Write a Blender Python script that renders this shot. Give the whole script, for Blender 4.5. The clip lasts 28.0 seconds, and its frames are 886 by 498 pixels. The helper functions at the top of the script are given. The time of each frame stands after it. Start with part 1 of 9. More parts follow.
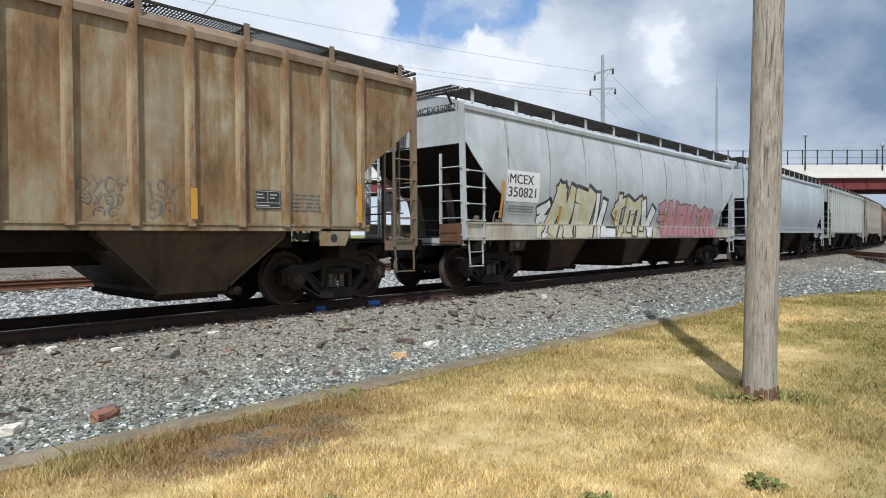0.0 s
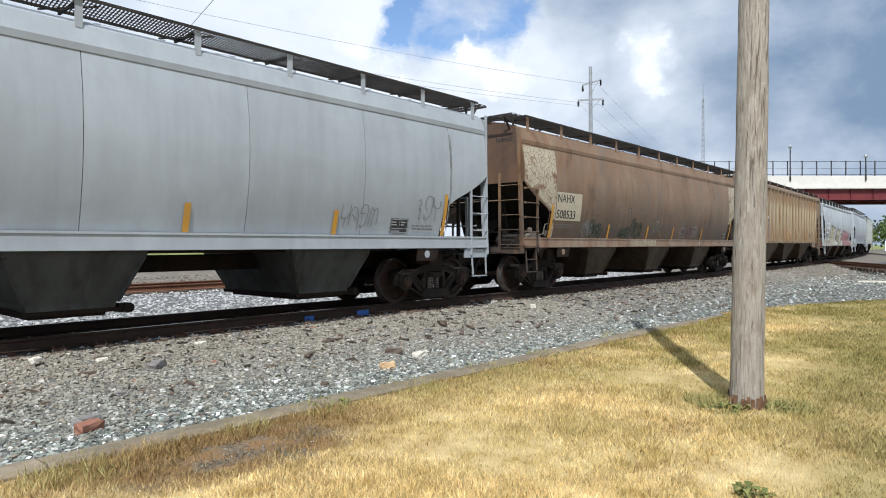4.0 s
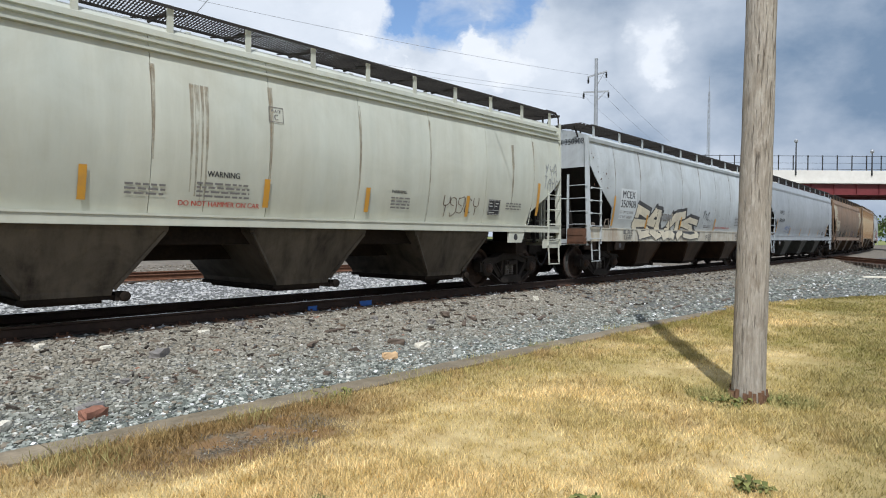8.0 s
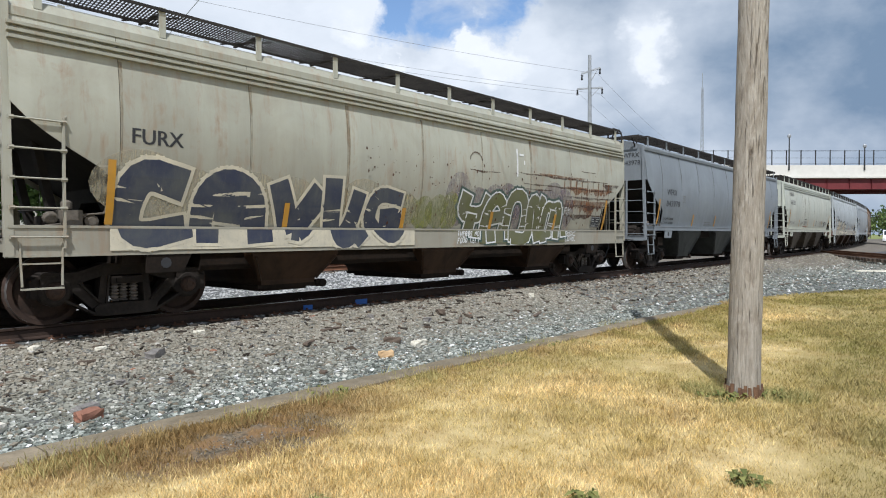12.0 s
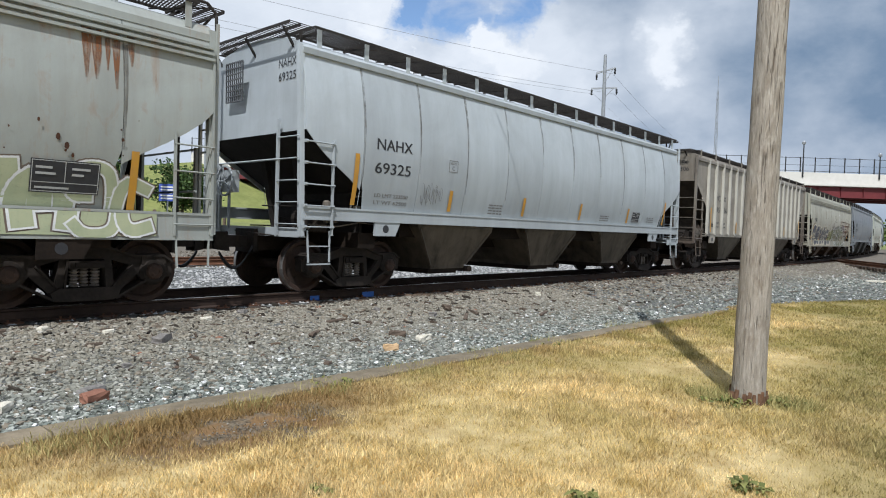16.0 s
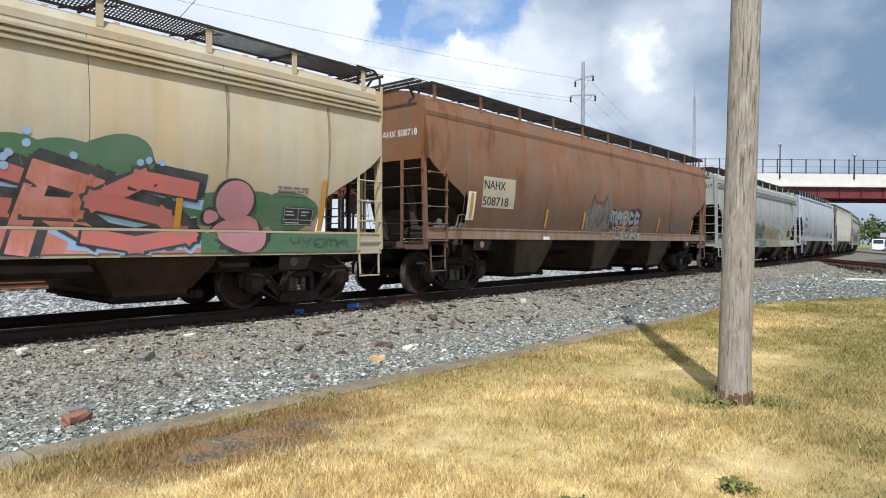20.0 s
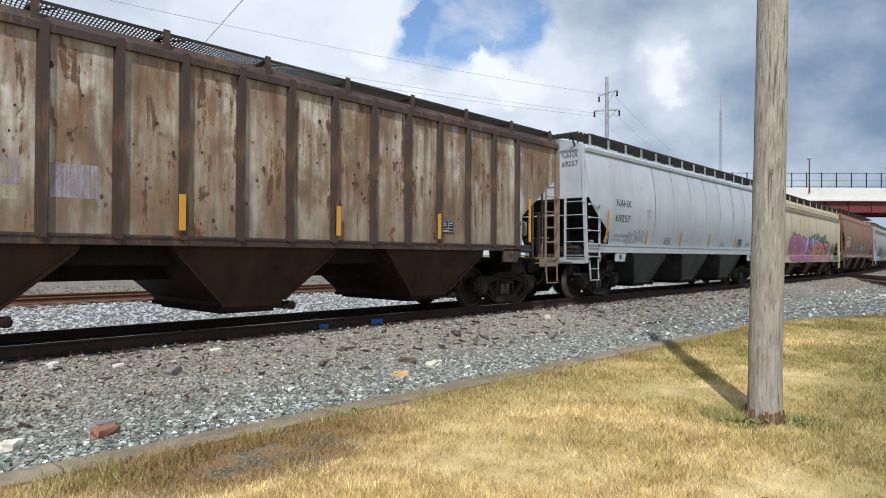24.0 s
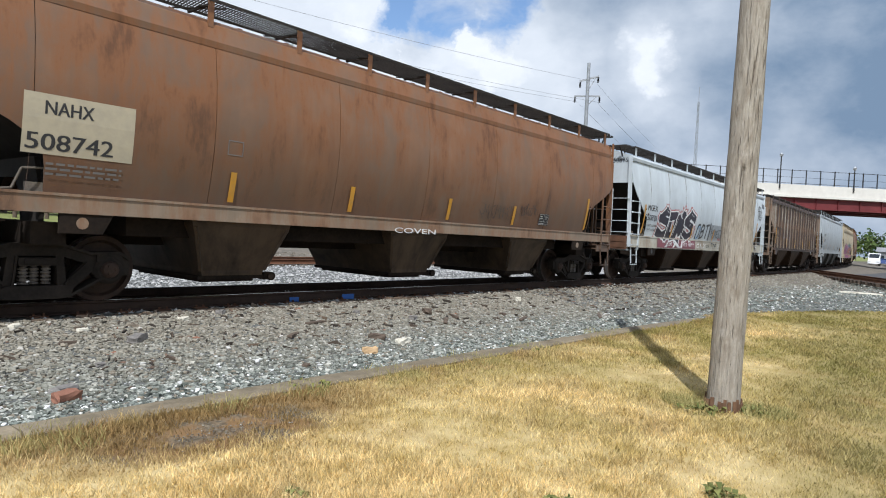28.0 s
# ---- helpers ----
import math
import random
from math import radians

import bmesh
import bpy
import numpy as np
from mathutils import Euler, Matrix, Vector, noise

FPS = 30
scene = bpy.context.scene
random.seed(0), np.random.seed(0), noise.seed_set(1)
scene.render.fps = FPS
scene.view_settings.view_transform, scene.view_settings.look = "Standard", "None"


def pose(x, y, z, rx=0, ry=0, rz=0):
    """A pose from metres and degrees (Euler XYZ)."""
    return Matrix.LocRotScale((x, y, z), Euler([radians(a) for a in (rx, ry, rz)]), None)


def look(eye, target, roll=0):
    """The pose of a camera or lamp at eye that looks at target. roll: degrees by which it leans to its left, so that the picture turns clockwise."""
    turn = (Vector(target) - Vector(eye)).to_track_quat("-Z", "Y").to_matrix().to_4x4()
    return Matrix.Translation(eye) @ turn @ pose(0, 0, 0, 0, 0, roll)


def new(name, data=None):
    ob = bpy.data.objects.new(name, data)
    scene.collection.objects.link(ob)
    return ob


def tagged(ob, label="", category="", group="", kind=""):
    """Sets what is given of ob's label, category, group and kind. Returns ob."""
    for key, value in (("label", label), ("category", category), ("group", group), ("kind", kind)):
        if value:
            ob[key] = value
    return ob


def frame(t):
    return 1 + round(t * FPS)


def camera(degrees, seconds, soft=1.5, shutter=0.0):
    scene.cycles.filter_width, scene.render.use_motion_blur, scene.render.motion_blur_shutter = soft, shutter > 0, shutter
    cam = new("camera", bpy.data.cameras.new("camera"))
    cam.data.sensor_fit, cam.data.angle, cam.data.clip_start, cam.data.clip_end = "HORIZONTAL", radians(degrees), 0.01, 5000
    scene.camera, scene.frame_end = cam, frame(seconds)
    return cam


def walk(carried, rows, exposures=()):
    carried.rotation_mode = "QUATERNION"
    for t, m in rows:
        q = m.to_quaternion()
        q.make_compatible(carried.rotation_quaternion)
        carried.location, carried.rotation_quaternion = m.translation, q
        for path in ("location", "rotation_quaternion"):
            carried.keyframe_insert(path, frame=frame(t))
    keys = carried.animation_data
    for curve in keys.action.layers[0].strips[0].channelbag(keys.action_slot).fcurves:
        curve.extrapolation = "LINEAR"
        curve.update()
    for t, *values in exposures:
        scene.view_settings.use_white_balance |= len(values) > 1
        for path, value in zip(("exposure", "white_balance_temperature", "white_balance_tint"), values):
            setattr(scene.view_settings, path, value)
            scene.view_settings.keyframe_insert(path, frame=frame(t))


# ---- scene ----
# ---- the camera ----
EYE = (0.0, 0.0, 1.6)
WARMTH = 6080        # white balance, kelvin
cam = camera(69.0, 28.0, 1.05)
# held by hand from one spot, 1.6 m over the lawn: seconds, yaw, pitch and roll in degrees
walk(cam, [(t, pose(*EYE, 90 + p, r, y)) for t, y, p, r in (
    (0, -47.82, -1.11, 0.26), (0.5, -48.57, -1.15, -0.02), (1, -48.58, -1.35, -0.22), (1.5, -48.76, -0.96, 0.47), (2, -48.77, -0.93, 0.87),
    (2.5, -47.95, -0.94, 0.14), (3, -47.69, -0.34, -0.08), (3.5, -48.62, -0.26, -0.03), (5.5, -48.81, -0.24, 0.50), (6, -49.11, -0.14, 0.15),
    (6.5, -49.02, -0.29, 0.57), (7, -49.62, -0.26, 0.67), (7.5, -49.81, -0.02, 0.36), (8, -48.50, -1.03, -0.35), (8.5, -48.11, -1.06, -0.58),
    (9, -47.44, -1.57, -0.85), (9.5, -46.87, -1.38, -0.56), (10, -47.47, -1.02, -0.71), (10.5, -48.31, -1.41, -0.75), (11, -48.49, -1.05, -0.02),
    (11.5, -48.69, -1.12, 0.14), (13.5, -49.66, -1.30, -0.09), (14, -49.31, -1.06, 0.08), (14.5, -49.32, -0.84, -0.43), (15, -49.09, -0.86, -0.92),
    (15.5, -48.64, -0.96, -1.07), (16, -48.16, -1.65, -1.81), (16.5, -48.23, -1.96, -1.70), (17, -49.59, -1.90, -0.94), (17.5, -49.12, -1.90, -0.45),
    (18, -49.44, -1.79, -0.62), (18.5, -49.46, -1.61, -0.48), (19, -49.58, -1.19, -0.72), (19.5, -49.51, -0.82, -0.72), (20, -49.59, -0.78, -0.34),
    (20.5, -48.73, -0.82, 0.07), (22.5, -49.46, -0.40, 0.08), (23, -49.07, 0.11, 0.19), (23.5, -48.26, 0.38, -0.25), (24, -47.50, 0.59, -0.30),
    (24.5, -46.58, 0.83, -0.26), (25, -46.57, 0.75, 0.07), (25.5, -47.99, 0.56, -0.06), (26, -49.87, -0.54, -0.84), (26.5, -52.29, -0.71, -0.91),
    (27, -50.94, -0.63, -1.36), (27.5, -50.43, -1.56, -1.96), (28, -49.79, -1.25, -2.94),
)], exposures=[(0, 0.05, WARMTH, 10), (1, 0.1, WARMTH, 10), (2, 0.22, WARMTH, 10), (3, 0.3, WARMTH, 10), (3.5, 0.28, WARMTH, 10), (5.5, 0.03, WARMTH, 10), (7, 0.0, WARMTH, 10), (9, 0.05, WARMTH, 10), (10, 0.05, WARMTH, 10), (11, 0.1, WARMTH, 10), (11.5, 0.1, WARMTH, 10), (13.5, 0.0, WARMTH, 10), (17, 0.0, WARMTH, 10), (18, 0.07, WARMTH, 10), (19, 0.18, WARMTH, 10), (20, 0.2, WARMTH, 10),
               (20.5, 0.18, WARMTH, 10), (22.5, -0.02, WARMTH, 10), (23, -0.05, WARMTH, 10), (24, 0.08, WARMTH, 10), (25, 0.08, WARMTH, 10), (26, -0.2, WARMTH, 10), (27, -0.2, WARMTH, 10), (28, 0.1, WARMTH, 10)])

# ---- the plan: x runs along the track, the way the train goes; z = 0 is the lawn ----
RAIL = 0.43          # top of rail
TRACK_Y = 10.3       # centre line of the train's track
BEND_X, BEND_R, BEND_END = 20.0, 700.0, 330.0
SPEED = 9.829

# ---- sky, sun, exposure ----
SUN_AZ, SUN_EL = math.radians(214.0), math.radians(54.0)
scene.view_settings.exposure = 0.0
sun = new("sun", bpy.data.lights.new("sun", "SUN"))
sun.data.energy, sun.data.angle, sun.data.color = 4.8, math.radians(0.6), (1.0, 0.985, 0.965)
sun.matrix_world = look((0, 0, 0), (-math.cos(SUN_AZ) * math.cos(SUN_EL), -math.sin(SUN_AZ) * math.cos(SUN_EL), -math.sin(SUN_EL)))


class Nodes:
    """A short hand for node trees."""

    def __init__(self, tree):
        self.t = tree

    def add(self, kind, ins=None):
        n = self.t.nodes.new(kind)
        for k, v in (ins or {}).items():
            self.put(n.inputs[k], v)
        return n

    def put(self, socket, v):
        if isinstance(v, bpy.types.NodeSocket):
            self.t.links.new(v, socket)
        elif isinstance(v, bpy.types.Node):
            self.t.links.new(v.outputs[0], socket)
        else:
            socket.default_value = v

    def math(self, op, a, b=0.0, clamp=False):
        n = self.add("ShaderNodeMath", {0: a, 1: b})
        n.operation, n.use_clamp = op, clamp
        return n.outputs[0]

    def vector(self, op, a, b):
        n = self.add("ShaderNodeVectorMath", {0: a})
        n.operation = op
        self.put(n.inputs[3 if op == "SCALE" else 1], b)
        return n

    def noise(self, vec, scale, detail=4.0, rough=0.55, dist=0.0):
        n = self.add("ShaderNodeTexNoise", {"Scale": scale, "Detail": detail, "Roughness": rough, "Distortion": dist})
        if vec is not None:
            self.put(n.inputs["Vector"], vec)
        return n.outputs["Fac"]

    def ramp(self, fac, *stops):
        n = self.add("ShaderNodeValToRGB", {0: fac})
        e = n.color_ramp.elements
        while len(e) < len(stops):
            e.new(0.5)
        for el, (p, c) in zip(e, stops):
            el.position = p
            el.color = (c, c, c, 1) if not isinstance(c, tuple) else (*c, 1)
        return n.outputs[0]

    def mix(self, fac, a, b, mode="MIX"):
        n = self.add("ShaderNodeMix")
        n.data_type, n.blend_type = "RGBA", mode
        self.put(n.inputs[0], fac)
        for s, v in ((n.inputs[6], a), (n.inputs[7], b)):
            self.put(s, (*v, 1) if isinstance(v, tuple) and len(v) == 3 else v)
        return n.outputs[2]

    def scaled(self, vec, s):
        return self.add("ShaderNodeMapping", {"Vector": vec, "Scale": s}).outputs[0]


def direction(az, el):
    a, e = math.radians(az), math.radians(el)
    return (math.cos(a) * math.cos(e), math.sin(a) * math.cos(e), math.sin(e))


def make_sky():
    world = bpy.data.worlds.new("sky")
    scene.world = world
    world.use_nodes = True
    world.node_tree.nodes.clear()
    n = Nodes(world.node_tree)
    geo = n.add("ShaderNodeTexCoord").outputs["Generated"]
    air = n.add("ShaderNodeTexSky")
    air.sky_type, air.sun_disc = "NISHITA", False
    air.sun_elevation, air.sun_rotation = SUN_EL, math.pi / 2 - SUN_AZ
    air.air_density, air.dust_density, air.ozone_density = 1.0, 0.6, 2.5
    blue = n.vector("SCALE", air.outputs[0], 0.15).outputs[0]

    # the cloud edges are frayed by bending the direction with fine noise
    fray = n.add("ShaderNodeTexNoise", {"Vector": n.scaled(geo, (1, 1, 1.3)), "Scale": 9.0, "Detail": 11.0, "Roughness": 0.62})
    bent = n.vector("ADD", geo, n.vector("SCALE", n.vector("SUBTRACT", fray.outputs["Color"], (0.5, 0.5, 0.5)).outputs[0], 0.17).outputs[0]).outputs[0]
    bent = n.vector("NORMALIZE", bent, (0, 0, 0)).outputs[0]

    def lobe(az, el, wide, inner=0.0, vec=None):
        d = n.vector("DOT_PRODUCT", vec or geo, direction(az, el)).outputs["Value"]
        return n.ramp(n.math("DIVIDE", n.math("ARCCOSINE", n.math("MINIMUM", d, 1.0)), math.radians(wide)), (inner, 1.0), (1.0, 0.0))

    def most(parts):
        out = parts[0]
        for q in parts[1:]:
            out = n.math("MAXIMUM", out, q)
        return out

    wisps = n.noise(n.scaled(geo, (1, 1, 1.7)), 8.0, 10.0, 0.62, 0.3)
    shade = n.noise(n.scaled(geo, (1, 1, 1.5)), 4.2, 9.0, 0.55, 0.0)
    puffs = n.noise(n.scaled(geo, (1, 1, 1.8)), 8.0, 12.0, 0.62, 0.5)
    # the gap in the cloud, open to the blue
    gap = most([lobe(az, el, r, 0.55, bent) for az, el, r in ((40.5, 19.0, 4.4), (44.5, 19.3, 3.0), (36.3, 20.0, 3.4), (41.0, 24.0, 7.0), (79.0, 5.0, 12.0))])
    veil = n.ramp(wisps, (0.42, 1.0), (0.66, 0.35))
    cover = n.math("SUBTRACT", 1.0, n.math("MULTIPLY", gap, veil), True)
    # heaped white heads round it
    heads = most([lobe(az, el, r, inner, bent) for az, el, r, inner in ((37.6, 15.4, 2.7, 0.6), (35.2, 15.0, 2.0, 0.5), (45.3, 14.6, 1.2, 0.4), (23.5, 15.7, 2.5, 0.25), (48.6, 17.5, 2.0, 0.3))])
    cover = n.math("MAXIMUM", cover, heads)
    bright = most([n.math("MULTIPLY", lobe(56, 19, 13, 0.2), 0.85), n.math("MULTIPLY", lobe(33, 14.5, 9, 0.2), 0.75), n.math("MULTIPLY", lobe(24, 15.5, 5, 0.1), 0.6), heads])
    grey = n.math("ADD", n.math("MULTIPLY", lobe(1, 15, 36), 0.8), n.math("MULTIPLY", n.math("SUBTRACT", shade, 0.36), 1.8), True)
    grey = n.math("SUBTRACT", grey, n.math("MULTIPLY", bright, n.math("ADD", n.math("MULTIPLY", puffs, 0.7), 0.35)), True)
    grey = n.math("ADD", grey, n.math("MULTIPLY", n.ramp(puffs, (0.45, 0.0), (0.7, 1.0)), 0.12), True)
    cloud = n.mix(grey, n.mix(n.ramp(shade, (0.35, 0.0), (0.7, 1.0)), (0.83, 0.86, 0.90), (0.69, 0.735, 0.79)), (0.205, 0.285, 0.395))
    cloud = n.mix(n.math("MULTIPLY", heads, n.ramp(puffs, (0.3, 0.3), (0.6, 0.95))), cloud, (0.93, 0.945, 0.96))
    # overhead the cloud is broken
    z = n.add("ShaderNodeSeparateXYZ", {0: geo}).outputs[2]
    broken = n.math("MULTIPLY", n.ramp(z, (0.40, 0.0), (0.55, 0.85)), n.ramp(n.noise(geo, 2.6, 8.0, 0.6, 0.4), (0.36, 1.0), (0.56, 0.0)))
    cover = n.math("SUBTRACT", cover, broken, True)
    both = n.mix(cover, blue, cloud)
    bg = n.add("ShaderNodeBackground", {"Color": both, "Strength": 1.0})
    n.add("ShaderNodeOutputWorld", {"Surface": bg.outputs[0]})


make_sky()


# ---- materials ----
def material(name):
    m = bpy.data.materials.new(name)
    m.use_nodes = True
    m.node_tree.nodes.clear()
    n = Nodes(m.node_tree)
    return m, n


def finish(n, colour, rough, metal=0.0, height=None, dist=0.01, strength=0.6, spec=0.5):
    b = n.add("ShaderNodeBsdfPrincipled", {"Base Color": (*colour, 1) if isinstance(colour, tuple) else colour, "Roughness": rough, "Metallic": metal, "Specular IOR Level": spec})
    if height is not None:
        n.put(b.inputs["Normal"], n.add("ShaderNodeBump", {"Height": height, "Distance": dist, "Strength": strength}).outputs[0])
    n.add("ShaderNodeOutputMaterial", {"Surface": b.outputs[0]})


def coords(n, kind="Object"):
    return n.add("ShaderNodeTexCoord").outputs[kind]


def object_random(n):
    return n.add("ShaderNodeObjectInfo").outputs["Random"]


def island_random(n):
    return n.add("ShaderNodeNewGeometry").outputs["Random Per Island"]


def paint(name, base, dirt=(0.16, 0.12, 0.085), rust=0.0, grime=0.35, rough=0.5, streak=0.5, low=0.0, crisp=0.05, band=None, bandz=0.16, spec=0.5, lowc=(0.045, 0.04, 0.036), rustc=((0.055, 0.026, 0.015), (0.20, 0.085, 0.035)), clouds=None):
    """Weathered carbody paint: streaks that run down, blotches, rust breaking through; band: a second tone in broad upright bands; low: road dirt thrown up on the lower side."""
    m, n = material(name)
    p = coords(n)
    wide = n.noise(n.scaled(p, (1.5, 1.5, 0.3)), 1.0, 5.0, 0.6, 0.4)
    tall = n.noise(n.scaled(p, (5.0, 5.0, 0.35)), 1.0, 6.0, 0.6, 0.2)
    fine = n.noise(n.scaled(p, (30.0, 30.0, 1.1)), 1.0, 4.0, 0.65)
    blot = n.noise(p, 1.0, 8.0, 0.66, 0.8)
    speck = n.noise(p, 42.0, 4.0, 0.7)
    if band:
        bands = n.noise(n.scaled(p, (1.15, 1.15, bandz)), 1.0, 5.0, 0.55, 0.3)
        f = n.math("ADD", n.ramp(bands, (0.40, 0.0), (0.60, 1.0)), n.math("MULTIPLY", n.math("SUBTRACT", blot, 0.5), 0.7), True)
        base = n.mix(f, base, band)
    run = n.math("MULTIPLY", n.ramp(tall, (0.45, 0.0), (0.75, 1.0)), streak * 0.6)
    run = n.math("ADD", run, n.math("MULTIPLY", n.ramp(fine, (0.52, 0.0), (0.75, 1.0)), streak * 0.16))
    soil = n.math("MULTIPLY", n.ramp(blot, (0.42, 0.0), (0.72, 1.0)), grime)
    soil = n.math("ADD", soil, n.math("MULTIPLY", n.ramp(speck, (0.58, 0.0), (0.72, 1.0)), 0.04 + 0.25 * grime))
    c = n.mix(n.math("ADD", run, soil, True), base, dirt)
    tone = n.add("ShaderNodeMapRange", {0: n.math("ADD", n.math("MULTIPLY", wide, 0.8), n.math("MULTIPLY", object_random(n), 0.2)), 1: 0.3, 2: 0.7, 3: 0.89, 4: 1.11}).outputs[0]
    c = n.add("ShaderNodeHueSaturation", {"Color": c, "Value": tone}).outputs[0]
    if clouds:
        # rust that blooms in soft-edged clouds and runs down from them
        puff = n.noise(n.scaled(p, (1.6, 1.6, 0.8)), 1.0, 9.0, 0.68, 0.25)
        drip = n.noise(n.scaled(p, (9.0, 9.0, 0.7)), 1.0, 6.0, 0.65, 0.2)
        f = n.math("ADD", n.math("MULTIPLY", puff, 0.72), n.math("MULTIPLY", drip, 0.28))
        c = n.mix(n.math("MULTIPLY", n.ramp(f, (0.43, 0.0), (0.54, 1.0)), 0.92), c, clouds)
        c = n.mix(n.math("MULTIPLY", n.ramp(f, (0.54, 0.0), (0.63, 1.0)), 0.8), c, tuple(0.45 * v for v in clouds))
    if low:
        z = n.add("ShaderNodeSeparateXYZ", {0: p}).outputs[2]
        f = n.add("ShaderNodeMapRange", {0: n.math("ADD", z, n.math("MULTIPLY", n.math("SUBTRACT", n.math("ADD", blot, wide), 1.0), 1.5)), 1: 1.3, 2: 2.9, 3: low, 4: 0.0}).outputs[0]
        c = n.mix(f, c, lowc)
    if rust:
        spots = n.noise(n.scaled(p, (2.4, 2.4, 1.3)), 1.0, 9.0, 0.7, 0.9)
        runs_down = n.noise(n.scaled(p, (7.5, 7.5, 0.5)), 1.0, 7.0, 0.68, 0.3)
        v = n.math("ADD", n.math("MULTIPLY", spots, 0.55), n.math("MULTIPLY", runs_down, 0.45))
        lo = 0.63 - 0.24 * rust
        stain = n.ramp(v, (lo - 0.1, 0.0), (lo + 0.02, 1.0))
        k = n.ramp(v, (lo, 0.0), (lo + crisp, 1.0))
        c = n.mix(n.math("MULTIPLY", stain, 0.45), c, (0.26, 0.13, 0.055))
        c = n.mix(n.math("MULTIPLY", k, min(1.0, 0.6 + rust)), c, n.mix(n.noise(p, 14.0, 5.0), *rustc))
    h = n.math("ADD", n.noise(p, 1.6, 2.0), n.math("MULTIPLY", n.noise(p, 60.0, 3.0), 0.05))
    finish(n, c, n.math("ADD", n.math("MULTIPLY", blot, 0.25), rough - 0.12), 0.0, h, 0.02, 0.5, spec)
    return m


def mottled(name, a, b, scale, rough=0.8, metal=0.0, bump=0.3, dist=0.01, vary=0.0, spec=0.4):
    """Two tones broken up at two scales, with relief; vary: how much one piece differs from the next."""
    m, n = material(name)
    p = coords(n)
    big = n.noise(p, scale, 6.0, 0.6, 0.3)
    fine = n.noise(p, scale * 9.0, 4.0, 0.6)
    f = n.math("ADD", n.math("MULTIPLY", big, 0.65), n.math("MULTIPLY", fine, 0.35))
    c = n.mix(n.ramp(f, (0.3, 0.0), (0.7, 1.0)), a, b)
    if vary:
        k = n.add("ShaderNodeMapRange", {0: object_random(n), 3: 1.0 - vary, 4: 1.0 + vary}).outputs[0]
        c = n.add("ShaderNodeHueSaturation", {"Color": c, "Value": k}).outputs[0]
    finish(n, c, rough, metal, f, dist, bump, spec)
    return m


def stones(name, tones, rough=0.85, dusty=False):
    """Loose stones, each of its own tone; dusty: brown dust lies on those by the track."""
    m, n = material(name)
    p = coords(n)
    k = n.add("ShaderNodeValToRGB", {0: island_random(n)})
    k.color_ramp.interpolation = "CONSTANT"
    e = k.color_ramp.elements
    while len(e) < len(tones):
        e.new(0.5)
    for el, (pos, c) in zip(e, tones):
        el.position, el.color = pos, (*c, 1)
    c = n.mix(n.math("MULTIPLY", n.noise(p, 40.0, 3.0), 0.35), k.outputs[0], (0.10, 0.095, 0.08))
    if dusty:
        y = n.add("ShaderNodeSeparateXYZ", {0: p}).outputs[1]
        near = n.add("ShaderNodeMapRange", {0: n.math("ADD", y, n.math("MULTIPLY", n.noise(p, 1.1, 5.0, 0.65), 2.6)), 1: 7.2, 2: 9.1, 3: 0.0, 4: 0.7}).outputs[0]
        c = n.mix(near, c, n.mix(n.noise(p, 25.0, 3.0), (0.165, 0.140, 0.102), (0.36, 0.312, 0.238)))
    finish(n, c, rough, 0.0, n.noise(p, 60.0, 3.0), 0.004, 0.5, 0.3)
    return m


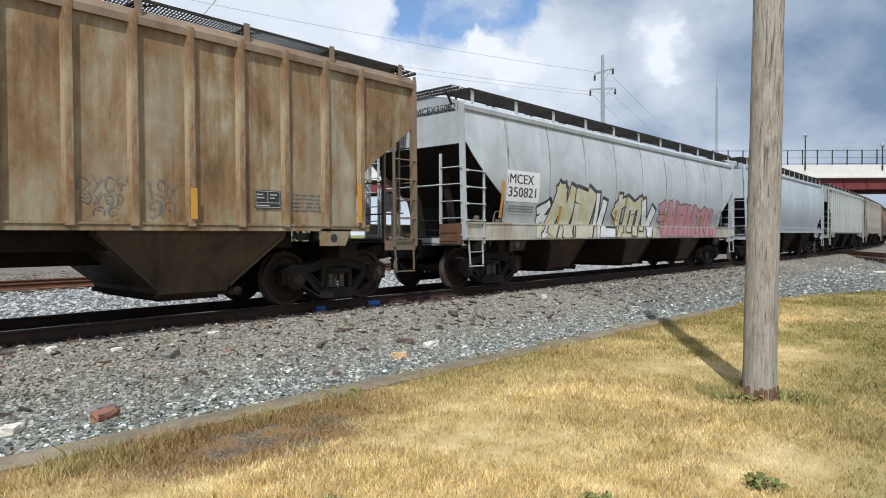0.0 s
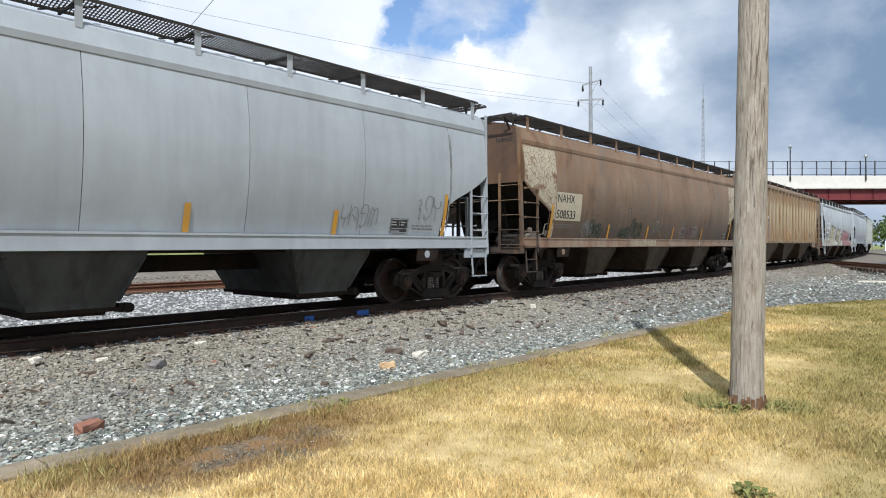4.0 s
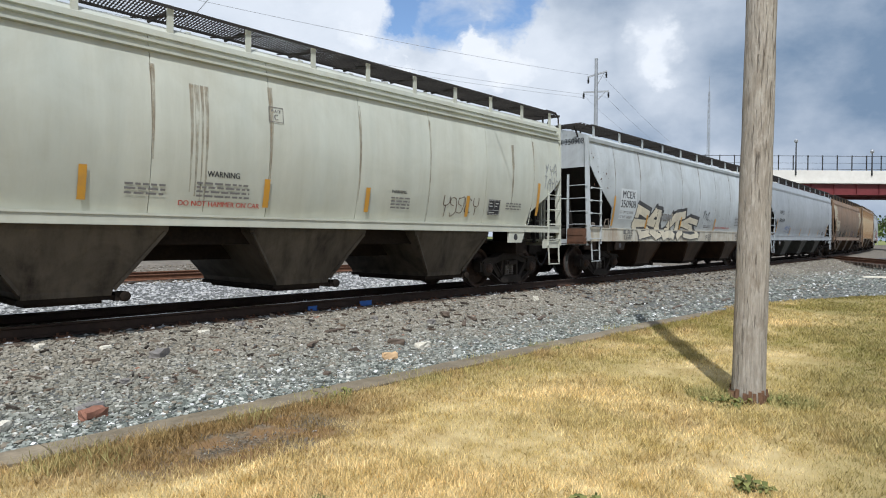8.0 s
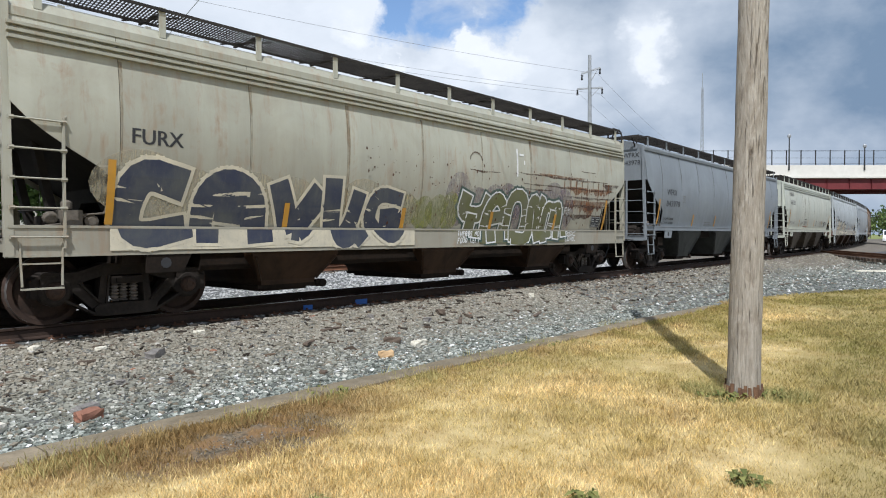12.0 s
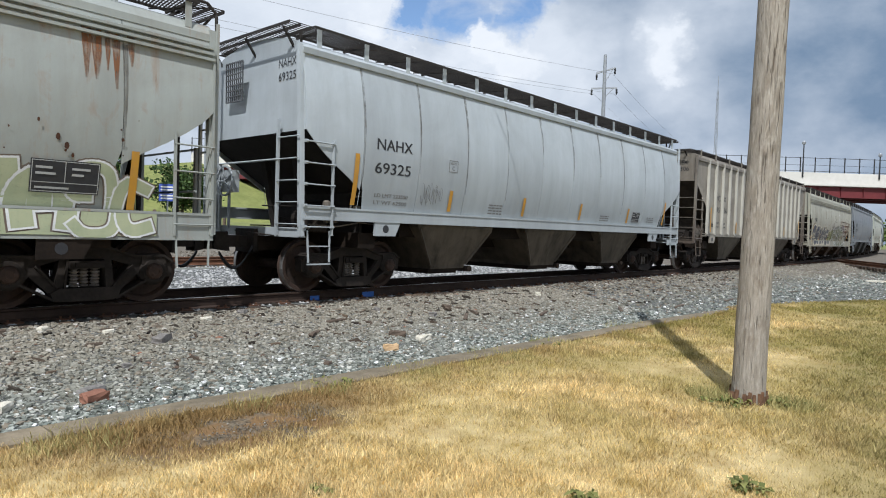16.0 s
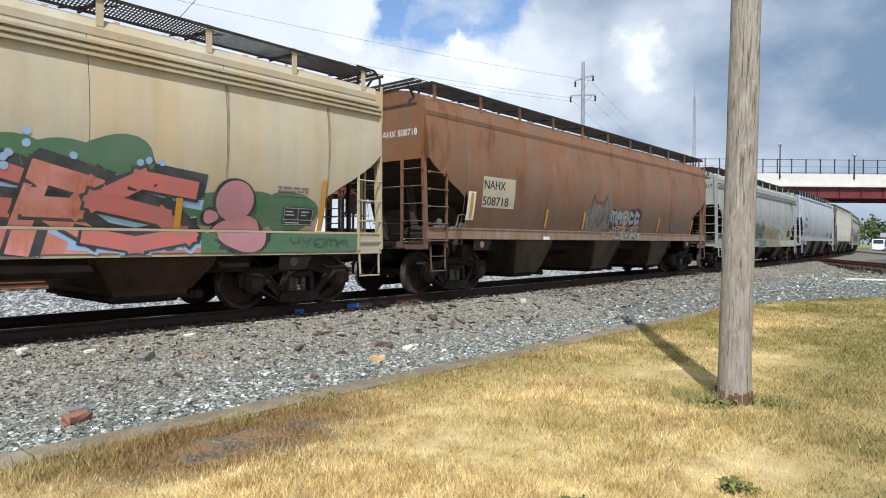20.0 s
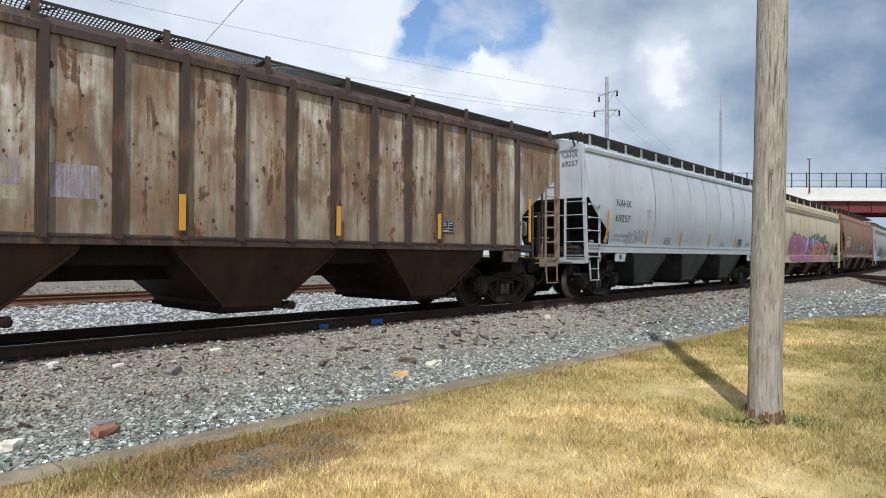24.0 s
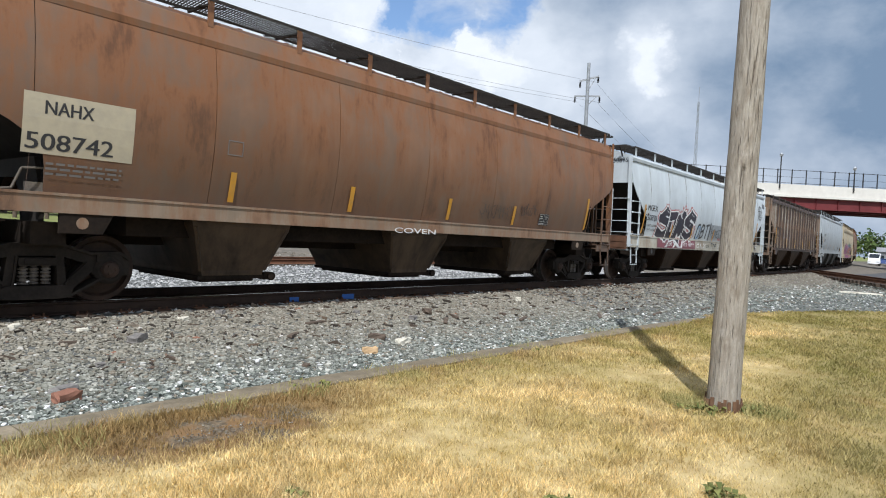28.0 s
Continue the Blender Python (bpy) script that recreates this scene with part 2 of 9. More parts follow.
def straw(name, blade=False):
    """Dry summer lawn, straw with green left in patches and along the kerb; blade: the standing grass, which lets light through."""
    m, n = material(name)
    p = coords(n)
    xyz = n.add("ShaderNodeSeparateXYZ", {0: p})
    patch = n.noise(p, 0.5, 5.0, 0.62, 0.5)
    tuft = n.noise(p, 3.2, 5.0, 0.65)
    c = n.mix(n.ramp(tuft, (0.32, 0.0), (0.66, 1.0)), (0.57, 0.42, 0.163), (0.90, 0.725, 0.395))
    far = n.add("ShaderNodeMapRange", {0: xyz.outputs[0], 1: 3.0, 2: 10.0, 3: 0.15, 4: 0.95}).outputs[0]
    c = n.mix(n.math("MULTIPLY", n.ramp(patch, (0.36, 0.0), (0.58, 1.0)), far), c, (0.29, 0.25, 0.075))
    near = n.add("ShaderNodeMapRange", {0: n.math("SUBTRACT", xyz.outputs[1], n.math("MULTIPLY", xyz.outputs[0], 0.2)), 1: 0.45, 2: -0.55, 3: 0.0, 4: 0.8}).outputs[0]
    c = n.mix(n.math("MULTIPLY", n.ramp(n.noise(p, 1.1, 5.0, 0.65), (0.34, 0.15), (0.56, 1.0)), near), c, (0.25, 0.225, 0.085))
    brown = n.ramp(n.noise(p, 1.5, 6.0, 0.7), (0.5, 0.0), (0.68, 1.0))
    c = n.mix(n.math("MULTIPLY", brown, 0.5), c, (0.36, 0.245, 0.10))
    # greener and browner along the kerb
    edge = n.math("ADD", n.math("ADD", xyz.outputs[1], n.math("MULTIPLY", xyz.outputs[0], 0.028)), n.math("MULTIPLY", n.math("SUBTRACT", tuft, 0.5), 1.6))
    edge = n.add("ShaderNodeMapRange", {0: edge, 1: 4.35, 2: 5.15, 3: 0.0, 4: 0.62}).outputs[0]
    c = n.mix(edge, c, n.mix(n.ramp(n.noise(p, 2.0, 3.0), (0.42, 0.0), (0.58, 1.0)), (0.33, 0.28, 0.10), (0.34, 0.22, 0.10)))
    about = n.vector("LENGTH", n.vector("MULTIPLY", n.vector("SUBTRACT", p, (2.9, 4.62, 0.0)).outputs[0], (0.6, 1.5, 0.0)).outputs[0], (0, 0, 0)).outputs["Value"]
    dead = n.add("ShaderNodeMapRange", {0: n.math("ADD", about, n.math("MULTIPLY", n.math("SUBTRACT", tuft, 0.5), 1.3)), 1: 0.55, 2: 1.15, 3: 0.75, 4: 0.0}).outputs[0]
    c = n.mix(dead, c, (0.25, 0.155, 0.065))
    if not blade:
        c = n.mix(0.48, c, (0.23, 0.165, 0.075))
        # earth worn bare beside the kerb
        q = n.vector("MULTIPLY", n.vector("SUBTRACT", n.vector("ADD", p, n.vector("SCALE", n.add("ShaderNodeTexNoise", {"Vector": p, "Scale": 2.2, "Detail": 6.0, "Roughness": 0.65}).outputs["Color"], 0.7).outputs[0]).outputs[0], (3.07, 4.80, 0.35)).outputs[0], (0.8, 1.7, 0.0)).outputs[0]
        worn = n.ramp(n.vector("LENGTH", q, (0, 0, 0)).outputs["Value"], (0.62, 1.0), (0.95, 0.0))
        grit = n.noise(p, 34.0, 5.0, 0.7)
        c = n.mix(worn, c, n.mix(n.ramp(n.noise(p, 3.0, 4.0), (0.42, 0.0), (0.56, 1.0)), n.mix(n.ramp(grit, (0.35, 0.0), (0.65, 1.0)), (0.050, 0.039, 0.027), (0.22, 0.18, 0.125)), n.mix(grit, (0.13, 0.075, 0.035), (0.26, 0.16, 0.075))))
        finish(n, c, 0.9, 0.0, n.noise(p, 30.0, 5.0, 0.7), 0.02, 0.6, 0.1)
        return m
    c = n.add("ShaderNodeHueSaturation", {"Color": c, "Value": n.add("ShaderNodeMapRange", {0: island_random(n), 3: 0.58, 4: 1.42}).outputs[0]}).outputs[0]
    a = n.add("ShaderNodeBsdfDiffuse", {"Color": c})
    b = n.add("ShaderNodeBsdfTranslucent", {"Color": c})
    mixed = n.add("ShaderNodeMixShader", {0: 0.4, 1: a.outputs[0], 2: b.outputs[0]})
    n.add("ShaderNodeOutputMaterial", {"Surface": mixed.outputs[0]})
    return m


def flat_paint(name, c, rough=0.6, wear=0.15):
    m, n = material(name)
    p = coords(n)
    k = n.math("MULTIPLY", n.ramp(n.noise(p, 7.0, 6.0, 0.65), (0.4, 0.0), (0.8, 1.0)), wear)
    finish(n, n.mix(k, c, tuple(0.5 * v + 0.06 for v in c)), rough)
    return m


def timber_pole(name):
    """Old sun-bleached pole: fine broken grain, short checks, darker weathered blotches and pale flakes."""
    m, n = material(name)
    p = coords(n)
    grain = n.noise(n.scaled(p, (46.0, 46.0, 4.2)), 1.0, 8.0, 0.72, 0.5)
    check = n.noise(n.scaled(p, (60.0, 60.0, 3.6)), 1.0, 5.0, 0.6, 0.4)
    blotch = n.noise(n.scaled(p, (7.0, 7.0, 2.4)), 1.0, 7.0, 0.68, 0.6)
    flake = n.noise(n.scaled(p, (20.0, 20.0, 5.0)), 1.0, 6.0, 0.7, 0.8)
    c = n.mix(n.ramp(grain, (0.3, 0.0), (0.7, 1.0)), (0.20, 0.172, 0.135), (0.43, 0.39, 0.325))
    c = n.mix(n.math("MULTIPLY", n.ramp(flake, (0.52, 0.0), (0.68, 1.0)), 0.6), c, (0.50, 0.46, 0.395))
    c = n.mix(n.math("MULTIPLY", n.ramp(blotch, (0.50, 0.0), (0.68, 1.0)), 0.6), c, (0.165, 0.128, 0.090))
    crack = n.ramp(check, (0.60, 0.0), (0.65, 1.0))
    c = n.mix(n.math("MULTIPLY", crack, 0.6), c, (0.085, 0.066, 0.05))
    finish(n, c, 0.9, 0.0, n.math("SUBTRACT", n.math("ADD", grain, n.math("MULTIPLY", blotch, 0.8)), n.math("MULTIPLY", crack, 0.8)), 0.016, 0.9, 0.2)
    return m


def leafy(name, a, b):
    m, n = material(name)
    c = n.mix(island_random(n), a, b)
    finish(n, c, 0.75, 0.0, None, spec=0.2)
    return m


# near-black underframe: grime, with the shade under the cars put into its colour
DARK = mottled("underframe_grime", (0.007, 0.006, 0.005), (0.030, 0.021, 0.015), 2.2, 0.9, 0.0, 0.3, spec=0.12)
# black paint, deepened in colour for the shade below the car's end
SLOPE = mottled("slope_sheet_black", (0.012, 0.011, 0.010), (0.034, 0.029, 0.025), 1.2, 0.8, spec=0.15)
SPRING = mottled("spring_steel", (0.06, 0.05, 0.042), (0.19, 0.165, 0.14), 5.0, 0.6, 0.2, 0.2)
SLOPE_BROWN = mottled("slope_sheet_brown", (0.022, 0.018, 0.014), (0.085, 0.064, 0.046), 1.4, 0.85)
TRUCK = mottled("truck_casting", (0.009, 0.0078, 0.007), (0.040, 0.032, 0.026), 3.0, 0.8, 0.0, 0.4, spec=0.15)
WHEEL = mottled("wheel_plate_rust", (0.012, 0.009, 0.0075), (0.072, 0.041, 0.027), 2.5, 0.75, 0.2, 0.3)
TREAD = mottled("wheel_tread_steel", (0.32, 0.30, 0.28), (0.5, 0.48, 0.45), 6.0, 0.35, 0.9, 0.1)
GRATE = mottled("grating_dark", (0.018, 0.017, 0.016), (0.055, 0.048, 0.042), 2.0, 0.8, 0.2, spec=0.2)
STEPSTEEL = mottled("worn_grating", (0.07, 0.072, 0.074), (0.16, 0.165, 0.17), 2.0, 0.7, 0.3, spec=0.3)
RUSTY = mottled("rust_steel", (0.055, 0.028, 0.017), (0.16, 0.075, 0.04), 3.0, 0.85, 0.1, 0.4, vary=0.2)
DUSTY = mottled("dusty_castings", (0.055, 0.046, 0.036), (0.17, 0.145, 0.115), 5.0, 0.9, 0.0, 0.4)
RAILSTEEL = mottled("rail_side_rust", (0.021, 0.013, 0.010), (0.059, 0.035, 0.023), 3.0, 0.8, 0.2, 0.4)
RAILTOP = mottled("rail_head_bright", (0.25, 0.24, 0.23), (0.42, 0.41, 0.4), 5.0, 0.3, 0.9, 0.1)
TIE = mottled("tie_timber", (0.028, 0.020, 0.014), (0.098, 0.070, 0.049), 4.0, 0.9, 0.0, 0.6, vary=0.3)
CONCRETE = mottled("kerb_concrete", (0.095, 0.075, 0.046), (0.265, 0.215, 0.145), 3.5, 0.95, 0.0, 0.9, 0.015, vary=0.1)
STONEBED = mottled("gravel_bed", (0.05, 0.052, 0.048), (0.17, 0.17, 0.155), 16.0, 0.95, 0.0, 1.0, 0.03)
DIRT = mottled("far_ground", (0.075, 0.064, 0.05), (0.185, 0.160, 0.125), 1.6, 0.95, 0.0, 0.5)
GRAVEL = stones("gravel_stones", [(0.0, (0.079, 0.090, 0.077)), (0.20, (0.169, 0.188, 0.162)), (0.44, (0.266, 0.282, 0.245)), (0.62, (0.220, 0.186, 0.138)), (0.71, (0.367, 0.382, 0.337)), (0.91, (0.588, 0.576, 0.508)), (0.965, (0.850, 0.850, 0.825))], dusty=True)
BALLAST = stones("ballast_stones", [(0.0, (0.238, 0.238, 0.238)), (0.3, (0.357, 0.357, 0.348)), (0.6, (0.442, 0.433, 0.416)), (0.85, (0.527, 0.518, 0.493))])
BROWNSTONE = stones("brown_gravel", [(0.0, (0.11, 0.088, 0.062)), (0.35, (0.18, 0.15, 0.11)), (0.7, (0.26, 0.23, 0.18)), (0.93, (0.40, 0.37, 0.31))])
RUSTRAIL = mottled("unused_rail_rust", (0.085, 0.036, 0.019), (0.19, 0.088, 0.046), 2.0, 0.85, 0.1, 0.3)
STRAW = straw("dry_thatch")
BLADE = straw("dry_grass_blade", True)
POLEWOOD = timber_pole("weathered_pole")
GALV = mottled("galvanised_steel", (0.25, 0.26, 0.27), (0.42, 0.43, 0.44), 3.0, 0.5, 0.6, 0.1)
BLACKMETAL = mottled("black_metal", (0.015, 0.015, 0.016), (0.04, 0.04, 0.04), 3.0, 0.5, 0.2)
MAROON = mottled("maroon_girder", (0.10, 0.016, 0.018), (0.17, 0.03, 0.03), 0.4, 0.6)
BRIDGEWHITE = mottled("bridge_concrete", (0.540, 0.513, 0.450), (0.684, 0.657, 0.594), 0.3, 0.85)
ASPHALT = mottled("asphalt", (0.045, 0.045, 0.048), (0.09, 0.088, 0.085), 1.0, 0.9)
BRICK = mottled("broken_brick", (0.17, 0.072, 0.045), (0.30, 0.145, 0.095), 9.0, 0.9, 0.0, 0.6)
ROCK = mottled("grey_rock", (0.10, 0.09, 0.08), (0.26, 0.24, 0.22), 9.0, 0.9, 0.0, 0.6)
PALEROCK = mottled("pale_rock", (0.45, 0.41, 0.32), (0.68, 0.64, 0.54), 9.0, 0.9, 0.0, 0.6)
WOODSCRAP = mottled("wood_scrap", (0.05, 0.036, 0.025), (0.15, 0.11, 0.08), 9.0, 0.9, 0.0, 0.6)
LEAF = leafy("leaf_dark", (0.022, 0.045, 0.014), (0.07, 0.11, 0.03))
LEAFPALE = leafy("leaf_light", (0.05, 0.08, 0.02), (0.12, 0.16, 0.045))
WEED = leafy("weed_leaf", (0.075, 0.09, 0.024), (0.20, 0.195, 0.06))
BARK = mottled("bark", (0.05, 0.038, 0.028), (0.12, 0.095, 0.07), 3.0, 0.95, 0.0, 0.7)
GREENGRASS = mottled("far_grass", (0.11, 0.13, 0.03), (0.22, 0.23, 0.07), 0.6, 0.95, 0.0, 0.5)
ORANGE = flat_paint("reflector_yellow", (0.52, 0.255, 0.022), 0.5, 0.6)
INK = flat_paint("stencil_black", (0.02, 0.02, 0.022), 0.6, 0.3)
CHALK = flat_paint("stencil_white", (0.72, 0.71, 0.68), 0.6, 0.3)
GREYCHALK = flat_paint("stencil_dull_white", (0.40, 0.40, 0.38), 0.6, 0.3)
GREYINK = flat_paint("faded_stencil", (0.16, 0.15, 0.14), 0.7, 0.5)
REDINK = flat_paint("red_stencil", (0.42, 0.06, 0.04), 0.7, 0.5)
CREAMPATCH = flat_paint("cream_number_patch", (0.43, 0.375, 0.265), 0.6, 0.5)
PALEPATCH = flat_paint("pale_number_patch", (0.50, 0.525, 0.52), 0.5, 0.3)
BLUEMARK = flat_paint("blue_marking_paint", (0.02, 0.10, 0.36), 0.6, 0.4)
GLASS = flat_paint("dark_glass", (0.02, 0.025, 0.03), 0.08, 0.0)
CARWHITE = flat_paint("vehicle_white", (0.78, 0.78, 0.78), 0.25, 0.05)


# ---- mesh tools ----
def part(name, bm, mats, parent=None, label="", smooth=False):
    """Links a bmesh (or a mesh) as one object, under parent where given."""
    if isinstance(bm, bmesh.types.BMesh):
        me = bpy.data.meshes.new(name)
        bmesh.ops.recalc_face_normals(bm, faces=bm.faces)
        bm.to_mesh(me)
        bm.free()
        for m in (mats if isinstance(mats, (list, tuple)) else [mats]):
            me.materials.append(m)
        if smooth:
            me.shade_smooth()
    else:
        me = bm
    ob = new(name, me)
    if parent:
        ob.parent = parent
    if label:
        tagged(ob, label)
    return ob


def thing(name, m, label, category, group="", kind=""):
    ob = new(name)
    ob.empty_display_size = 0.2
    ob.matrix_world = m
    return tagged(ob, label, category, group, kind)


def box(bm, x0, x1, y0, y1, z0, z1, mi=0):
    v = [bm.verts.new((x, y, z)) for x in (x0, x1) for y in (y0, y1) for z in (z0, z1)]
    for q in ((0, 1, 3, 2), (4, 6, 7, 5), (0, 4, 5, 1), (2, 3, 7, 6), (0, 2, 6, 4), (1, 5, 7, 3)):
        bm.faces.new([v[i] for i in q]).material_index = mi


def bar(bm, a, b, w, d=None, mi=0, sides=0):
    """A square or round bar from a to b."""
    a, b = Vector(a), Vector(b)
    ax = (b - a).normalized()
    up = Vector((0, 0, 1)) if abs(ax.z) < 0.9 else Vector((1, 0, 0))
    u = ax.cross(up).normalized()
    v = u.cross(ax)
    d = w if d is None else d
    if sides:
        ring = [(math.cos(2 * math.pi * i / sides) * w / 2, math.sin(2 * math.pi * i / sides) * w / 2) for i in range(sides)]
    else:
        ring = [(-w / 2, -d / 2), (w / 2, -d / 2), (w / 2, d / 2), (-w / 2, d / 2)]
    lo = [bm.verts.new(a + u * p + v * q) for p, q in ring]
    hi = [bm.verts.new(b + u * p + v * q) for p, q in ring]
    k = len(ring)
    for i in range(k):
        bm.faces.new((lo[i], lo[(i + 1) % k], hi[(i + 1) % k], hi[i])).material_index = mi
    bm.faces.new(lo[::-1]).material_index = mi
    bm.faces.new(hi).material_index = mi


def slab(bm, pts, y0, y1, mi=0):
    """A polygon in the x-z plane, from y0 to y1."""
    a = [bm.verts.new((x, y0, z)) for x, z in pts]
    b = [bm.verts.new((x, y1, z)) for x, z in pts]
    k = len(pts)
    bm.faces.new(a).material_index = mi
    bm.faces.new(b[::-1]).material_index = mi
    for i in range(k):
        bm.faces.new((a[i], b[i], b[(i + 1) % k], a[(i + 1) % k])).material_index = mi


def lathe(bm, prof, steps, axis="y", mi=0, at=(0, 0, 0)):
    """A profile of (radius, along) turned about an axis."""
    rings = []
    for r, h in prof:
        ring = []
        for i in range(steps):
            a = 2 * math.pi * i / steps
            c, s = r * math.cos(a), r * math.sin(a)
            p = (c, h, s) if axis == "y" else (c, s, h) if axis == "z" else (h, c, s)
            ring.append(bm.verts.new(Vector(p) + Vector(at)))
        rings.append(ring)
    for a, b in zip(rings, rings[1:]):
        for i in range(steps):
            bm.faces.new((a[i], a[(i + 1) % steps], b[(i + 1) % steps], b[i])).material_index = mi
    bm.faces.new(rings[0][::-1]).material_index = mi
    bm.faces.new(rings[-1]).material_index = mi


MESHES = {}


def shared(key, name, build, mats, smooth=False):
    """One mesh per key, built once and used by all the cars alike."""
    if key not in MESHES:
        bm = bmesh.new()
        build(bm)
        me = bpy.data.meshes.new(name)
        bmesh.ops.recalc_face_normals(bm, faces=bm.faces)
        if smooth:
            for e in bm.edges:
                e.smooth = len(e.link_faces) == 2 and e.calc_face_angle() < 0.6
        bm.to_mesh(me)
        bm.free()
        for m in mats:
            me.materials.append(m)
        if smooth:
            for f in me.polygons:
                f.use_smooth = True
        MESHES[key] = me
    return MESHES[key]


# ---- covered hopper cars; z = 0 at the rail top, x ahead, -y towards the lawn ----
WHEEL_R, AXLE = 0.457, 0.89


class Body:
    """The measures of one kind of car."""

    def __init__(self, length, eave=4.0, sill=(1.10, 1.47), cut=(3.0, 1.35, 2.0), ribbed=False, fascia="flange", pitch=1.77, bracket=1.58, bays=3, inner=0.0):
        self.l, self.eave, self.sill, self.cut, self.ribbed = length, eave, sill, cut, ribbed
        self.fascia, self.pitch, self.bracket, self.bays = fascia, pitch, bracket, bays
        self.key = (length, eave, sill, cut, ribbed, fascia, pitch, bracket, bays, inner)
        self.h = length / 2
        self.inner = inner or self.h - 1.3
        self.walk = 0.22 if ribbed else 0.355
        self.back = 1.25 if fascia == "deep" else 1.55

    def side(self, z):
        """Half width of the side sheet at height z."""
        if self.ribbed:
            return 1.53
        return 1.60 - 0.105 * (z - 2.72) ** 2

    def reach(self, z):
        """How far the side sheet reaches along the car at height z."""
        top, dx, low = self.cut
        if z >= top:
            return self.h - 0.06
        if z >= low:
            k = (top - z) / (top - low)
            return self.h - 0.06 - dx * (k if self.ribbed else 0.35 * k + 0.65 * k ** 1.5)
        return self.h - 0.06 - dx * (1.0 if self.ribbed else 1.0 + 0.06 * min(1.0, (low - z) / 0.5))

    def core_reach(self, z):
        top, dx, low = self.cut
        if z >= top:
            return self.h - 0.08
        return self.h - 0.08 - dx * (top - z) / (top - low) * 1.05

    def levels(self):
        top, dx, low = self.cut
        lo, hi = self.sill[1] - 0.03, self.eave
        zs = {lo, low, top, hi}
        zs |= {lo + (low - lo) * i / 2 for i in range(3)} | {low + (top - low) * i / 5 for i in range(6)} | {top + (hi - top) * i / 3 for i in range(4)}
        return sorted(zs)


def build_core(b):
    def f(bm):
        zs = [z for z in b.levels()]
        rows = []
        for z in zs:
            y, x = b.side(z) - 0.018, b.core_reach(z)
            rows.append([bm.verts.new(p) for p in ((-x, -y, z), (x, -y, z), (x, y, z), (-x, y, z))])
        for z, a, c in zip(zs, rows, rows[1:]):
            for i in range(4):
                q = bm.faces.new((a[i], a[(i + 1) % 4], c[(i + 1) % 4], c[i]))
                q.material_index = 1 if i in (1, 3) and z < b.cut[0] - 0.01 else 0 if i in (1, 3) else 2
        bm.faces.new(rows[0][::-1]).material_index = 1
        # the rounded roof
        y0, x0 = b.side(b.eave) - 0.018, b.h - 0.08
        prev = rows[-1]
        arcs = [(y0 - 0.08, 0.08), (1.0, 0.2), (0.5, 0.29), (0.0, 0.32), (-0.5, 0.29), (-1.0, 0.2), (-(y0 - 0.08), 0.08)]
        left = [prev[0]] + [bm.verts.new((-x0, -y, b.eave + z)) for y, z in arcs] + [prev[3]]
        right = [prev[1]] + [bm.verts.new((x0, -y, b.eave + z)) for y, z in arcs] + [prev[2]]
        for i in range(len(left) - 1):
            bm.faces.new((left[i], right[i], right[i + 1], left[i + 1])).material_index = 0
        bm.faces.new(left).material_index = 0
        bm.faces.new(right[::-1]).material_index = 0
    return f


def seams(b):
    """Where the side panels meet along the car."""
    n = max(3, round(2 * b.inner / b.pitch))
    inner = b.inner
    return [-b.h] + [-inner + 2 * inner * i / n for i in range(n + 1)] + [b.h]


def build_panel(b, x0, x1, sgn):
    gap = 0.005

    def f(bm):
        zs = b.levels()
        # a panel at the end follows the cut, row by row
        grid = []
        for z in zs:
            r = b.reach(z)
            lo, hi = max(x0 + gap, -r), min(x1 - gap, r)
            lo, hi = min(lo, x1 - gap), max(hi, x0 + gap)
            grid.append([(lo + (hi - lo) * i / 2, sgn * b.side(z), z) for i in range(3)])
        out = [[bm.verts.new(p) for p in row] for row in grid]
        inn = [[bm.verts.new((p[0], p[1] - sgn * 0.016, p[2])) for p in row] for row in grid]
        for k in range(len(zs) - 1):
            for i in range(2):
                bm.faces.new((out[k][i], out[k][i + 1], out[k + 1][i + 1], out[k + 1][i]))
            for i in (0, 2):
                bm.faces.new((out[k][i], out[k + 1][i], inn[k + 1][i], inn[k][i]))
        for k in (0, len(zs) - 1):
            for i in range(2):
                bm.faces.new((out[k][i], out[k][i + 1], inn[k][i + 1], inn[k][i]))
        bmesh.ops.remove_doubles(bm, verts=bm.verts, dist=0.0004)
    return f


def build_rib(b, sgn):
    def f(bm):
        y = b.side(2.0)
        z0, z1 = b.sill[1] - 0.05, b.eave - 0.03
        pts = [(-0.075, 0.0), (-0.045, 0.075), (0.045, 0.075), (0.075, 0.0)]
        lo = [bm.verts.new((x, sgn * (y + d), z0)) for x, d in pts]
        hi = [bm.verts.new((x, sgn * (y + d), z1)) for x, d in pts]
        for i in range(3):
            bm.faces.new((lo[i], lo[i + 1], hi[i + 1], hi[i]))
        bm.faces.new(lo)
        bm.faces.new(hi)
    return f


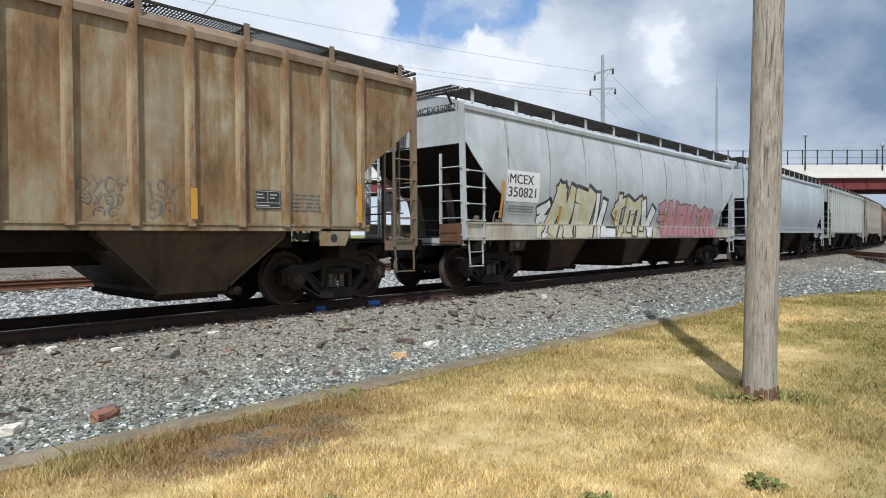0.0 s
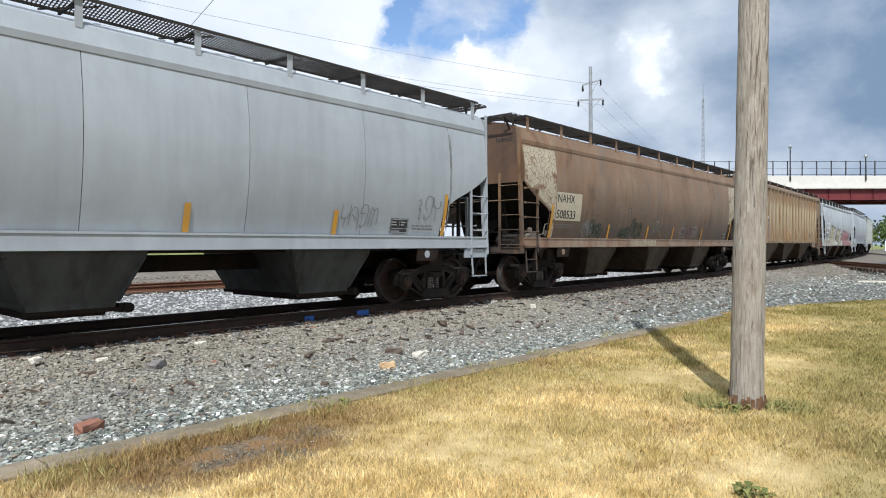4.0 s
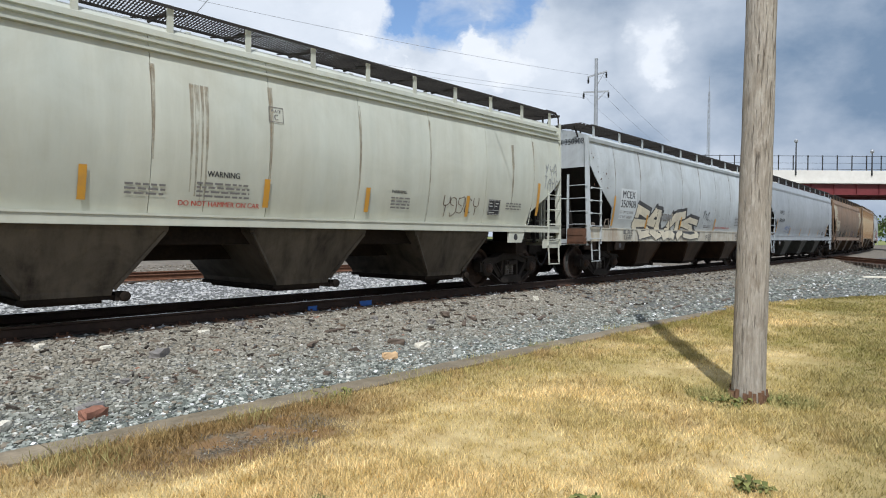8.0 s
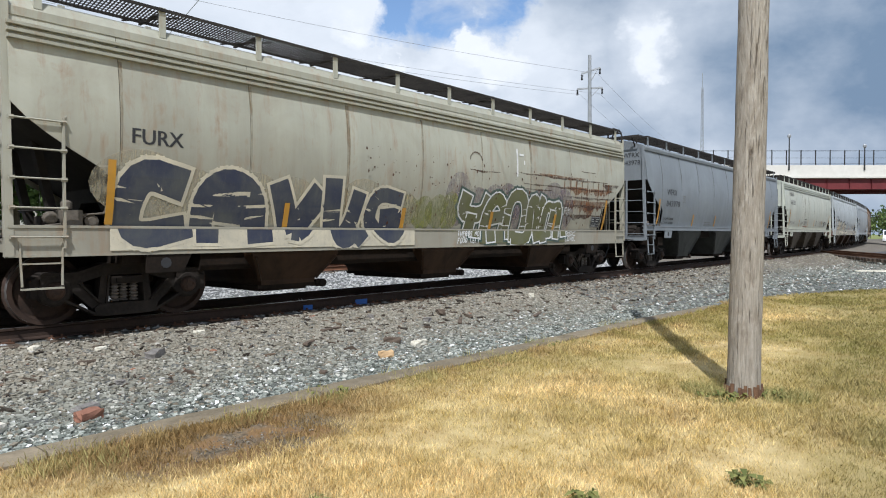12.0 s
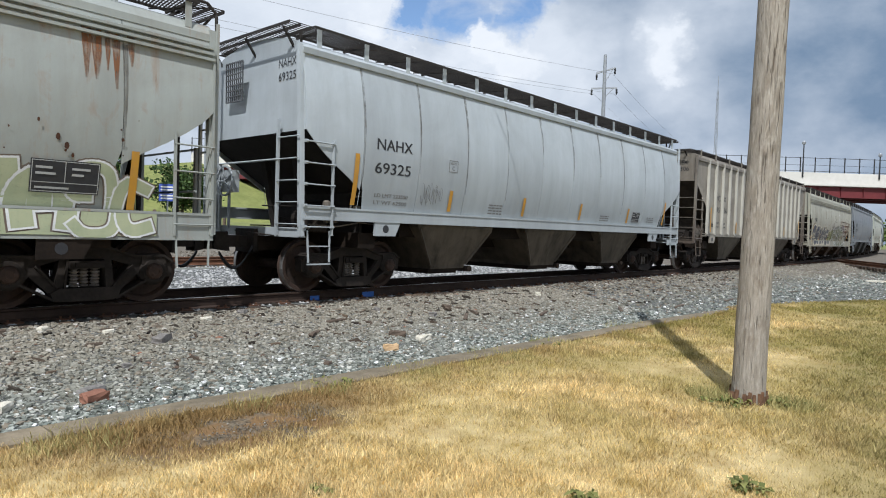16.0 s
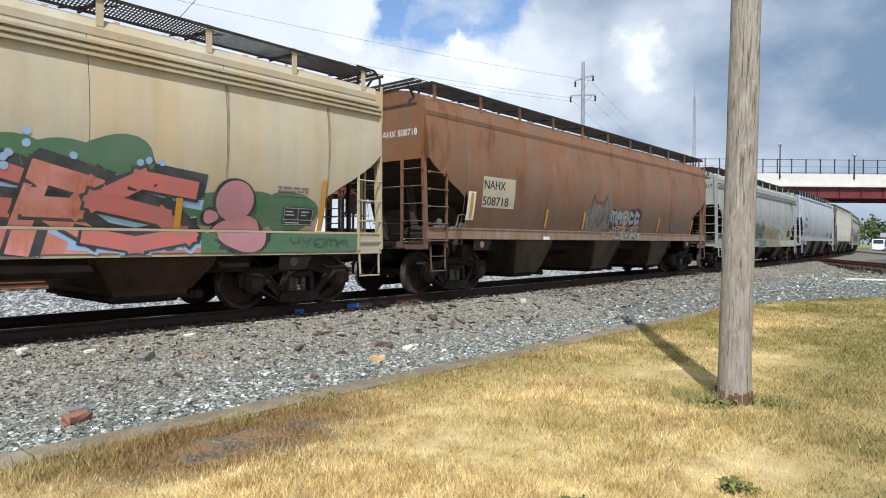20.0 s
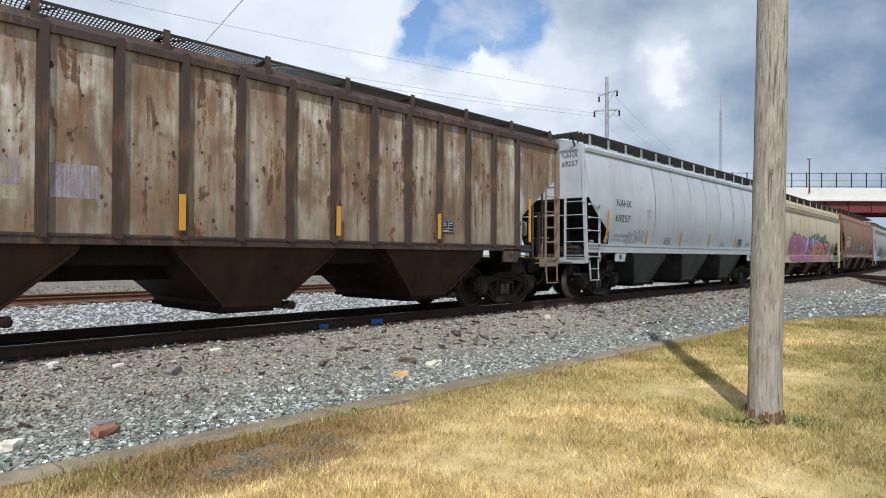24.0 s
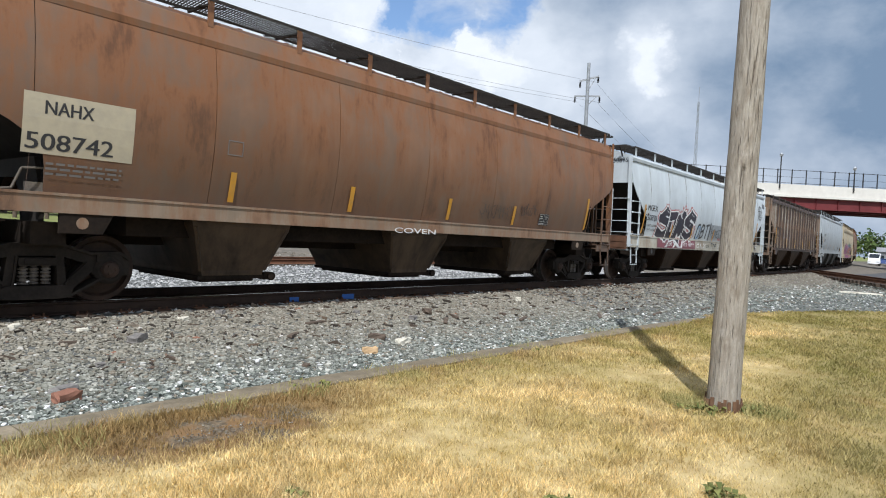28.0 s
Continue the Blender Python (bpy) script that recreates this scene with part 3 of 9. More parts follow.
def build_sill(b, sgn):
    def f(bm):
        lo, hi = b.sill
        deep = hi - lo > 0.3
        y1 = 1.575 if not b.ribbed else 1.56
        x = b.h - (0.02 if deep else 0.05)
        ends = x if not b.ribbed else b.h - 1.2
        # a channel: web and two flanges in one section
        sec = [(y1, lo + 0.02), (y1, hi - 0.03), (y1 + 0.015, hi - 0.03), (y1 + 0.015, hi + 0.004), (y1 - 0.14, hi + 0.004), (y1 - 0.14, hi - 0.03),
               (y1 - 0.03, hi - 0.03), (y1 - 0.03, lo + 0.02), (y1 - 0.14, lo + 0.02), (y1 - 0.14, lo - 0.012), (y1 + 0.01, lo - 0.012), (y1 + 0.01, lo + 0.02)]
        p = [bm.verts.new((-ends, sgn * y, z)) for y, z in sec]
        q = [bm.verts.new((ends, sgn * y, z)) for y, z in sec]
        for i in range(len(sec)):
            j = (i + 1) % len(sec)
            bm.faces.new((p[i], p[j], q[j], q[i]))
        bm.faces.new(p)
        bm.faces.new(q[::-1])
    return f


def build_fascia(b, sgn):
    """The band under the roof's edge."""
    def f(bm):
        e, x = b.eave, b.h - 0.05
        y = b.side(e)

        def strip(pts):
            a = [bm.verts.new((-x, sgn * p, q)) for p, q in pts]
            c = [bm.verts.new((x, sgn * p, q)) for p, q in pts]
            for i in range(len(pts)):
                j = (i + 1) % len(pts)
                bm.faces.new((a[i], a[j], c[j], c[i]))
            bm.faces.new(a)
            bm.faces.new(c[::-1])
        if b.fascia == "flange":
            strip([(y - 0.05, e - 0.11), (y + 0.07, e - 0.11), (y + 0.085, e - 0.02), (y + 0.03, e + 0.04), (y - 0.08, e + 0.085)])
        elif b.fascia == "deep":
            strip([(y - 0.02, e - 0.34), (y + 0.09, e - 0.34), (y + 0.10, e - 0.25), (y + 0.02, e + 0.01), (y - 0.09, e + 0.085)])
        elif b.fascia == "ridged":
            for k in range(3):
                z = e - 0.47 + 0.085 * k
                w = b.side(z)
                strip([(w - 0.01, z), (w + 0.06, z + 0.004), (w + 0.062, z + 0.04), (w - 0.01, z + 0.062)])
            strip([(y - 0.03, e - 0.19), (y + 0.05, e - 0.17), (y + 0.05, e - 0.07), (y - 0.02, e + 0.05), (y - 0.10, e + 0.09)])
        elif b.fascia == "double":
            for z in (e - 0.34, e - 0.22):
                w = b.side(z)
                strip([(w - 0.01, z), (w + 0.05, z + 0.015), (w + 0.05, z + 0.05), (w - 0.01, z + 0.065)])
            strip([(y - 0.03, e - 0.12), (y + 0.06, e - 0.10), (y + 0.05, e - 0.02), (y - 0.02, e + 0.05), (y - 0.10, e + 0.09)])
        else:
            strip([(y - 0.03, e - 0.16), (y + 0.06, e - 0.16), (y + 0.06, e - 0.06), (y - 0.06, e + 0.07)])
    return f


def build_bay(b, i):
    def f(bm):
        reach = b.h - 2.25
        w = 2 * reach / b.bays
        c = -reach + w * (i + 0.5)
        z1, z0 = b.sill[0] + 0.12, 0.36
        wide = 1.45 if b.ribbed else 0.88 if b.sill[1] - b.sill[0] > 0.22 else 1.22
        rings = []
        for z, hw, hy in ((z1, wide, 1.46), (z1 - 0.2, wide - 0.03, 1.455), (z0 + 0.08, 0.55, 1.20), (z0, 0.53, 1.19)):
            rings.append([bm.verts.new(p) for p in ((c - hw, -hy, z), (c + hw, -hy, z), (c + hw, hy, z), (c - hw, hy, z))])
        for a, q in zip(rings, rings[1:]):
            for k in range(4):
                bm.faces.new((a[k], q[k], q[(k + 1) % 4], a[(k + 1) % 4]))
        bm.faces.new(rings[-1])
        bm.faces.new(rings[0])
        # a stiffening flange down each slope
        for s in (-1, 1):
            bar(bm, (c + s * (wide - 0.07), -1.455, z1 - 0.22), (c + s * 0.56, -1.205, z0 + 0.08), 0.045)
    return f


def build_gate(b, i):
    def f(bm):
        reach = b.h - 2.25
        w = 2 * reach / b.bays
        c = -reach + w * (i + 0.5)
        box(bm, c - 0.58, c + 0.58, -1.17, 1.17, 0.30, 0.36)
        box(bm, c - 0.46, c + 0.46, -1.05, 1.05, 0.25, 0.30)
        bar(bm, (c + 0.66, -1.1, 0.34), (c + 0.66, 1.1, 0.34), 0.06)
        for y in (-1.1, 1.1):
            box(bm, c + 0.58, c + 0.76, y - 0.09, y + 0.09, 0.28, 0.40)
            lathe(bm, [(0.03, -0.06), (0.07, -0.05), (0.07, 0.05), (0.03, 0.06)], 10, at=(c + 0.70, y * 1.08, 0.34))
    return f


def build_grating(b):
    """The open mesh walk along the roof's edge: thin strips, thicker bars at its edges."""
    def f(bm):
        z = b.eave + b.walk
        x, y0, y1 = b.h - 0.25, -1.50, -0.78
        n = int(2 * x / 0.05)
        for i in range(n + 1):
            c = -x + 2 * x * i / n
            bar(bm, (c, y0, z - 0.008), (c + 0.09, y1, z - 0.008), 0.010, 0.020)
        for k in range(1, 7):
            y = y0 + (y1 - y0) * k / 7
            box(bm, -x, x, y - 0.004, y + 0.004, z - 0.006, z + 0.003)
        for y in (y0, y1):
            box(bm, -x, x, y - 0.008, y + 0.008, z - 0.04, z + 0.003)
    return f


def build_hatch(b):
    """One length of the trough hatch along the roof's crown, with its batten and hinge bar."""
    def f(bm):
        z = b.eave + 0.17
        slab(bm, [(-1.0, z), (-1.0, z + 0.17), (-0.96, z + 0.20), (0.96, z + 0.20), (1.0, z + 0.17), (1.0, z)], -0.42, 0.42)
        bar(bm, (-0.9, -0.44, z + 0.14), (0.9, -0.44, z + 0.14), 0.03)
        for x in (-0.6, 0.6):
            box(bm, x - 0.04, x + 0.04, -0.47, 0.47, z + 0.2, z + 0.225)
    return f


def build_end_board(b):
    def f(bm):
        z = b.eave + b.walk + 0.005
        x0, x1 = b.h - 0.25, b.h + 0.18
        for i in range(34):
            y = -1.4 + 2.8 * i / 33
            box(bm, x0, x1, y - 0.006, y + 0.006, z - 0.012, z)
        for x in (x0, (x0 + x1) / 2, x1):
            box(bm, x - 0.008, x + 0.008, -1.4, 1.4, z - 0.045, z + 0.003)
        for y in (-1.15, 0.0, 1.15):
            bar(bm, (x1 - 0.05, y, z - 0.04), (b.h - 0.1, y, b.eave + 0.02), 0.035)
            bar(bm, (x0 + 0.02, y, z - 0.04), (x0 + 0.02, y, b.eave + 0.06), 0.035)
    return f


def build_bracket(b):
    def f(bm):
        y = -b.side(b.eave) - 0.03
        box(bm, -0.045, 0.045, y - 0.012, y + 0.012, b.eave - 0.04, b.eave + b.walk + 0.02)
        bar(bm, (0, y + 0.02, b.eave + b.walk - 0.055), (0, -0.77, b.eave + b.walk - 0.055), 0.035, mi=1)
        bar(bm, (0.25, y + 0.02, b.eave + b.walk - 0.06), (-0.25, -0.77, b.eave + b.walk - 0.06), 0.02, mi=1)
    return f


def build_post(b):
    def f(bm):
        y = -b.side(b.eave) + 0.0
        foot = 1.0 if not (b.sill[1] - b.sill[0] > 0.3) else b.sill[0]
        bar(bm, (-b.h + 0.04, -1.54, foot), (-b.h + 0.04, y - 0.02, b.eave + 0.02), 0.10 if b.sill[1] - b.sill[0] > 0.3 else 0.075, 0.09)
    return f


def stirrup(bm, x0, x1, y, top, mid, low):
    """The bent step that hangs below a ladder."""
    for x, k in ((x0, 1), (x1, -1)):
        bar(bm, (x, y + 0.03, top), (x + 0.015 * k, y, low + 0.03), 0.034, 0.018)
    bar(bm, (x0, y, low), (x1, y, low), 0.045, 0.022)
    if mid:
        bar(bm, (x0, y + 0.01, mid), (x1, y + 0.01, mid), 0.03, 0.018)


def build_ladder(b):
    """The side ladder and the sill step under it."""
    def f(bm):
        x0, x1, y = -b.h + 0.04, -b.h + 0.62, -1.60
        top = 2.62
        bar(bm, (x1, y, 1.02), (x1, y, top), 0.05, 0.025)
        bar(bm, (x1, y, top - 0.02), (x1 + 0.09, y + 0.05, top + 0.07), 0.04, 0.02)
        for i in range(5):
            z = 1.16 + 0.35 * i
            bar(bm, (x0, y - 0.03, z), (x1 + 0.03, y - 0.03, z), 0.026, sides=6)
            for x in (x0 + 0.02, x1):
                box(bm, x - 0.03, x + 0.03, y - 0.028, y + 0.01, z - 0.025, z + 0.025)
        stirrup(bm, x0 + 0.1, x1 - 0.02, y, 1.1, 0.84, 0.54)
    return f


def cut_height(b, inset):
    """Where the cut of the side sheet stands that far in from the end."""
    top, dx, low = b.cut
    zs = [low + (top - low) * i / 40 for i in range(41)]
    return min(zs, key=lambda z: abs(b.reach(z) - (b.h - inset)))


def build_front_ladder(b):
    """The ladder at the leading corner, with its platform plate and stirrup."""
    def f(bm):
        x0, x1, y = b.h - 0.60, b.h - 0.05, -1.58
        top = cut_height(b, 0.62) + 0.12
        bar(bm, (x0, y, 0.98), (x0, y, top), 0.05, 0.025)
        bar(bm, (x1, y, 0.98), (x1, y + 0.02, b.eave - 0.5), 0.055, 0.03)
        n = max(4, int((top - 1.12) / 0.37))
        for i in range(n + 1):
            z = 1.14 + 0.37 * i
            if z < top:
                bar(bm, (x0 - 0.02, y - 0.018, z), (x1 + 0.02, y - 0.018, z), 0.026, sides=6)
    return f


def build_front_stirrup(b):
    return lambda bm: stirrup(bm, b.h - 0.57, b.h - 0.08, -1.59, 1.05, 0.0, 0.52)


def build_step_plate(b):
    return lambda bm: box(bm, b.h - 0.8, b.h - 0.01, -1.56, -1.53, 0.92, 1.10)


def build_end_post(b, inset, y, w):
    """An upright angle bar from the end platform up to the slope sheet."""
    def f(bm):
        z = b.cut[0] - (b.cut[0] - b.cut[2]) * (inset - 0.08) / (b.cut[1] * 1.05)
        bar(bm, (b.h - inset, y, 1.05), (b.h - inset, y, z + 0.02), w, w * 0.8)
    return f


def build_end_rail(b):
    return lambda bm: bar(bm, (b.h - 0.2, -1.4, 1.62), (b.h - 0.2, 1.3, 1.62), 0.035, sides=6)


def build_roof_hook(b):
    """The bent pipe from the roof walk's end down to the leading corner."""
    def f(bm):
        z, y = b.eave, -b.side(b.eave) - 0.03
        pipe(bm, [(b.h - 0.55, y, z + 0.38), (b.h - 0.12, y, z + 0.37), (b.h + 0.02, y, z + 0.25), (b.h + 0.03, y - 0.02, z - 0.75)], 0.045)
    return f


def build_end_ladder(b):
    def f(bm):
        x = -b.h - 0.02
        bar(bm, (x, -0.92, 1.0), (x, -0.92, 2.95), 0.055, 0.04)
        for i in range(5):
            z = 1.2 + 0.36 * i
            bar(bm, (x - 0.02, -1.54, z), (x - 0.02, -0.92, z), 0.024, sides=6)
        bar(bm, (x - 0.02, -0.92, 2.28), (x - 0.02, 0.95, 2.28), 0.035, sides=6)
        bar(bm, (x, 0.95, 1.0), (x, 0.95, 2.3), 0.06, 0.05)
    return f


def build_far_ladder(b):
    """The tall ladder up the end, on the far side."""
    def f(bm):
        x = -b.h - 0.03
        for y in (1.05, 1.5):
            bar(bm, (x, y, 1.05), (x, y, b.eave + 0.1), 0.05, 0.04)
        for i in range(9):
            z = 1.2 + 0.34 * i
            bar(bm, (x - 0.02, 1.05, z), (x - 0.02, 1.5, z), 0.03, sides=6)
    return f


def build_centre_sill(b):
    return lambda bm: box(bm, -b.h + 0.02, -b.h + 2.6, -0.32, 0.32, 0.72, 1.06)


def build_end_sill(b):
    def f(bm):
        x0 = -b.h + 0.02
        slab(bm, [(x0, 0.98), (x0, 1.14), (x0 + 0.14, 1.14), (x0 + 0.14, 1.10), (x0 + 0.03, 1.08), (x0 + 0.03, 1.02), (x0 + 0.14, 1.0), (x0 + 0.14, 0.98)], -1.5, 1.5)
    return f


def build_bolster(b):
    return lambda bm: box(bm, -b.h + 1.37, -b.h + 1.77, -1.42, 1.42, 0.80, 1.08)


def build_deck(b):
    return lambda bm: box(bm, -b.h + 0.17, -b.h + 1.22, -1.0, 1.0, 1.063, 1.085)


def build_strut(b, y):
    return lambda bm: bar(bm, (-b.h + 0.92, y, 1.06), (-b.h + 0.6, y, 2.6), 0.14, 0.1)


def build_web(b):
    """The plate that stands on the bolster under the slope sheet, with its arch."""
    def f(bm):
        x = -b.h + 1.52
        pts = [(-1.3, 1.06), (-1.3, 1.45), (-1.05, 1.9), (1.05, 1.9), (1.3, 1.45), (1.3, 1.06), (0.62, 1.06), (0.55, 1.45), (0.3, 1.66), (-0.3, 1.66), (-0.55, 1.45), (-0.62, 1.06)]
        a = [bm.verts.new((x - 0.03, y, z)) for y, z in pts]
        c = [bm.verts.new((x + 0.03, y, z)) for y, z in pts]
        bm.faces.new(a)
        bm.faces.new(c[::-1])
        for i in range(len(pts)):
            j = (i + 1) % len(pts)
            bm.faces.new((a[i], a[j], c[j], c[i]))
    return f


def build_pad(b, k=1):
    """The jacking pad: a gusset plate with a round eye."""
    def f(bm):
        x = k * (-b.h + 1.95)
        y0, y1 = -1.57, -1.53
        t, lo = b.sill[0] + 0.02, b.sill[0] - 0.26
        slab(bm, [(x - 0.32, t), (x + 0.34, t), (x + 0.2, lo), (x - 0.32, lo)], y0, y1)
        lathe(bm, [(0.02, y0 - 0.004), (0.075, y0 - 0.004), (0.075, y0 + 0.02)], 12, at=(x - 0.05, 0, lo + 0.13), mi=1)
    return f


def build_tank(b):
    """Brake reservoir, valve and piping on the end platform."""
    def f(bm):
        x = -b.h + 0.55
        lathe(bm, [(0.06, -0.95), (0.17, -0.9), (0.19, -0.8), (0.19, -0.35), (0.17, -0.25), (0.06, -0.2)], 14, at=(x + 0.35, 0, 1.3))
        box(bm, x - 0.1, x + 0.2, -1.3, -1.05, 1.09, 1.42)
        box(bm, x - 0.02, x + 0.12, -1.36, -1.3, 1.16, 1.34)
        for k, (dx, z) in enumerate(((-0.2, 1.16), (0.05, 1.5), (0.3, 1.24))):
            bar(bm, (x + dx, -1.35, z), (x + dx + 0.2, 0.8, z + 0.05 * k), 0.03, sides=6)
        bar(bm, (x - 0.25, -0.85, 1.1), (x + 0.3, -1.2, 1.62), 0.03, sides=6)
    return f


def pipe(bm, pts, w=0.03):
    for p, q in zip(pts, pts[1:]):
        bar(bm, p, q, w, sides=6)


def build_valve(b):
    """Control valve, its bracket and bent pipes on the end platform."""
    def f(bm):
        x = -b.h + 0.75
        box(bm, x - 0.12, x + 0.14, -1.42, -1.16, 1.24, 1.50)
        lathe(bm, [(0.05, -0.05), (0.09, -0.03), (0.09, 0.05), (0.04, 0.08)], 10, at=(x + 0.26, -1.36, 1.36))
        lathe(bm, [(0.05, -0.06), (0.08, -0.04), (0.08, 0.05), (0.04, 0.07)], 10, at=(x - 0.22, -1.38, 1.40))
        lathe(bm, [(0.02, 1.5), (0.07, 1.52), (0.07, 1.6), (0.03, 1.63)], 10, axis="z", at=(x, -1.28, 0))
        pipe(bm, [(x - 0.5, -1.44, 1.12), (x - 0.3, -1.45, 1.30), (x - 0.12, -1.42, 1.32)])
        pipe(bm, [(x + 0.14, -1.4, 1.44), (x + 0.4, -1.42, 1.47), (x + 0.5, -1.42, 1.72), (x + 0.75, -1.40, 1.74), (x + 0.78, -1.38, 1.30)])
        pipe(bm, [(x - 0.45, -1.38, 1.2), (x + 0.1, -1.46, 1.18), (x + 0.6, -1.44, 1.26), (x + 1.1, -1.35, 1.24)], 0.026)
        box(bm, x + 0.55, x + 1.25, -1.40, -1.34, 1.42, 1.56)
    return f


def build_rigging(b):
    def f(bm):
        x = -b.h + 0.6
        pipe(bm, [(x - 0.45, -1.40, 1.14), (x - 0.1, -1.42, 1.34), (x + 0.5, -1.40, 1.36), (x + 0.6, -1.38, 1.12)])
        pipe(bm, [(x - 0.3, -1.2, 1.15), (x, -1.25, 1.6), (x + 0.4, -1.3, 1.62)], 0.026)
        slab(bm, [(x + 0.05, 1.1), (x + 0.13, 1.1), (x + 0.3, 1.55), (x + 0.22, 1.58)], -1.36, -1.33)
        box(bm, x - 0.25, x - 0.02, -1.36, -1.14, 1.1, 1.26)
    return f


def build_corner_box(b):
    def f(bm):
        x = -b.h - 0.1
        box(bm, x, x + 0.12, -1.5, -0.95, 1.02, 1.44)
        box(bm, x - 0.012, x, -1.46, -0.99, 1.07, 1.22)
        box(bm, x - 0.012, x, -1.46, -0.99, 1.25, 1.40)
    return f


def build_end_step(b):
    """The slanted grating by which one steps from the end ladder to the roof walk."""
    def f(bm):
        x, z0, z1 = -b.h - 0.03, b.eave - 0.72, b.eave - 0.06
        for i in range(9):
            y = 0.22 + 0.07 * i
            bar(bm, (x, y, z0), (x - 0.1, y - 0.16, z1), 0.018)
        for j in range(8):
            k = j / 7
            bar(bm, (x - 0.1 * k, 0.22 - 0.16 * k, z0 + (z1 - z0) * k), (x - 0.1 * k, 0.78 - 0.16 * k, z0 + (z1 - z0) * k), 0.022)
    return f


def build_brake_wheel(b):
    def f(bm):
        x = -b.h - 0.16
        k = 14
        pts = [(0.55 + 0.27 * math.cos(2 * math.pi * i / k), 1.95 + 0.27 * math.sin(2 * math.pi * i / k)) for i in range(k)]
        for i in range(k):
            (y0, z0), (y1, z1) = pts[i], pts[(i + 1) % k]
            bar(bm, (x, y0, z0), (x, y1, z1), 0.03)
        for i in range(0, k, 3):
            bar(bm, (x, 0.55, 1.95), (x, *pts[i]), 0.02)
        box(bm, x + 0.02, x + 0.2, 0.38, 0.72, 1.75, 2.15)
        bar(bm, (x + 0.1, 0.55, 1.1), (x + 0.1, 0.55, 1.8), 0.04)
    return f


def build_coupler(b):
    def f(bm):
        x = -b.h
        box(bm, x - 0.45, x + 0.3, -0.09, 0.09, 0.77, 0.97)
        slab(bm, [(x - 0.74, 0.75), (x - 0.70, 1.02), (x - 0.48, 1.04), (x - 0.44, 0.70)], -0.17, 0.12)
        box(bm, x - 0.72, x - 0.62, 0.06, 0.2, 0.74, 1.02)
        box(bm, x - 0.06, x + 0.02, -0.3, 0.3, 0.68, 1.1)
        bar(bm, (x - 0.32, -1.3, 1.0), (x - 0.3, -0.1, 1.06), 0.03, sides=6)
    return f


def build_hose(b):
    def f(bm):
        x = -b.h
        rings = []
        for k in range(11):
            c = Vector((x - 0.1 - 0.062 * k, -0.32, 0.78 - 0.36 * math.sin(math.pi * k / 11)))
            rings.append([bm.verts.new(c + Vector((0.02 * math.sin(2 * math.pi * i / 6) * math.cos(0.3 * k - 1.5), 0.03 * math.cos(2 * math.pi * i / 6), 0.03 * math.sin(2 * math.pi * i / 6)))) for i in range(6)])
        for a, c in zip(rings, rings[1:]):
            for i in range(6):
                bm.faces.new((a[i], a[(i + 1) % 6], c[(i + 1) % 6], c[i]))
        bm.faces.new(rings[0])
        bm.faces.new(rings[-1])
    return f


def build_truck(bm):
    box(bm, -0.22, 0.22, -0.9, 0.9, 0.46, 0.78)
    lathe(bm, [(0.2, 0.78), (0.2, 0.86)], 14, axis="z")
    for s in (-1, 1):
        bar(bm, (s * 0.42, -0.85, 0.42), (s * 0.42, 0.85, 0.42), 0.12, 0.16)


def build_frame(bm):
    """One cast side frame: deep chords with raised rims, two openings, the spring window and the bolster's end."""
    y0, y1 = -0.085, 0.085
    slab(bm, [(-0.66, 0.66), (-0.30, 0.78), (0.30, 0.78), (0.66, 0.66), (0.64, 0.53), (0.28, 0.64), (-0.28, 0.64), (-0.64, 0.53)], y0, y1)
    rim = [(-1.15, 0.60), (-1.02, 0.685), (-0.64, 0.675), (-0.30, 0.785), (0.30, 0.785), (0.64, 0.675), (1.02, 0.685), (1.15, 0.60)]
    for (ax, az), (bx, bz) in zip(rim, rim[1:]):
        bar(bm, (ax, 0, az), (bx, 0, bz), 0.27, 0.035)
    for s in (-1, 1):
        slab(bm, [(s * 1.16, 0.38), (s * 1.17, 0.60), (s * 1.05, 0.68), (s * 0.62, 0.66), (s * 0.60, 0.54), (s * 0.68, 0.40), (s * 0.78, 0.33)], y0, y1)
        slab(bm, [(s * 0.74, 0.50), (s * 0.58, 0.57), (s * 0.31, 0.26), (s * 0.36, 0.12)], y0, y1)
        slab(bm, [(s * 0.21, 0.65), (s * 0.32, 0.65), (s * 0.37, 0.22), (s * 0.25, 0.22)], y0, y1)
        bar(bm, (s * 0.80, 0, 0.345), (s * 0.37, 0, 0.105), 0.26, 0.03)
        bar(bm, (s * 0.60, 0, 0.55), (s * 0.34, 0, 0.27), 0.24, 0.025)
        bar(bm, (s * 0.225, 0, 0.64), (s * 0.26, 0, 0.25), 0.24, 0.025)
        lathe(bm, [(0.16, -0.13), (0.20, -0.10), (0.20, 0.06)], 14, at=(s * AXLE, 0, 0.46))
        box(bm, s * AXLE - 0.17, s * AXLE + 0.17, -0.12, 0.1, 0.56, 0.66)
    slab(bm, [(-0.40, 0.12), (-0.43, 0.2), (-0.34, 0.26), (0.34, 0.26), (0.43, 0.2), (0.40, 0.12), (0.3, 0.09), (-0.3, 0.09)], y0 - 0.05, y1 + 0.03)
    box(bm, -0.21, 0.21, y0 - 0.06, y1, 0.52, 0.62)
    box(bm, -0.15, 0.15, y0 - 0.09, y0 - 0.06, 0.54, 0.60)


def build_spring(bm):
    """One coil: a stack of turns on a core."""
    prof = []
    for i in range(6):
        z = 0.27 + 0.046 * i
        prof += [(0.04, z), (0.062, z + 0.008), (0.062, z + 0.026), (0.04, z + 0.034)]
    lathe(bm, prof, 10, axis="z")


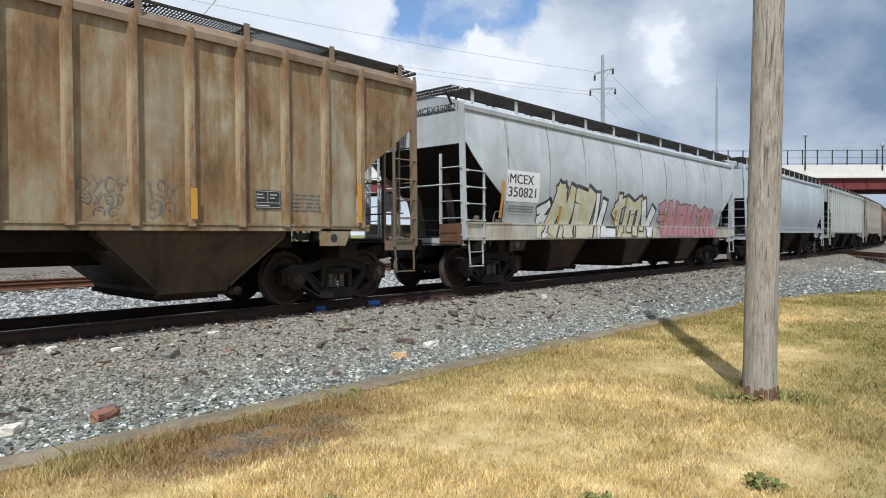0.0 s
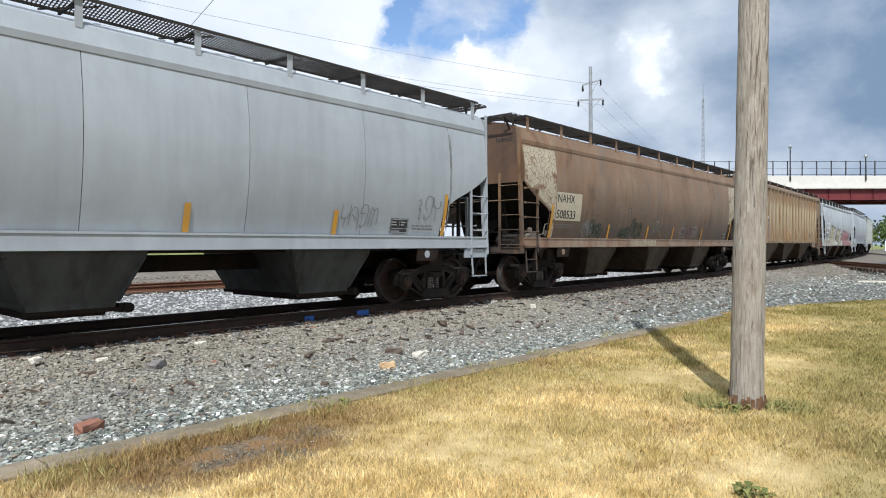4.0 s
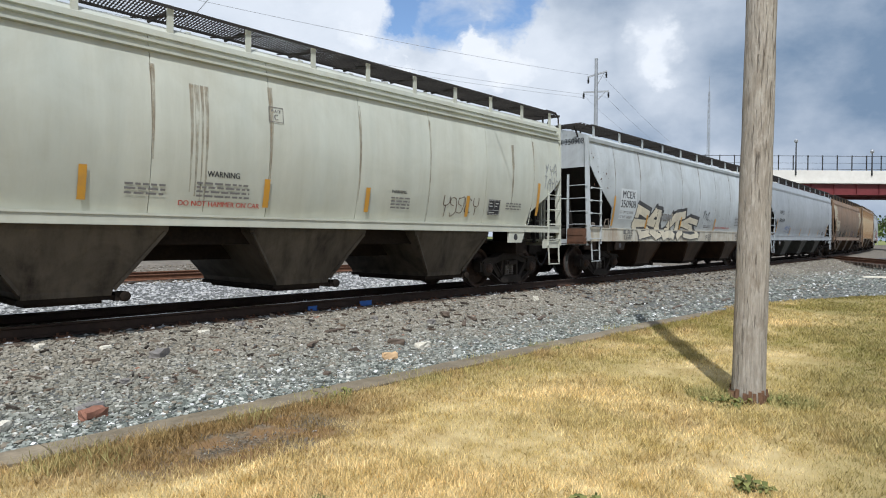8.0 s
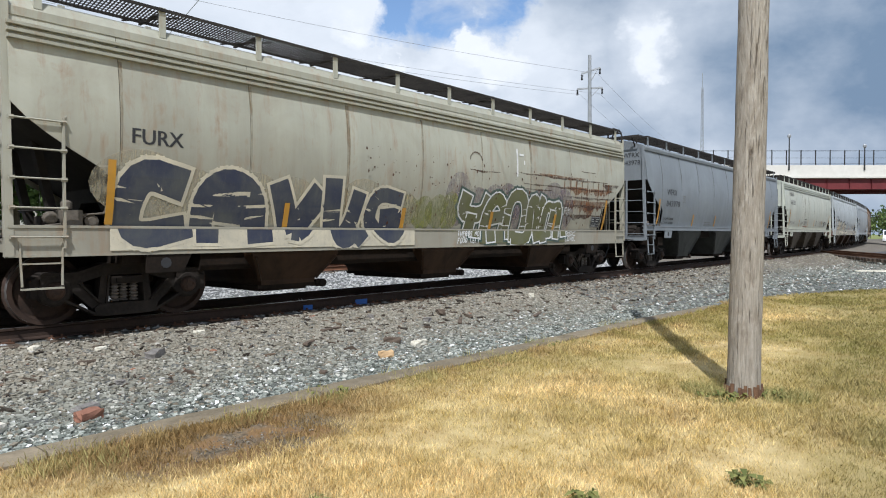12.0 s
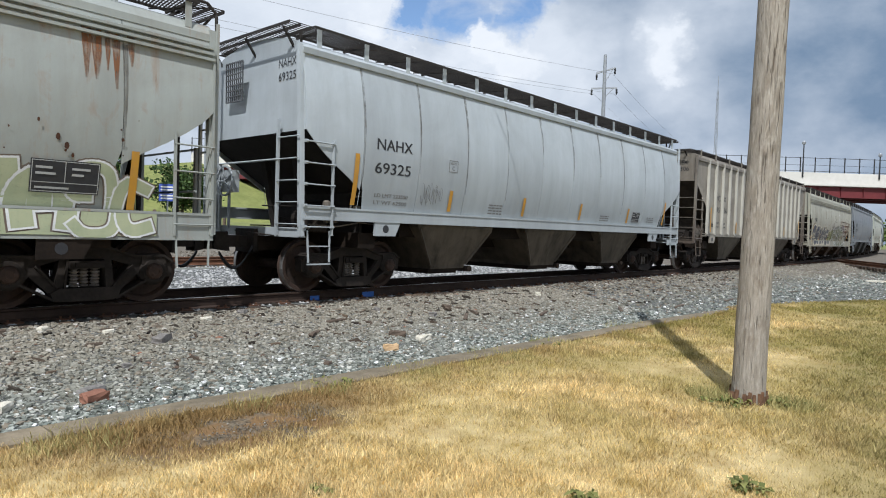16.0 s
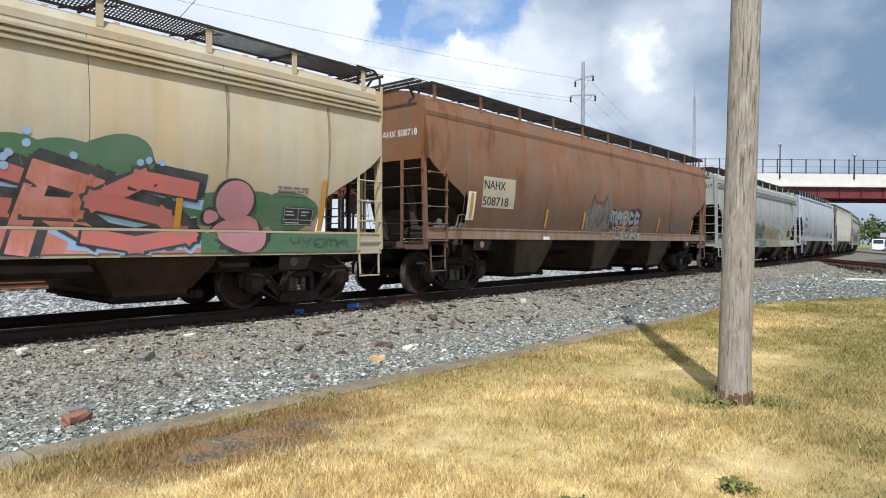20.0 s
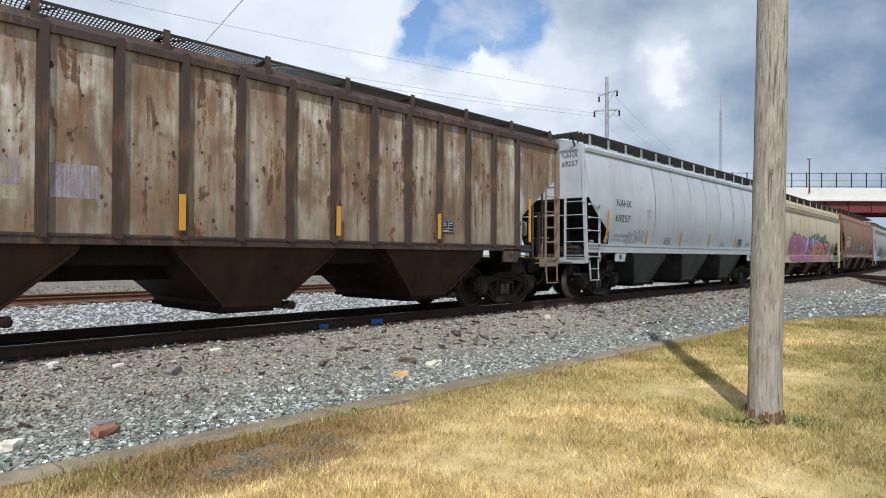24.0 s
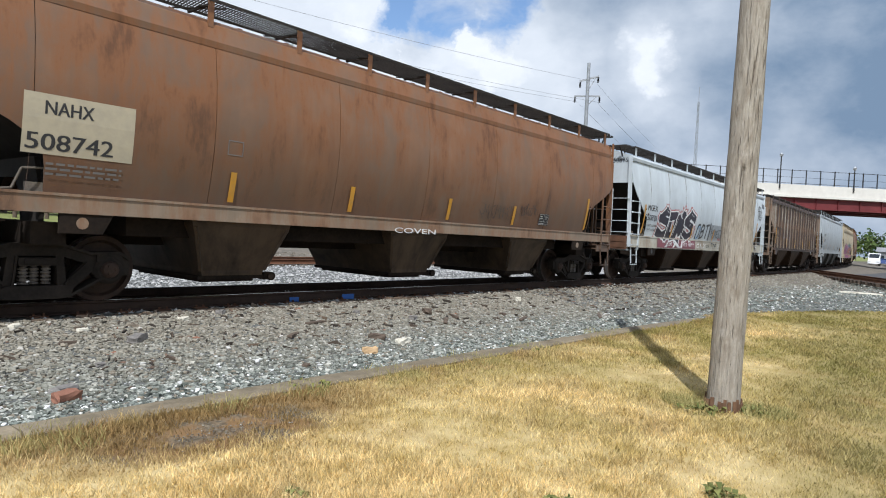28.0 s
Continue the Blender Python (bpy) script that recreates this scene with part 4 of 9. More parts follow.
def build_cap(bm):
    lathe(bm, [(0.115, 0.0), (0.12, -0.05), (0.10, -0.085), (0.05, -0.1)], 12)
    for i in range(3):
        a = 2 * math.pi * i / 3
        lathe(bm, [(0.02, -0.08), (0.02, -0.115)], 6, at=(0.06 * math.cos(a), 0, 0.06 * math.sin(a)))


def build_wheelset(bm):
    for s in (-1, 1):
        r = WHEEL_R
        prof = [(0.10, 0.86), (0.13, 0.80), (0.15, 0.775), (0.36, 0.735), (0.395, 0.795), (r, 0.80), (r, 0.70), (r + 0.028, 0.685), (r + 0.02, 0.665), (0.39, 0.665), (0.36, 0.70), (0.15, 0.69), (0.10, 0.64)]
        rings = []
        for rad, h in prof:
            rings.append([bm.verts.new((rad * math.cos(2 * math.pi * i / 28), s * h, rad * math.sin(2 * math.pi * i / 28))) for i in range(28)])
        for k, (a, c) in enumerate(zip(rings, rings[1:])):
            for i in range(28):
                bm.faces.new((a[i], a[(i + 1) % 28], c[(i + 1) % 28], c[i])).material_index = 1 if k == 5 else 0
        bm.faces.new(rings[0])
        # casting marks on the plate
        for i in range(3):
            a = 2 * math.pi * i / 3 + 0.4
            box(bm, 0.25 * math.cos(a) - 0.03, 0.25 * math.cos(a) + 0.03, s * 0.75, s * 0.768, 0.25 * math.sin(a) - 0.02, 0.25 * math.sin(a) + 0.02)
    lathe(bm, [(0.085, -0.98), (0.085, -0.86), (0.09, 0.86), (0.085, 0.98)], 12)


TRUCKS = []      # (wheelset, offset along its truck)


def add_trucks(car, b):
    for s in (-1, 1):
        t = part("truck", shared("truck", "truck_bolster", build_truck, [DARK]), None, car, "dark cast-steel two-axle railway truck")
        t.location = (b.h - b.back if s > 0 else 1.55 - b.h, 0, 0)
        for side in (-1, 1):
            fr = part("side_frame", shared("frame", "side_frame", build_frame, [TRUCK]), None, t)
            fr.location = (0, side * 1.0, 0)
            for x in (-0.13, 0.0, 0.13):
                sp = part("spring", shared("spring", "coil_spring", build_spring, [SPRING]), None, t)
                sp.location = (x, side * (1.03 if x else 1.0), 0)
            for ax in (-1, 1):
                cp = part("bearing_cap", shared("cap", "bearing_cap", build_cap, [WHEEL]), None, t)
                cp.location, cp.rotation_euler = (ax * AXLE, side * 1.09, 0.46), (0, 0, 0 if side < 0 else math.pi)
        for ax in (-1, 1):
            w = part("wheelset", shared("wheelset", "wheelset", build_wheelset, [WHEEL, TREAD]), None, t, "rust-brown steel wheels on an axle")
            w.location = (ax * AXLE, 0, WHEEL_R)
            TRUCKS.append((w, ax * AXLE))


def mirror_end(ob):
    """Turns a part that was built for the rear end to the front end."""
    ob.rotation_euler = (0, 0, math.pi)
    return ob


def hopper_car(b, u_mid, coat, label, trim=None, sill_mat=None, end_mat=None, hopper_mat=None, rib_mat=None, slope=None, edge_mat=None, group="cars of the freight train"):
    """A covered hopper car; u_mid is where its middle is along the track at the start."""
    trim, sill_mat, end_mat, hopper_mat = trim or coat, sill_mat or coat, end_mat or coat, hopper_mat or DARK
    slope, edge_mat = slope or SLOPE, edge_mat or trim
    pad_mat = DARK if b.sill[1] - b.sill[0] > 0.3 or b.fascia == "deep" else sill_mat
    eye_mat = sill_mat if b.fascia == "deep" else INK
    k = b.key
    car = thing("hopper_car", on_track(u_mid, b.h - 1.55), label, "freight car", group)

    def add(name, tag, build, mats, lab="", smooth=False):
        mats = mats if isinstance(mats, list) else [mats]
        return part(name, shared((k, tag, *[m.name for m in mats]), name, build, mats, smooth), None, car, lab)

    add("body", "core", build_core(b), [end_mat, slope, DARK])
    edge = seams(b)
    for sgn in (-1, 1):
        for i, (x0, x1) in enumerate(zip(edge, edge[1:])):
            add("side_panel", ("panel", i, sgn), build_panel(b, x0, x1, sgn), coat, smooth=not b.ribbed)
        add("side_sill", ("sill", sgn), build_sill(b, sgn), sill_mat)
        add("roof_edge", ("fascia", sgn), build_fascia(b, sgn), edge_mat)
        if b.ribbed:
            for x in edge[1:-1]:
                add("rib", ("rib", sgn), build_rib(b, sgn), rib_mat or coat).location = (x, 0, 0)
    for i in range(b.bays):
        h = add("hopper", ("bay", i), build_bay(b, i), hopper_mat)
        part("outlet_gate", shared((k, "gate", i), "outlet_gate", build_gate(b, i), [DARK]), None, h)
    for turned in (False, True):
        for name, tag, build, mats in (("corner_post", "post", build_post(b), trim), 
                                       ("side_ladder", "ladder", build_ladder(b), trim), ("end_ladder", "eladder", build_end_ladder(b), trim),
                                       ("tall_ladder", "tladder", build_far_ladder(b), trim),
                                       ("centre_sill", "csill", build_centre_sill(b), DARK), ("end_sill", "esill", build_end_sill(b), trim), ("body_bolster", "bolster", build_bolster(b), DARK),
                                       ("end_deck", "deck", build_deck(b), DARK), ("slope_strut", "strut1", build_strut(b, -0.5), slope), ("slope_strut", "strut2", build_strut(b, 0.5), slope),
                                       ("bolster_web", "web", build_web(b), slope), ("jacking_pad", "pad", build_pad(b), [pad_mat, eye_mat]),
                                       ("end_step", "estep", build_end_step(b), STEPSTEEL), ("coupler", "coupler", build_coupler(b), TRUCK), ("air_hose", "hose", build_hose(b), BLACKMETAL)):
            ob = add(name, tag, build, mats)
            if name == "end_step":
                tagged(ob, kind="stuff")
            if turned:
                mirror_end(ob)
        ob = add("running_board", "grating", build_grating(b), GRATE)
        e = add("end_running_board", "eboard", build_end_board(b), GRATE)
        if turned:
            mirror_end(ob), mirror_end(e)
        n = round((2 * b.h - 0.8) / b.bracket)
        for i in range(n + 1):
            br = add("board_bracket", "bracket", build_bracket(b), [edge_mat, GRATE])
            x = -b.h + 0.4 + (2 * b.h - 0.8) * i / n
            if turned:
                mirror_end(br)
            br.location = (x, 0, 0)
    for s in (1, -1):
        c = add("corner_post", "post_far", lambda bm: bar(bm, (-b.h + 0.04, 1.54, 1.0), (-b.h + 0.04, b.side(b.eave), b.eave), 0.1), trim)
        if s < 0:
            mirror_end(c)
    add("jacking_pad", "padfront", build_pad(b, -1), [pad_mat, eye_mat])
    add("front_ladder", "fladder", build_front_ladder(b), trim)
    add("stirrup", "fstirrup", build_front_stirrup(b), trim)
    add("step_plate", "fplate", build_step_plate(b), trim)
    for i, (inset, y, w) in enumerate(((0.28, -0.95, 0.07), (0.28, 0.35, 0.07), (0.66, -0.3, 0.09), (0.9, 0.95, 0.08))):
        add("end_post", ("epost", i), build_end_post(b, inset, y, w), GRATE if not b.ribbed else trim)
    add("end_rail", "erail", build_end_rail(b), trim)
    n = round((2 * b.h - 1.6) / 2.15)
    for i in range(n):
        add("hatch_cover", "hatch", build_hatch(b), end_mat).location = ((i - (n - 1) / 2) * 2.15, 0, 0)
    if b.fascia in ("ridged", "double"):
        add("roof_hook", "hook", build_roof_hook(b), GRATE)
    if b is LONG:
        add("corner_box", "cbox", build_corner_box(b), RUSTY, "rusty steel box below the end ladder")
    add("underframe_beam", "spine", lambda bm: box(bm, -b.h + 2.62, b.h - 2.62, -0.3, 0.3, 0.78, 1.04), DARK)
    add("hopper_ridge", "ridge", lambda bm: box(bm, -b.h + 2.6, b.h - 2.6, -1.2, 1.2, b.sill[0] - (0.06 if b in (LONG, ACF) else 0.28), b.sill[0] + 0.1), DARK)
    add("brake_gear", "tank", build_tank(b), [TRUCK])
    tagged(add("brake_valve", "valve", build_valve(b), [DUSTY], "dusty brake valve with its pipes"), "dusty brake valve with its pipes", kind="stuff")
    rigging = add("brake_rigging", "rigging", build_rigging(b), [DUSTY])
    tagged(rigging, "dusty brake levers and pipes", kind="stuff")
    mirror_end(rigging)
    add("brake_wheel", "bwheel", build_brake_wheel(b), [trim])
    add_trucks(car, b)
    return car


# ---- the way of the track ----
def along(p):
    """Place and heading on the track's centre line, p metres along it."""
    if p <= BEND_X:
        return Vector((p, TRACK_Y, RAIL)), 0.0
    a = min((p - BEND_X), BEND_END - BEND_X) / BEND_R
    v = Vector((BEND_X + BEND_R * math.sin(a), TRACK_Y + BEND_R * (1 - math.cos(a)), RAIL))
    over = max(0.0, p - BEND_END)
    return v + Vector((math.cos(a), math.sin(a), 0)) * over, a


def on_track(p, half):
    a, b = along(p - half)[0], along(p + half)[0]
    d = b - a
    m = (a + b) / 2
    return pose(m.x, m.y, m.z, 0, 0, math.degrees(math.atan2(d.y, d.x)))


def gone(t):
    """Metres that the train has rolled by t seconds."""
    return SPEED * t + 0.145 * max(0.0, t - 21.5) ** 2 / (1.0 + 0.5 * max(0.0, t - 21.5))


# ---- the ground ----
def kerb_y(x):
    return 5.34 - 0.028 * x


def ground_z(x, y):
    """Height of the gravel and of the land beyond it."""
    prof = [(-400, -0.12), (5.2, -0.12), (6.5, -0.06), (8.2, 0.16), (9.0, 0.24), (11.8, 0.24), (13.5, 0.10), (17.0, 0.18), (18.3, 0.24), (21.5, 0.24), (23.0, 0.2), (27.0, 0.9), (32.0, 1.15), (40.0, 1.45), (60.0, 1.8), (400, 1.8)]
    y -= along(max(x, -60.0))[0].y - TRACK_Y if x > BEND_X else 0.0
    for (a, za), (b, zb) in zip(prof, prof[1:]):
        if y <= b:
            return za + (zb - za) * (y - a) / (b - a)
    return 1.8


def sheet(name, xs, ys, height, mat, label, category):
    nx, ny = len(xs), len(ys)
    co = [(x, y, height(x, y)) for y in ys for x in xs]
    fa = [(j * nx + i, j * nx + i + 1, (j + 1) * nx + i + 1, (j + 1) * nx + i) for j in range(ny - 1) for i in range(nx - 1)]
    me = bpy.data.meshes.new(name)
    me.from_pydata(co, [], fa)
    for m in (mat if isinstance(mat, tuple) else (mat,)):
        me.materials.append(m)
    me.shade_smooth()
    return tagged(new(name, me), label, category, "", "structure")


def steps(*spans):
    out = []
    for a, b, s in spans:
        out += list(np.arange(a, b, s))
    return out + [spans[-1][1]]


def gravel_height(x, y):
    z = ground_z(x, y)
    if -4 < x < 40 and 5 < y < 24:
        z += 0.018 * noise.noise(Vector((x * 2.2, y * 2.2, 0))) + 0.012 * noise.noise(Vector((x * 7, y * 7, 3)))
    return z


ground = sheet("ground", steps((-1500, -100, 350), (-100, -10, 15), (-10, 34, 0.22), (34, 130, 4), (130, 1500, 130)),
      steps((-1500, -60, 360), (-60, 4, 8), (4, 12, 0.2), (12, 24, 0.4), (24, 60, 3), (60, 1500, 120)), gravel_height, (STONEBED, DIRT, GREENGRASS),
      "grey crushed-stone ballast and gravel ground beside the railway", "gravel")

# dirt past the second track, grass past the road
for f in ground.data.polygons:
    c = f.center
    bend = along(c.x)[0].y - TRACK_Y if BEND_X < c.x < 300 else 0.0
    f.material_index = 2 if c.y - bend > 33 or c.y < -60 else 1 if c.y - bend > 21 or c.x > 34 or c.x < -10 else 0

LAWN_EDGE = [(15.4, 5.05), (16.8, 4.80), (18.2, 4.35), (20.0, 3.65), (22.0, 2.7), (24.0, 1.3), (26.0, -0.6), (27.5, -3.0), (28.5, -7.0)]


def lawn_limit(x):
    """How far the lawn reaches towards the track at x."""
    if x <= 15.4:
        return kerb_y(x) - 0.16
    for (a, ya), (b, yb) in zip(LAWN_EDGE, LAWN_EDGE[1:]):
        if x <= b:
            return ya + (yb - ya) * (x - a) / (b - a)
    return -7.0


def lawn_z(x, y):
    d = lawn_limit(x) - y
    return 0.0 + 0.03 * noise.noise(Vector((x * 0.6, y * 0.6, 5))) * min(1.0, max(0.0, d)) + (0.02 if x > 15 else 0.0) - (0.14 if d < 0.02 and x > 15.4 else 0.0)


def build_lawn():
    xs = steps((-30, -4, 2), (-4, 28.5, 0.25))
    fr = [1 - (1 - i / 46) ** 1.5 for i in range(47)]
    co = []
    for f in fr:
        for x in xs:
            top = lawn_limit(x)
            y = -30 + (top + 30) * f
            co.append((x, y, lawn_z(x, y)))
    nx = len(xs)
    fa = [(j * nx + i, j * nx + i + 1, (j + 1) * nx + i + 1, (j + 1) * nx + i) for j in range(len(fr) - 1) for i in range(nx - 1)]
    me = bpy.data.meshes.new("lawn")
    me.from_pydata(co, [], fa)
    me.materials.append(STRAW)
    me.shade_smooth()
    tagged(new("lawn", me), "dry straw-coloured mown lawn with a few green patches", "lawn", "", "structure")


build_lawn()


# ---- loose stones and grass, each a single sheet of small pieces ----
def scatter(name, spots, mat, label, category, squash=0.65, seed=1, block=False, slim=1.0):
    """Many small stones: spots is an array of x, y, z, size; block: chipped blocks in place of pointed stones; slim: width over length."""
    rng = np.random.default_rng(seed)
    n = len(spots)
    if block:
        base = np.array([(x, y, z) for x in (-1, 1) for y in (-1, 1) for z in (-1, 1)], float) * 0.72
        quad = np.array([(0, 1, 3, 2), (4, 6, 7, 5), (0, 4, 5, 1), (2, 3, 7, 6), (0, 2, 6, 4), (1, 5, 7, 3)])
        tall = 0.5 + 0.8 * rng.random((n, 1, 1))
        v = base[None] * (0.45 + 0.75 * rng.random((n, 8, 3))) * np.concatenate((np.ones((n, 1, 1)), (0.65 + 0.35 * rng.random((n, 1, 1))) * slim, tall), 2)
        a, b = rng.random(n) * 2 * np.pi, (rng.random(n) - 0.5) * 0.9
        c, s = np.cos(b)[:, None], np.sin(b)[:, None]
        x, z = v[:, :, 0] * c - v[:, :, 2] * s, v[:, :, 0] * s + v[:, :, 2] * c
        c, s = np.cos(a)[:, None], np.sin(a)[:, None]
        v = np.stack((x * c - v[:, :, 1] * s, x * s + v[:, :, 1] * c, z * squash), 2) * spots[:, None, 3:4] + spots[:, None, :3]
        f = (quad[None] + 8 * np.arange(n)[:, None, None]).reshape(-1, 4)
        me = bpy.data.meshes.new(name)
        me.from_pydata(v.reshape(-1, 3).tolist(), [], f.tolist())
        me.materials.append(mat)
        return tagged(new(name, me), label, category, "", "stuff")
    base = np.array([(1, 0, 0), (-1, 0, 0), (0, 1, 0), (0, -1, 0), (0, 0, 1), (0, 0, -1)], float)
    tri = np.array([(0, 2, 4), (2, 1, 4), (1, 3, 4), (3, 0, 4), (2, 0, 5), (1, 2, 5), (3, 1, 5), (0, 3, 5)])
    v = base[None] * (0.55 + 0.7 * rng.random((n, 6, 1)))
    v[:, :, :2] += 0.35 * (rng.random((n, 6, 2)) - 0.5)
    a = rng.random(n) * 2 * np.pi
    c, s = np.cos(a)[:, None], np.sin(a)[:, None]
    x, y = v[:, :, 0] * c - v[:, :, 1] * s, v[:, :, 0] * s + v[:, :, 1] * c
    v = np.stack((x, y, v[:, :, 2] * squash), 2) * spots[:, None, 3:4] + spots[:, None, :3]
    f = (tri[None] + 6 * np.arange(n)[:, None, None]).reshape(-1, 3)
    me = bpy.data.meshes.new(name)
    me.from_pydata(v.reshape(-1, 3).tolist(), [], f.tolist())
    me.materials.append(mat)
    return tagged(new(name, me), label, category, "", "stuff")


def stone_field(n, x0, x1, y0, y1, lo, hi, seed, bias=1.0):
    rng = np.random.default_rng(seed)
    x = x0 + (x1 - x0) * rng.random(n) ** bias
    y = y0 + (y1 - y0) * rng.random(n)
    r = lo + (hi - lo) * rng.random(n) ** 3.0
    z = np.array([gravel_height(a, b) for a, b in zip(x, y)]) + r * 0.15
    return np.stack((x, y, z, r), 1)


def clear_of_lawn(spots):
    return np.array([s for s in spots if s[1] > lawn_limit(s[0]) + 0.05])


scatter("gravel", np.concatenate((stone_field(84000, -0.5, 14, 5.36, 9.1, 0.0125, 0.042, 3, 1.25), stone_field(16000, 12, 36, 4.9, 9.2, 0.02, 0.06, 4), clear_of_lawn(stone_field(9000, 16, 36, -3, 4.9, 0.025, 0.065, 14)), clear_of_lawn(stone_field(9000, 32, 62, -2, 9.5, 0.03, 0.08, 15)))), GRAVEL,
        "loose grey, blue-grey and white crushed stone", "gravel", 0.7, seed=5, block=True)
scatter("ballast", np.concatenate((stone_field(16000, 2.5, 34, 11.3, 18.6, 0.03, 0.075, 6, 1.2), stone_field(3000, -1, 26, 9.3, 11.4, 0.03, 0.06, 7))), BALLAST,
        "pale grey clean ballast between the two tracks", "ballast", seed=8)


def build_grass():
    rng = np.random.default_rng(11)
    n = 760000
    d = 1.7 + 26.0 * rng.random(n) ** 1.9
    a = np.radians(-4 + 90 * rng.random(n))
    x, y = d * np.cos(a), d * np.sin(a)
    top = np.interp(x, [-20, 15.4] + [p[0] for p in LAWN_EDGE], [lawn_limit(-20), lawn_limit(15.3)] + [p[1] for p in LAWN_EDGE])
    keep = (y < top + 0.05 * rng.random(n)) & (x < 28)
    # tufts: thin and thick places, taken from a coarse grid
    gx, gy = np.arange(-6, 30, 0.12), np.arange(-6, 8, 0.12)
    field = np.array([[noise.noise(Vector((p * 1.1, q * 1.1, 2))) + 0.7 * noise.noise(Vector((p * 4.5, q * 4.5, 7))) for q in gy] for p in gx])
    thin = field[np.clip(((x + 6) / 0.12).astype(int), 0, len(gx) - 1), np.clip(((y + 6) / 0.12).astype(int), 0, len(gy) - 1)]
    bare = ((x - 2.72) / 0.62) ** 2 + ((y - 4.44) / 0.30) ** 2 < 1.0 + 1.2 * thin
    keep &= (rng.random(n) < 0.88 + 0.35 * thin) & ~(bare & (rng.random(n) < 0.93))
    x, y, d, thin = x[keep], y[keep], d[keep], thin[keep]
    n = len(x)
    z = 0.03 * field[np.clip(((x + 6) / 0.12).astype(int), 0, len(gx) - 1), np.clip(((y + 6) / 0.12).astype(int), 0, len(gy) - 1)] * 0.3 + np.where(x > 15, 0.02, 0.0)
    h = (0.022 + 0.034 * rng.random(n)) * (1 + 0.6 * np.clip(thin, 0, 1)) * (1 + 0.25 * (np.abs(y + 0.028 * x - 5.15) < 0.3))
    w = (0.0016 + 0.00062 * d) * (0.7 + 0.6 * rng.random(n))
    t = rng.random(n) * 2 * np.pi
    lean = h[:, None] * 1.5 * (rng.random((n, 2)) - 0.5)
    base = np.stack((x, y, z - 0.006), 1)
    side = np.stack((np.cos(t) * w, np.sin(t) * w, np.zeros(n)), 1)
    tip = base + np.stack((lean[:, 0], lean[:, 1], h), 1)
    v = np.stack((base - side, base + side, tip), 1).reshape(-1, 3)
    # coarser grass all round, behind the eye too
    m = 150000
    p = rng.random((m, 2)) * (36, 24) - (12, 18)
    far_off = (np.hypot(p[:, 0], p[:, 1]) < 1.7) | (p[:, 0] < 0) | (p[:, 1] < -0.05 * p[:, 0])
    p = p[far_off & (p[:, 1] < 5.0)]
    m = len(p)
    q = rng.random((m, 4))
    up, half = 0.025 + 0.03 * q[:, 0], 0.006 + 0.006 * q[:, 1]
    foot = np.stack((p[:, 0], p[:, 1], np.full(m, -0.006)), 1)
    off = np.stack((np.cos(6.28 * q[:, 2]) * half, np.sin(6.28 * q[:, 2]) * half, np.zeros(m)), 1)
    peak = foot + np.stack(((q[:, 3] - 0.5) * up, (q[:, 1] - 0.5) * up, up), 1)
    v = np.concatenate((v, np.stack((foot - off, foot + off, peak), 1).reshape(-1, 3)))
    n += m
    me = bpy.data.meshes.new("dry_grass")
    me.vertices.add(3 * n)
    me.vertices.foreach_set("co", v.astype(np.float32).ravel())
    me.loops.add(3 * n)
    me.loops.foreach_set("vertex_index", np.arange(3 * n, dtype=np.int32))
    me.polygons.add(n)
    me.polygons.foreach_set("loop_start", np.arange(0, 3 * n, 3, dtype=np.int32))
    me.update(calc_edges=True)
    me.materials.append(BLADE)
    tagged(new("dry_grass", me), "short dry yellow grass blades on the lawn", "grass", "", "stuff")


build_grass()


# ---- tracks ----
RAIL_PROFILE = [(-0.07, -0.17), (0.07, -0.17), (0.07, -0.155), (0.012, -0.135), (0.010, -0.045), (0.036, -0.03), (0.036, -0.004), (0.028, 0.0), (-0.028, 0.0), (-0.036, -0.004), (-0.036, -0.03), (-0.010, -0.045), (-0.012, -0.135), (-0.07, -0.155)]


def rail(name, path, parent, mats):
    """Sweeps the rail's profile along a list of (point, heading)."""
    bm = bmesh.new()
    rows = []
    for p, a in path:
        out = Vector((-math.sin(a), math.cos(a), 0))
        rows.append([bm.verts.new(p + out * q + Vector((0, 0, z))) for q, z in RAIL_PROFILE])
    k = len(RAIL_PROFILE)
    for r, s in zip(rows, rows[1:]):
        for i in range(k):
            bm.faces.new((r[i], r[(i + 1) % k], s[(i + 1) % k], s[i])).material_index = 1 if i == 7 else 0
    bm.faces.new(rows[0])
    bm.faces.new(rows[-1])
    return part(name, bm, mats, parent)


TIE_MESH = []


def tie_mesh():
    if not TIE_MESH:
        for k in range(4):
            bm = bmesh.new()
            box(bm, -0.115, 0.115, -1.3, 1.3, -0.34, -0.172)
            bmesh.ops.subdivide_edges(bm, edges=[e for e in bm.edges if abs(e.verts[0].co.y - e.verts[1].co.y) > 1], cuts=5)
            for v in bm.verts:
                v.co += Vector((random.uniform(-0.012, 0.012), random.uniform(-0.04, 0.04) if abs(v.co.y) > 1.2 else 0, random.uniform(-0.012, 0.006)))
            me = bpy.data.meshes.new("tie")
            bm.to_mesh(me)
            bm.free()
            me.materials.append(TIE)
            TIE_MESH.append(me)
    return TIE_MESH


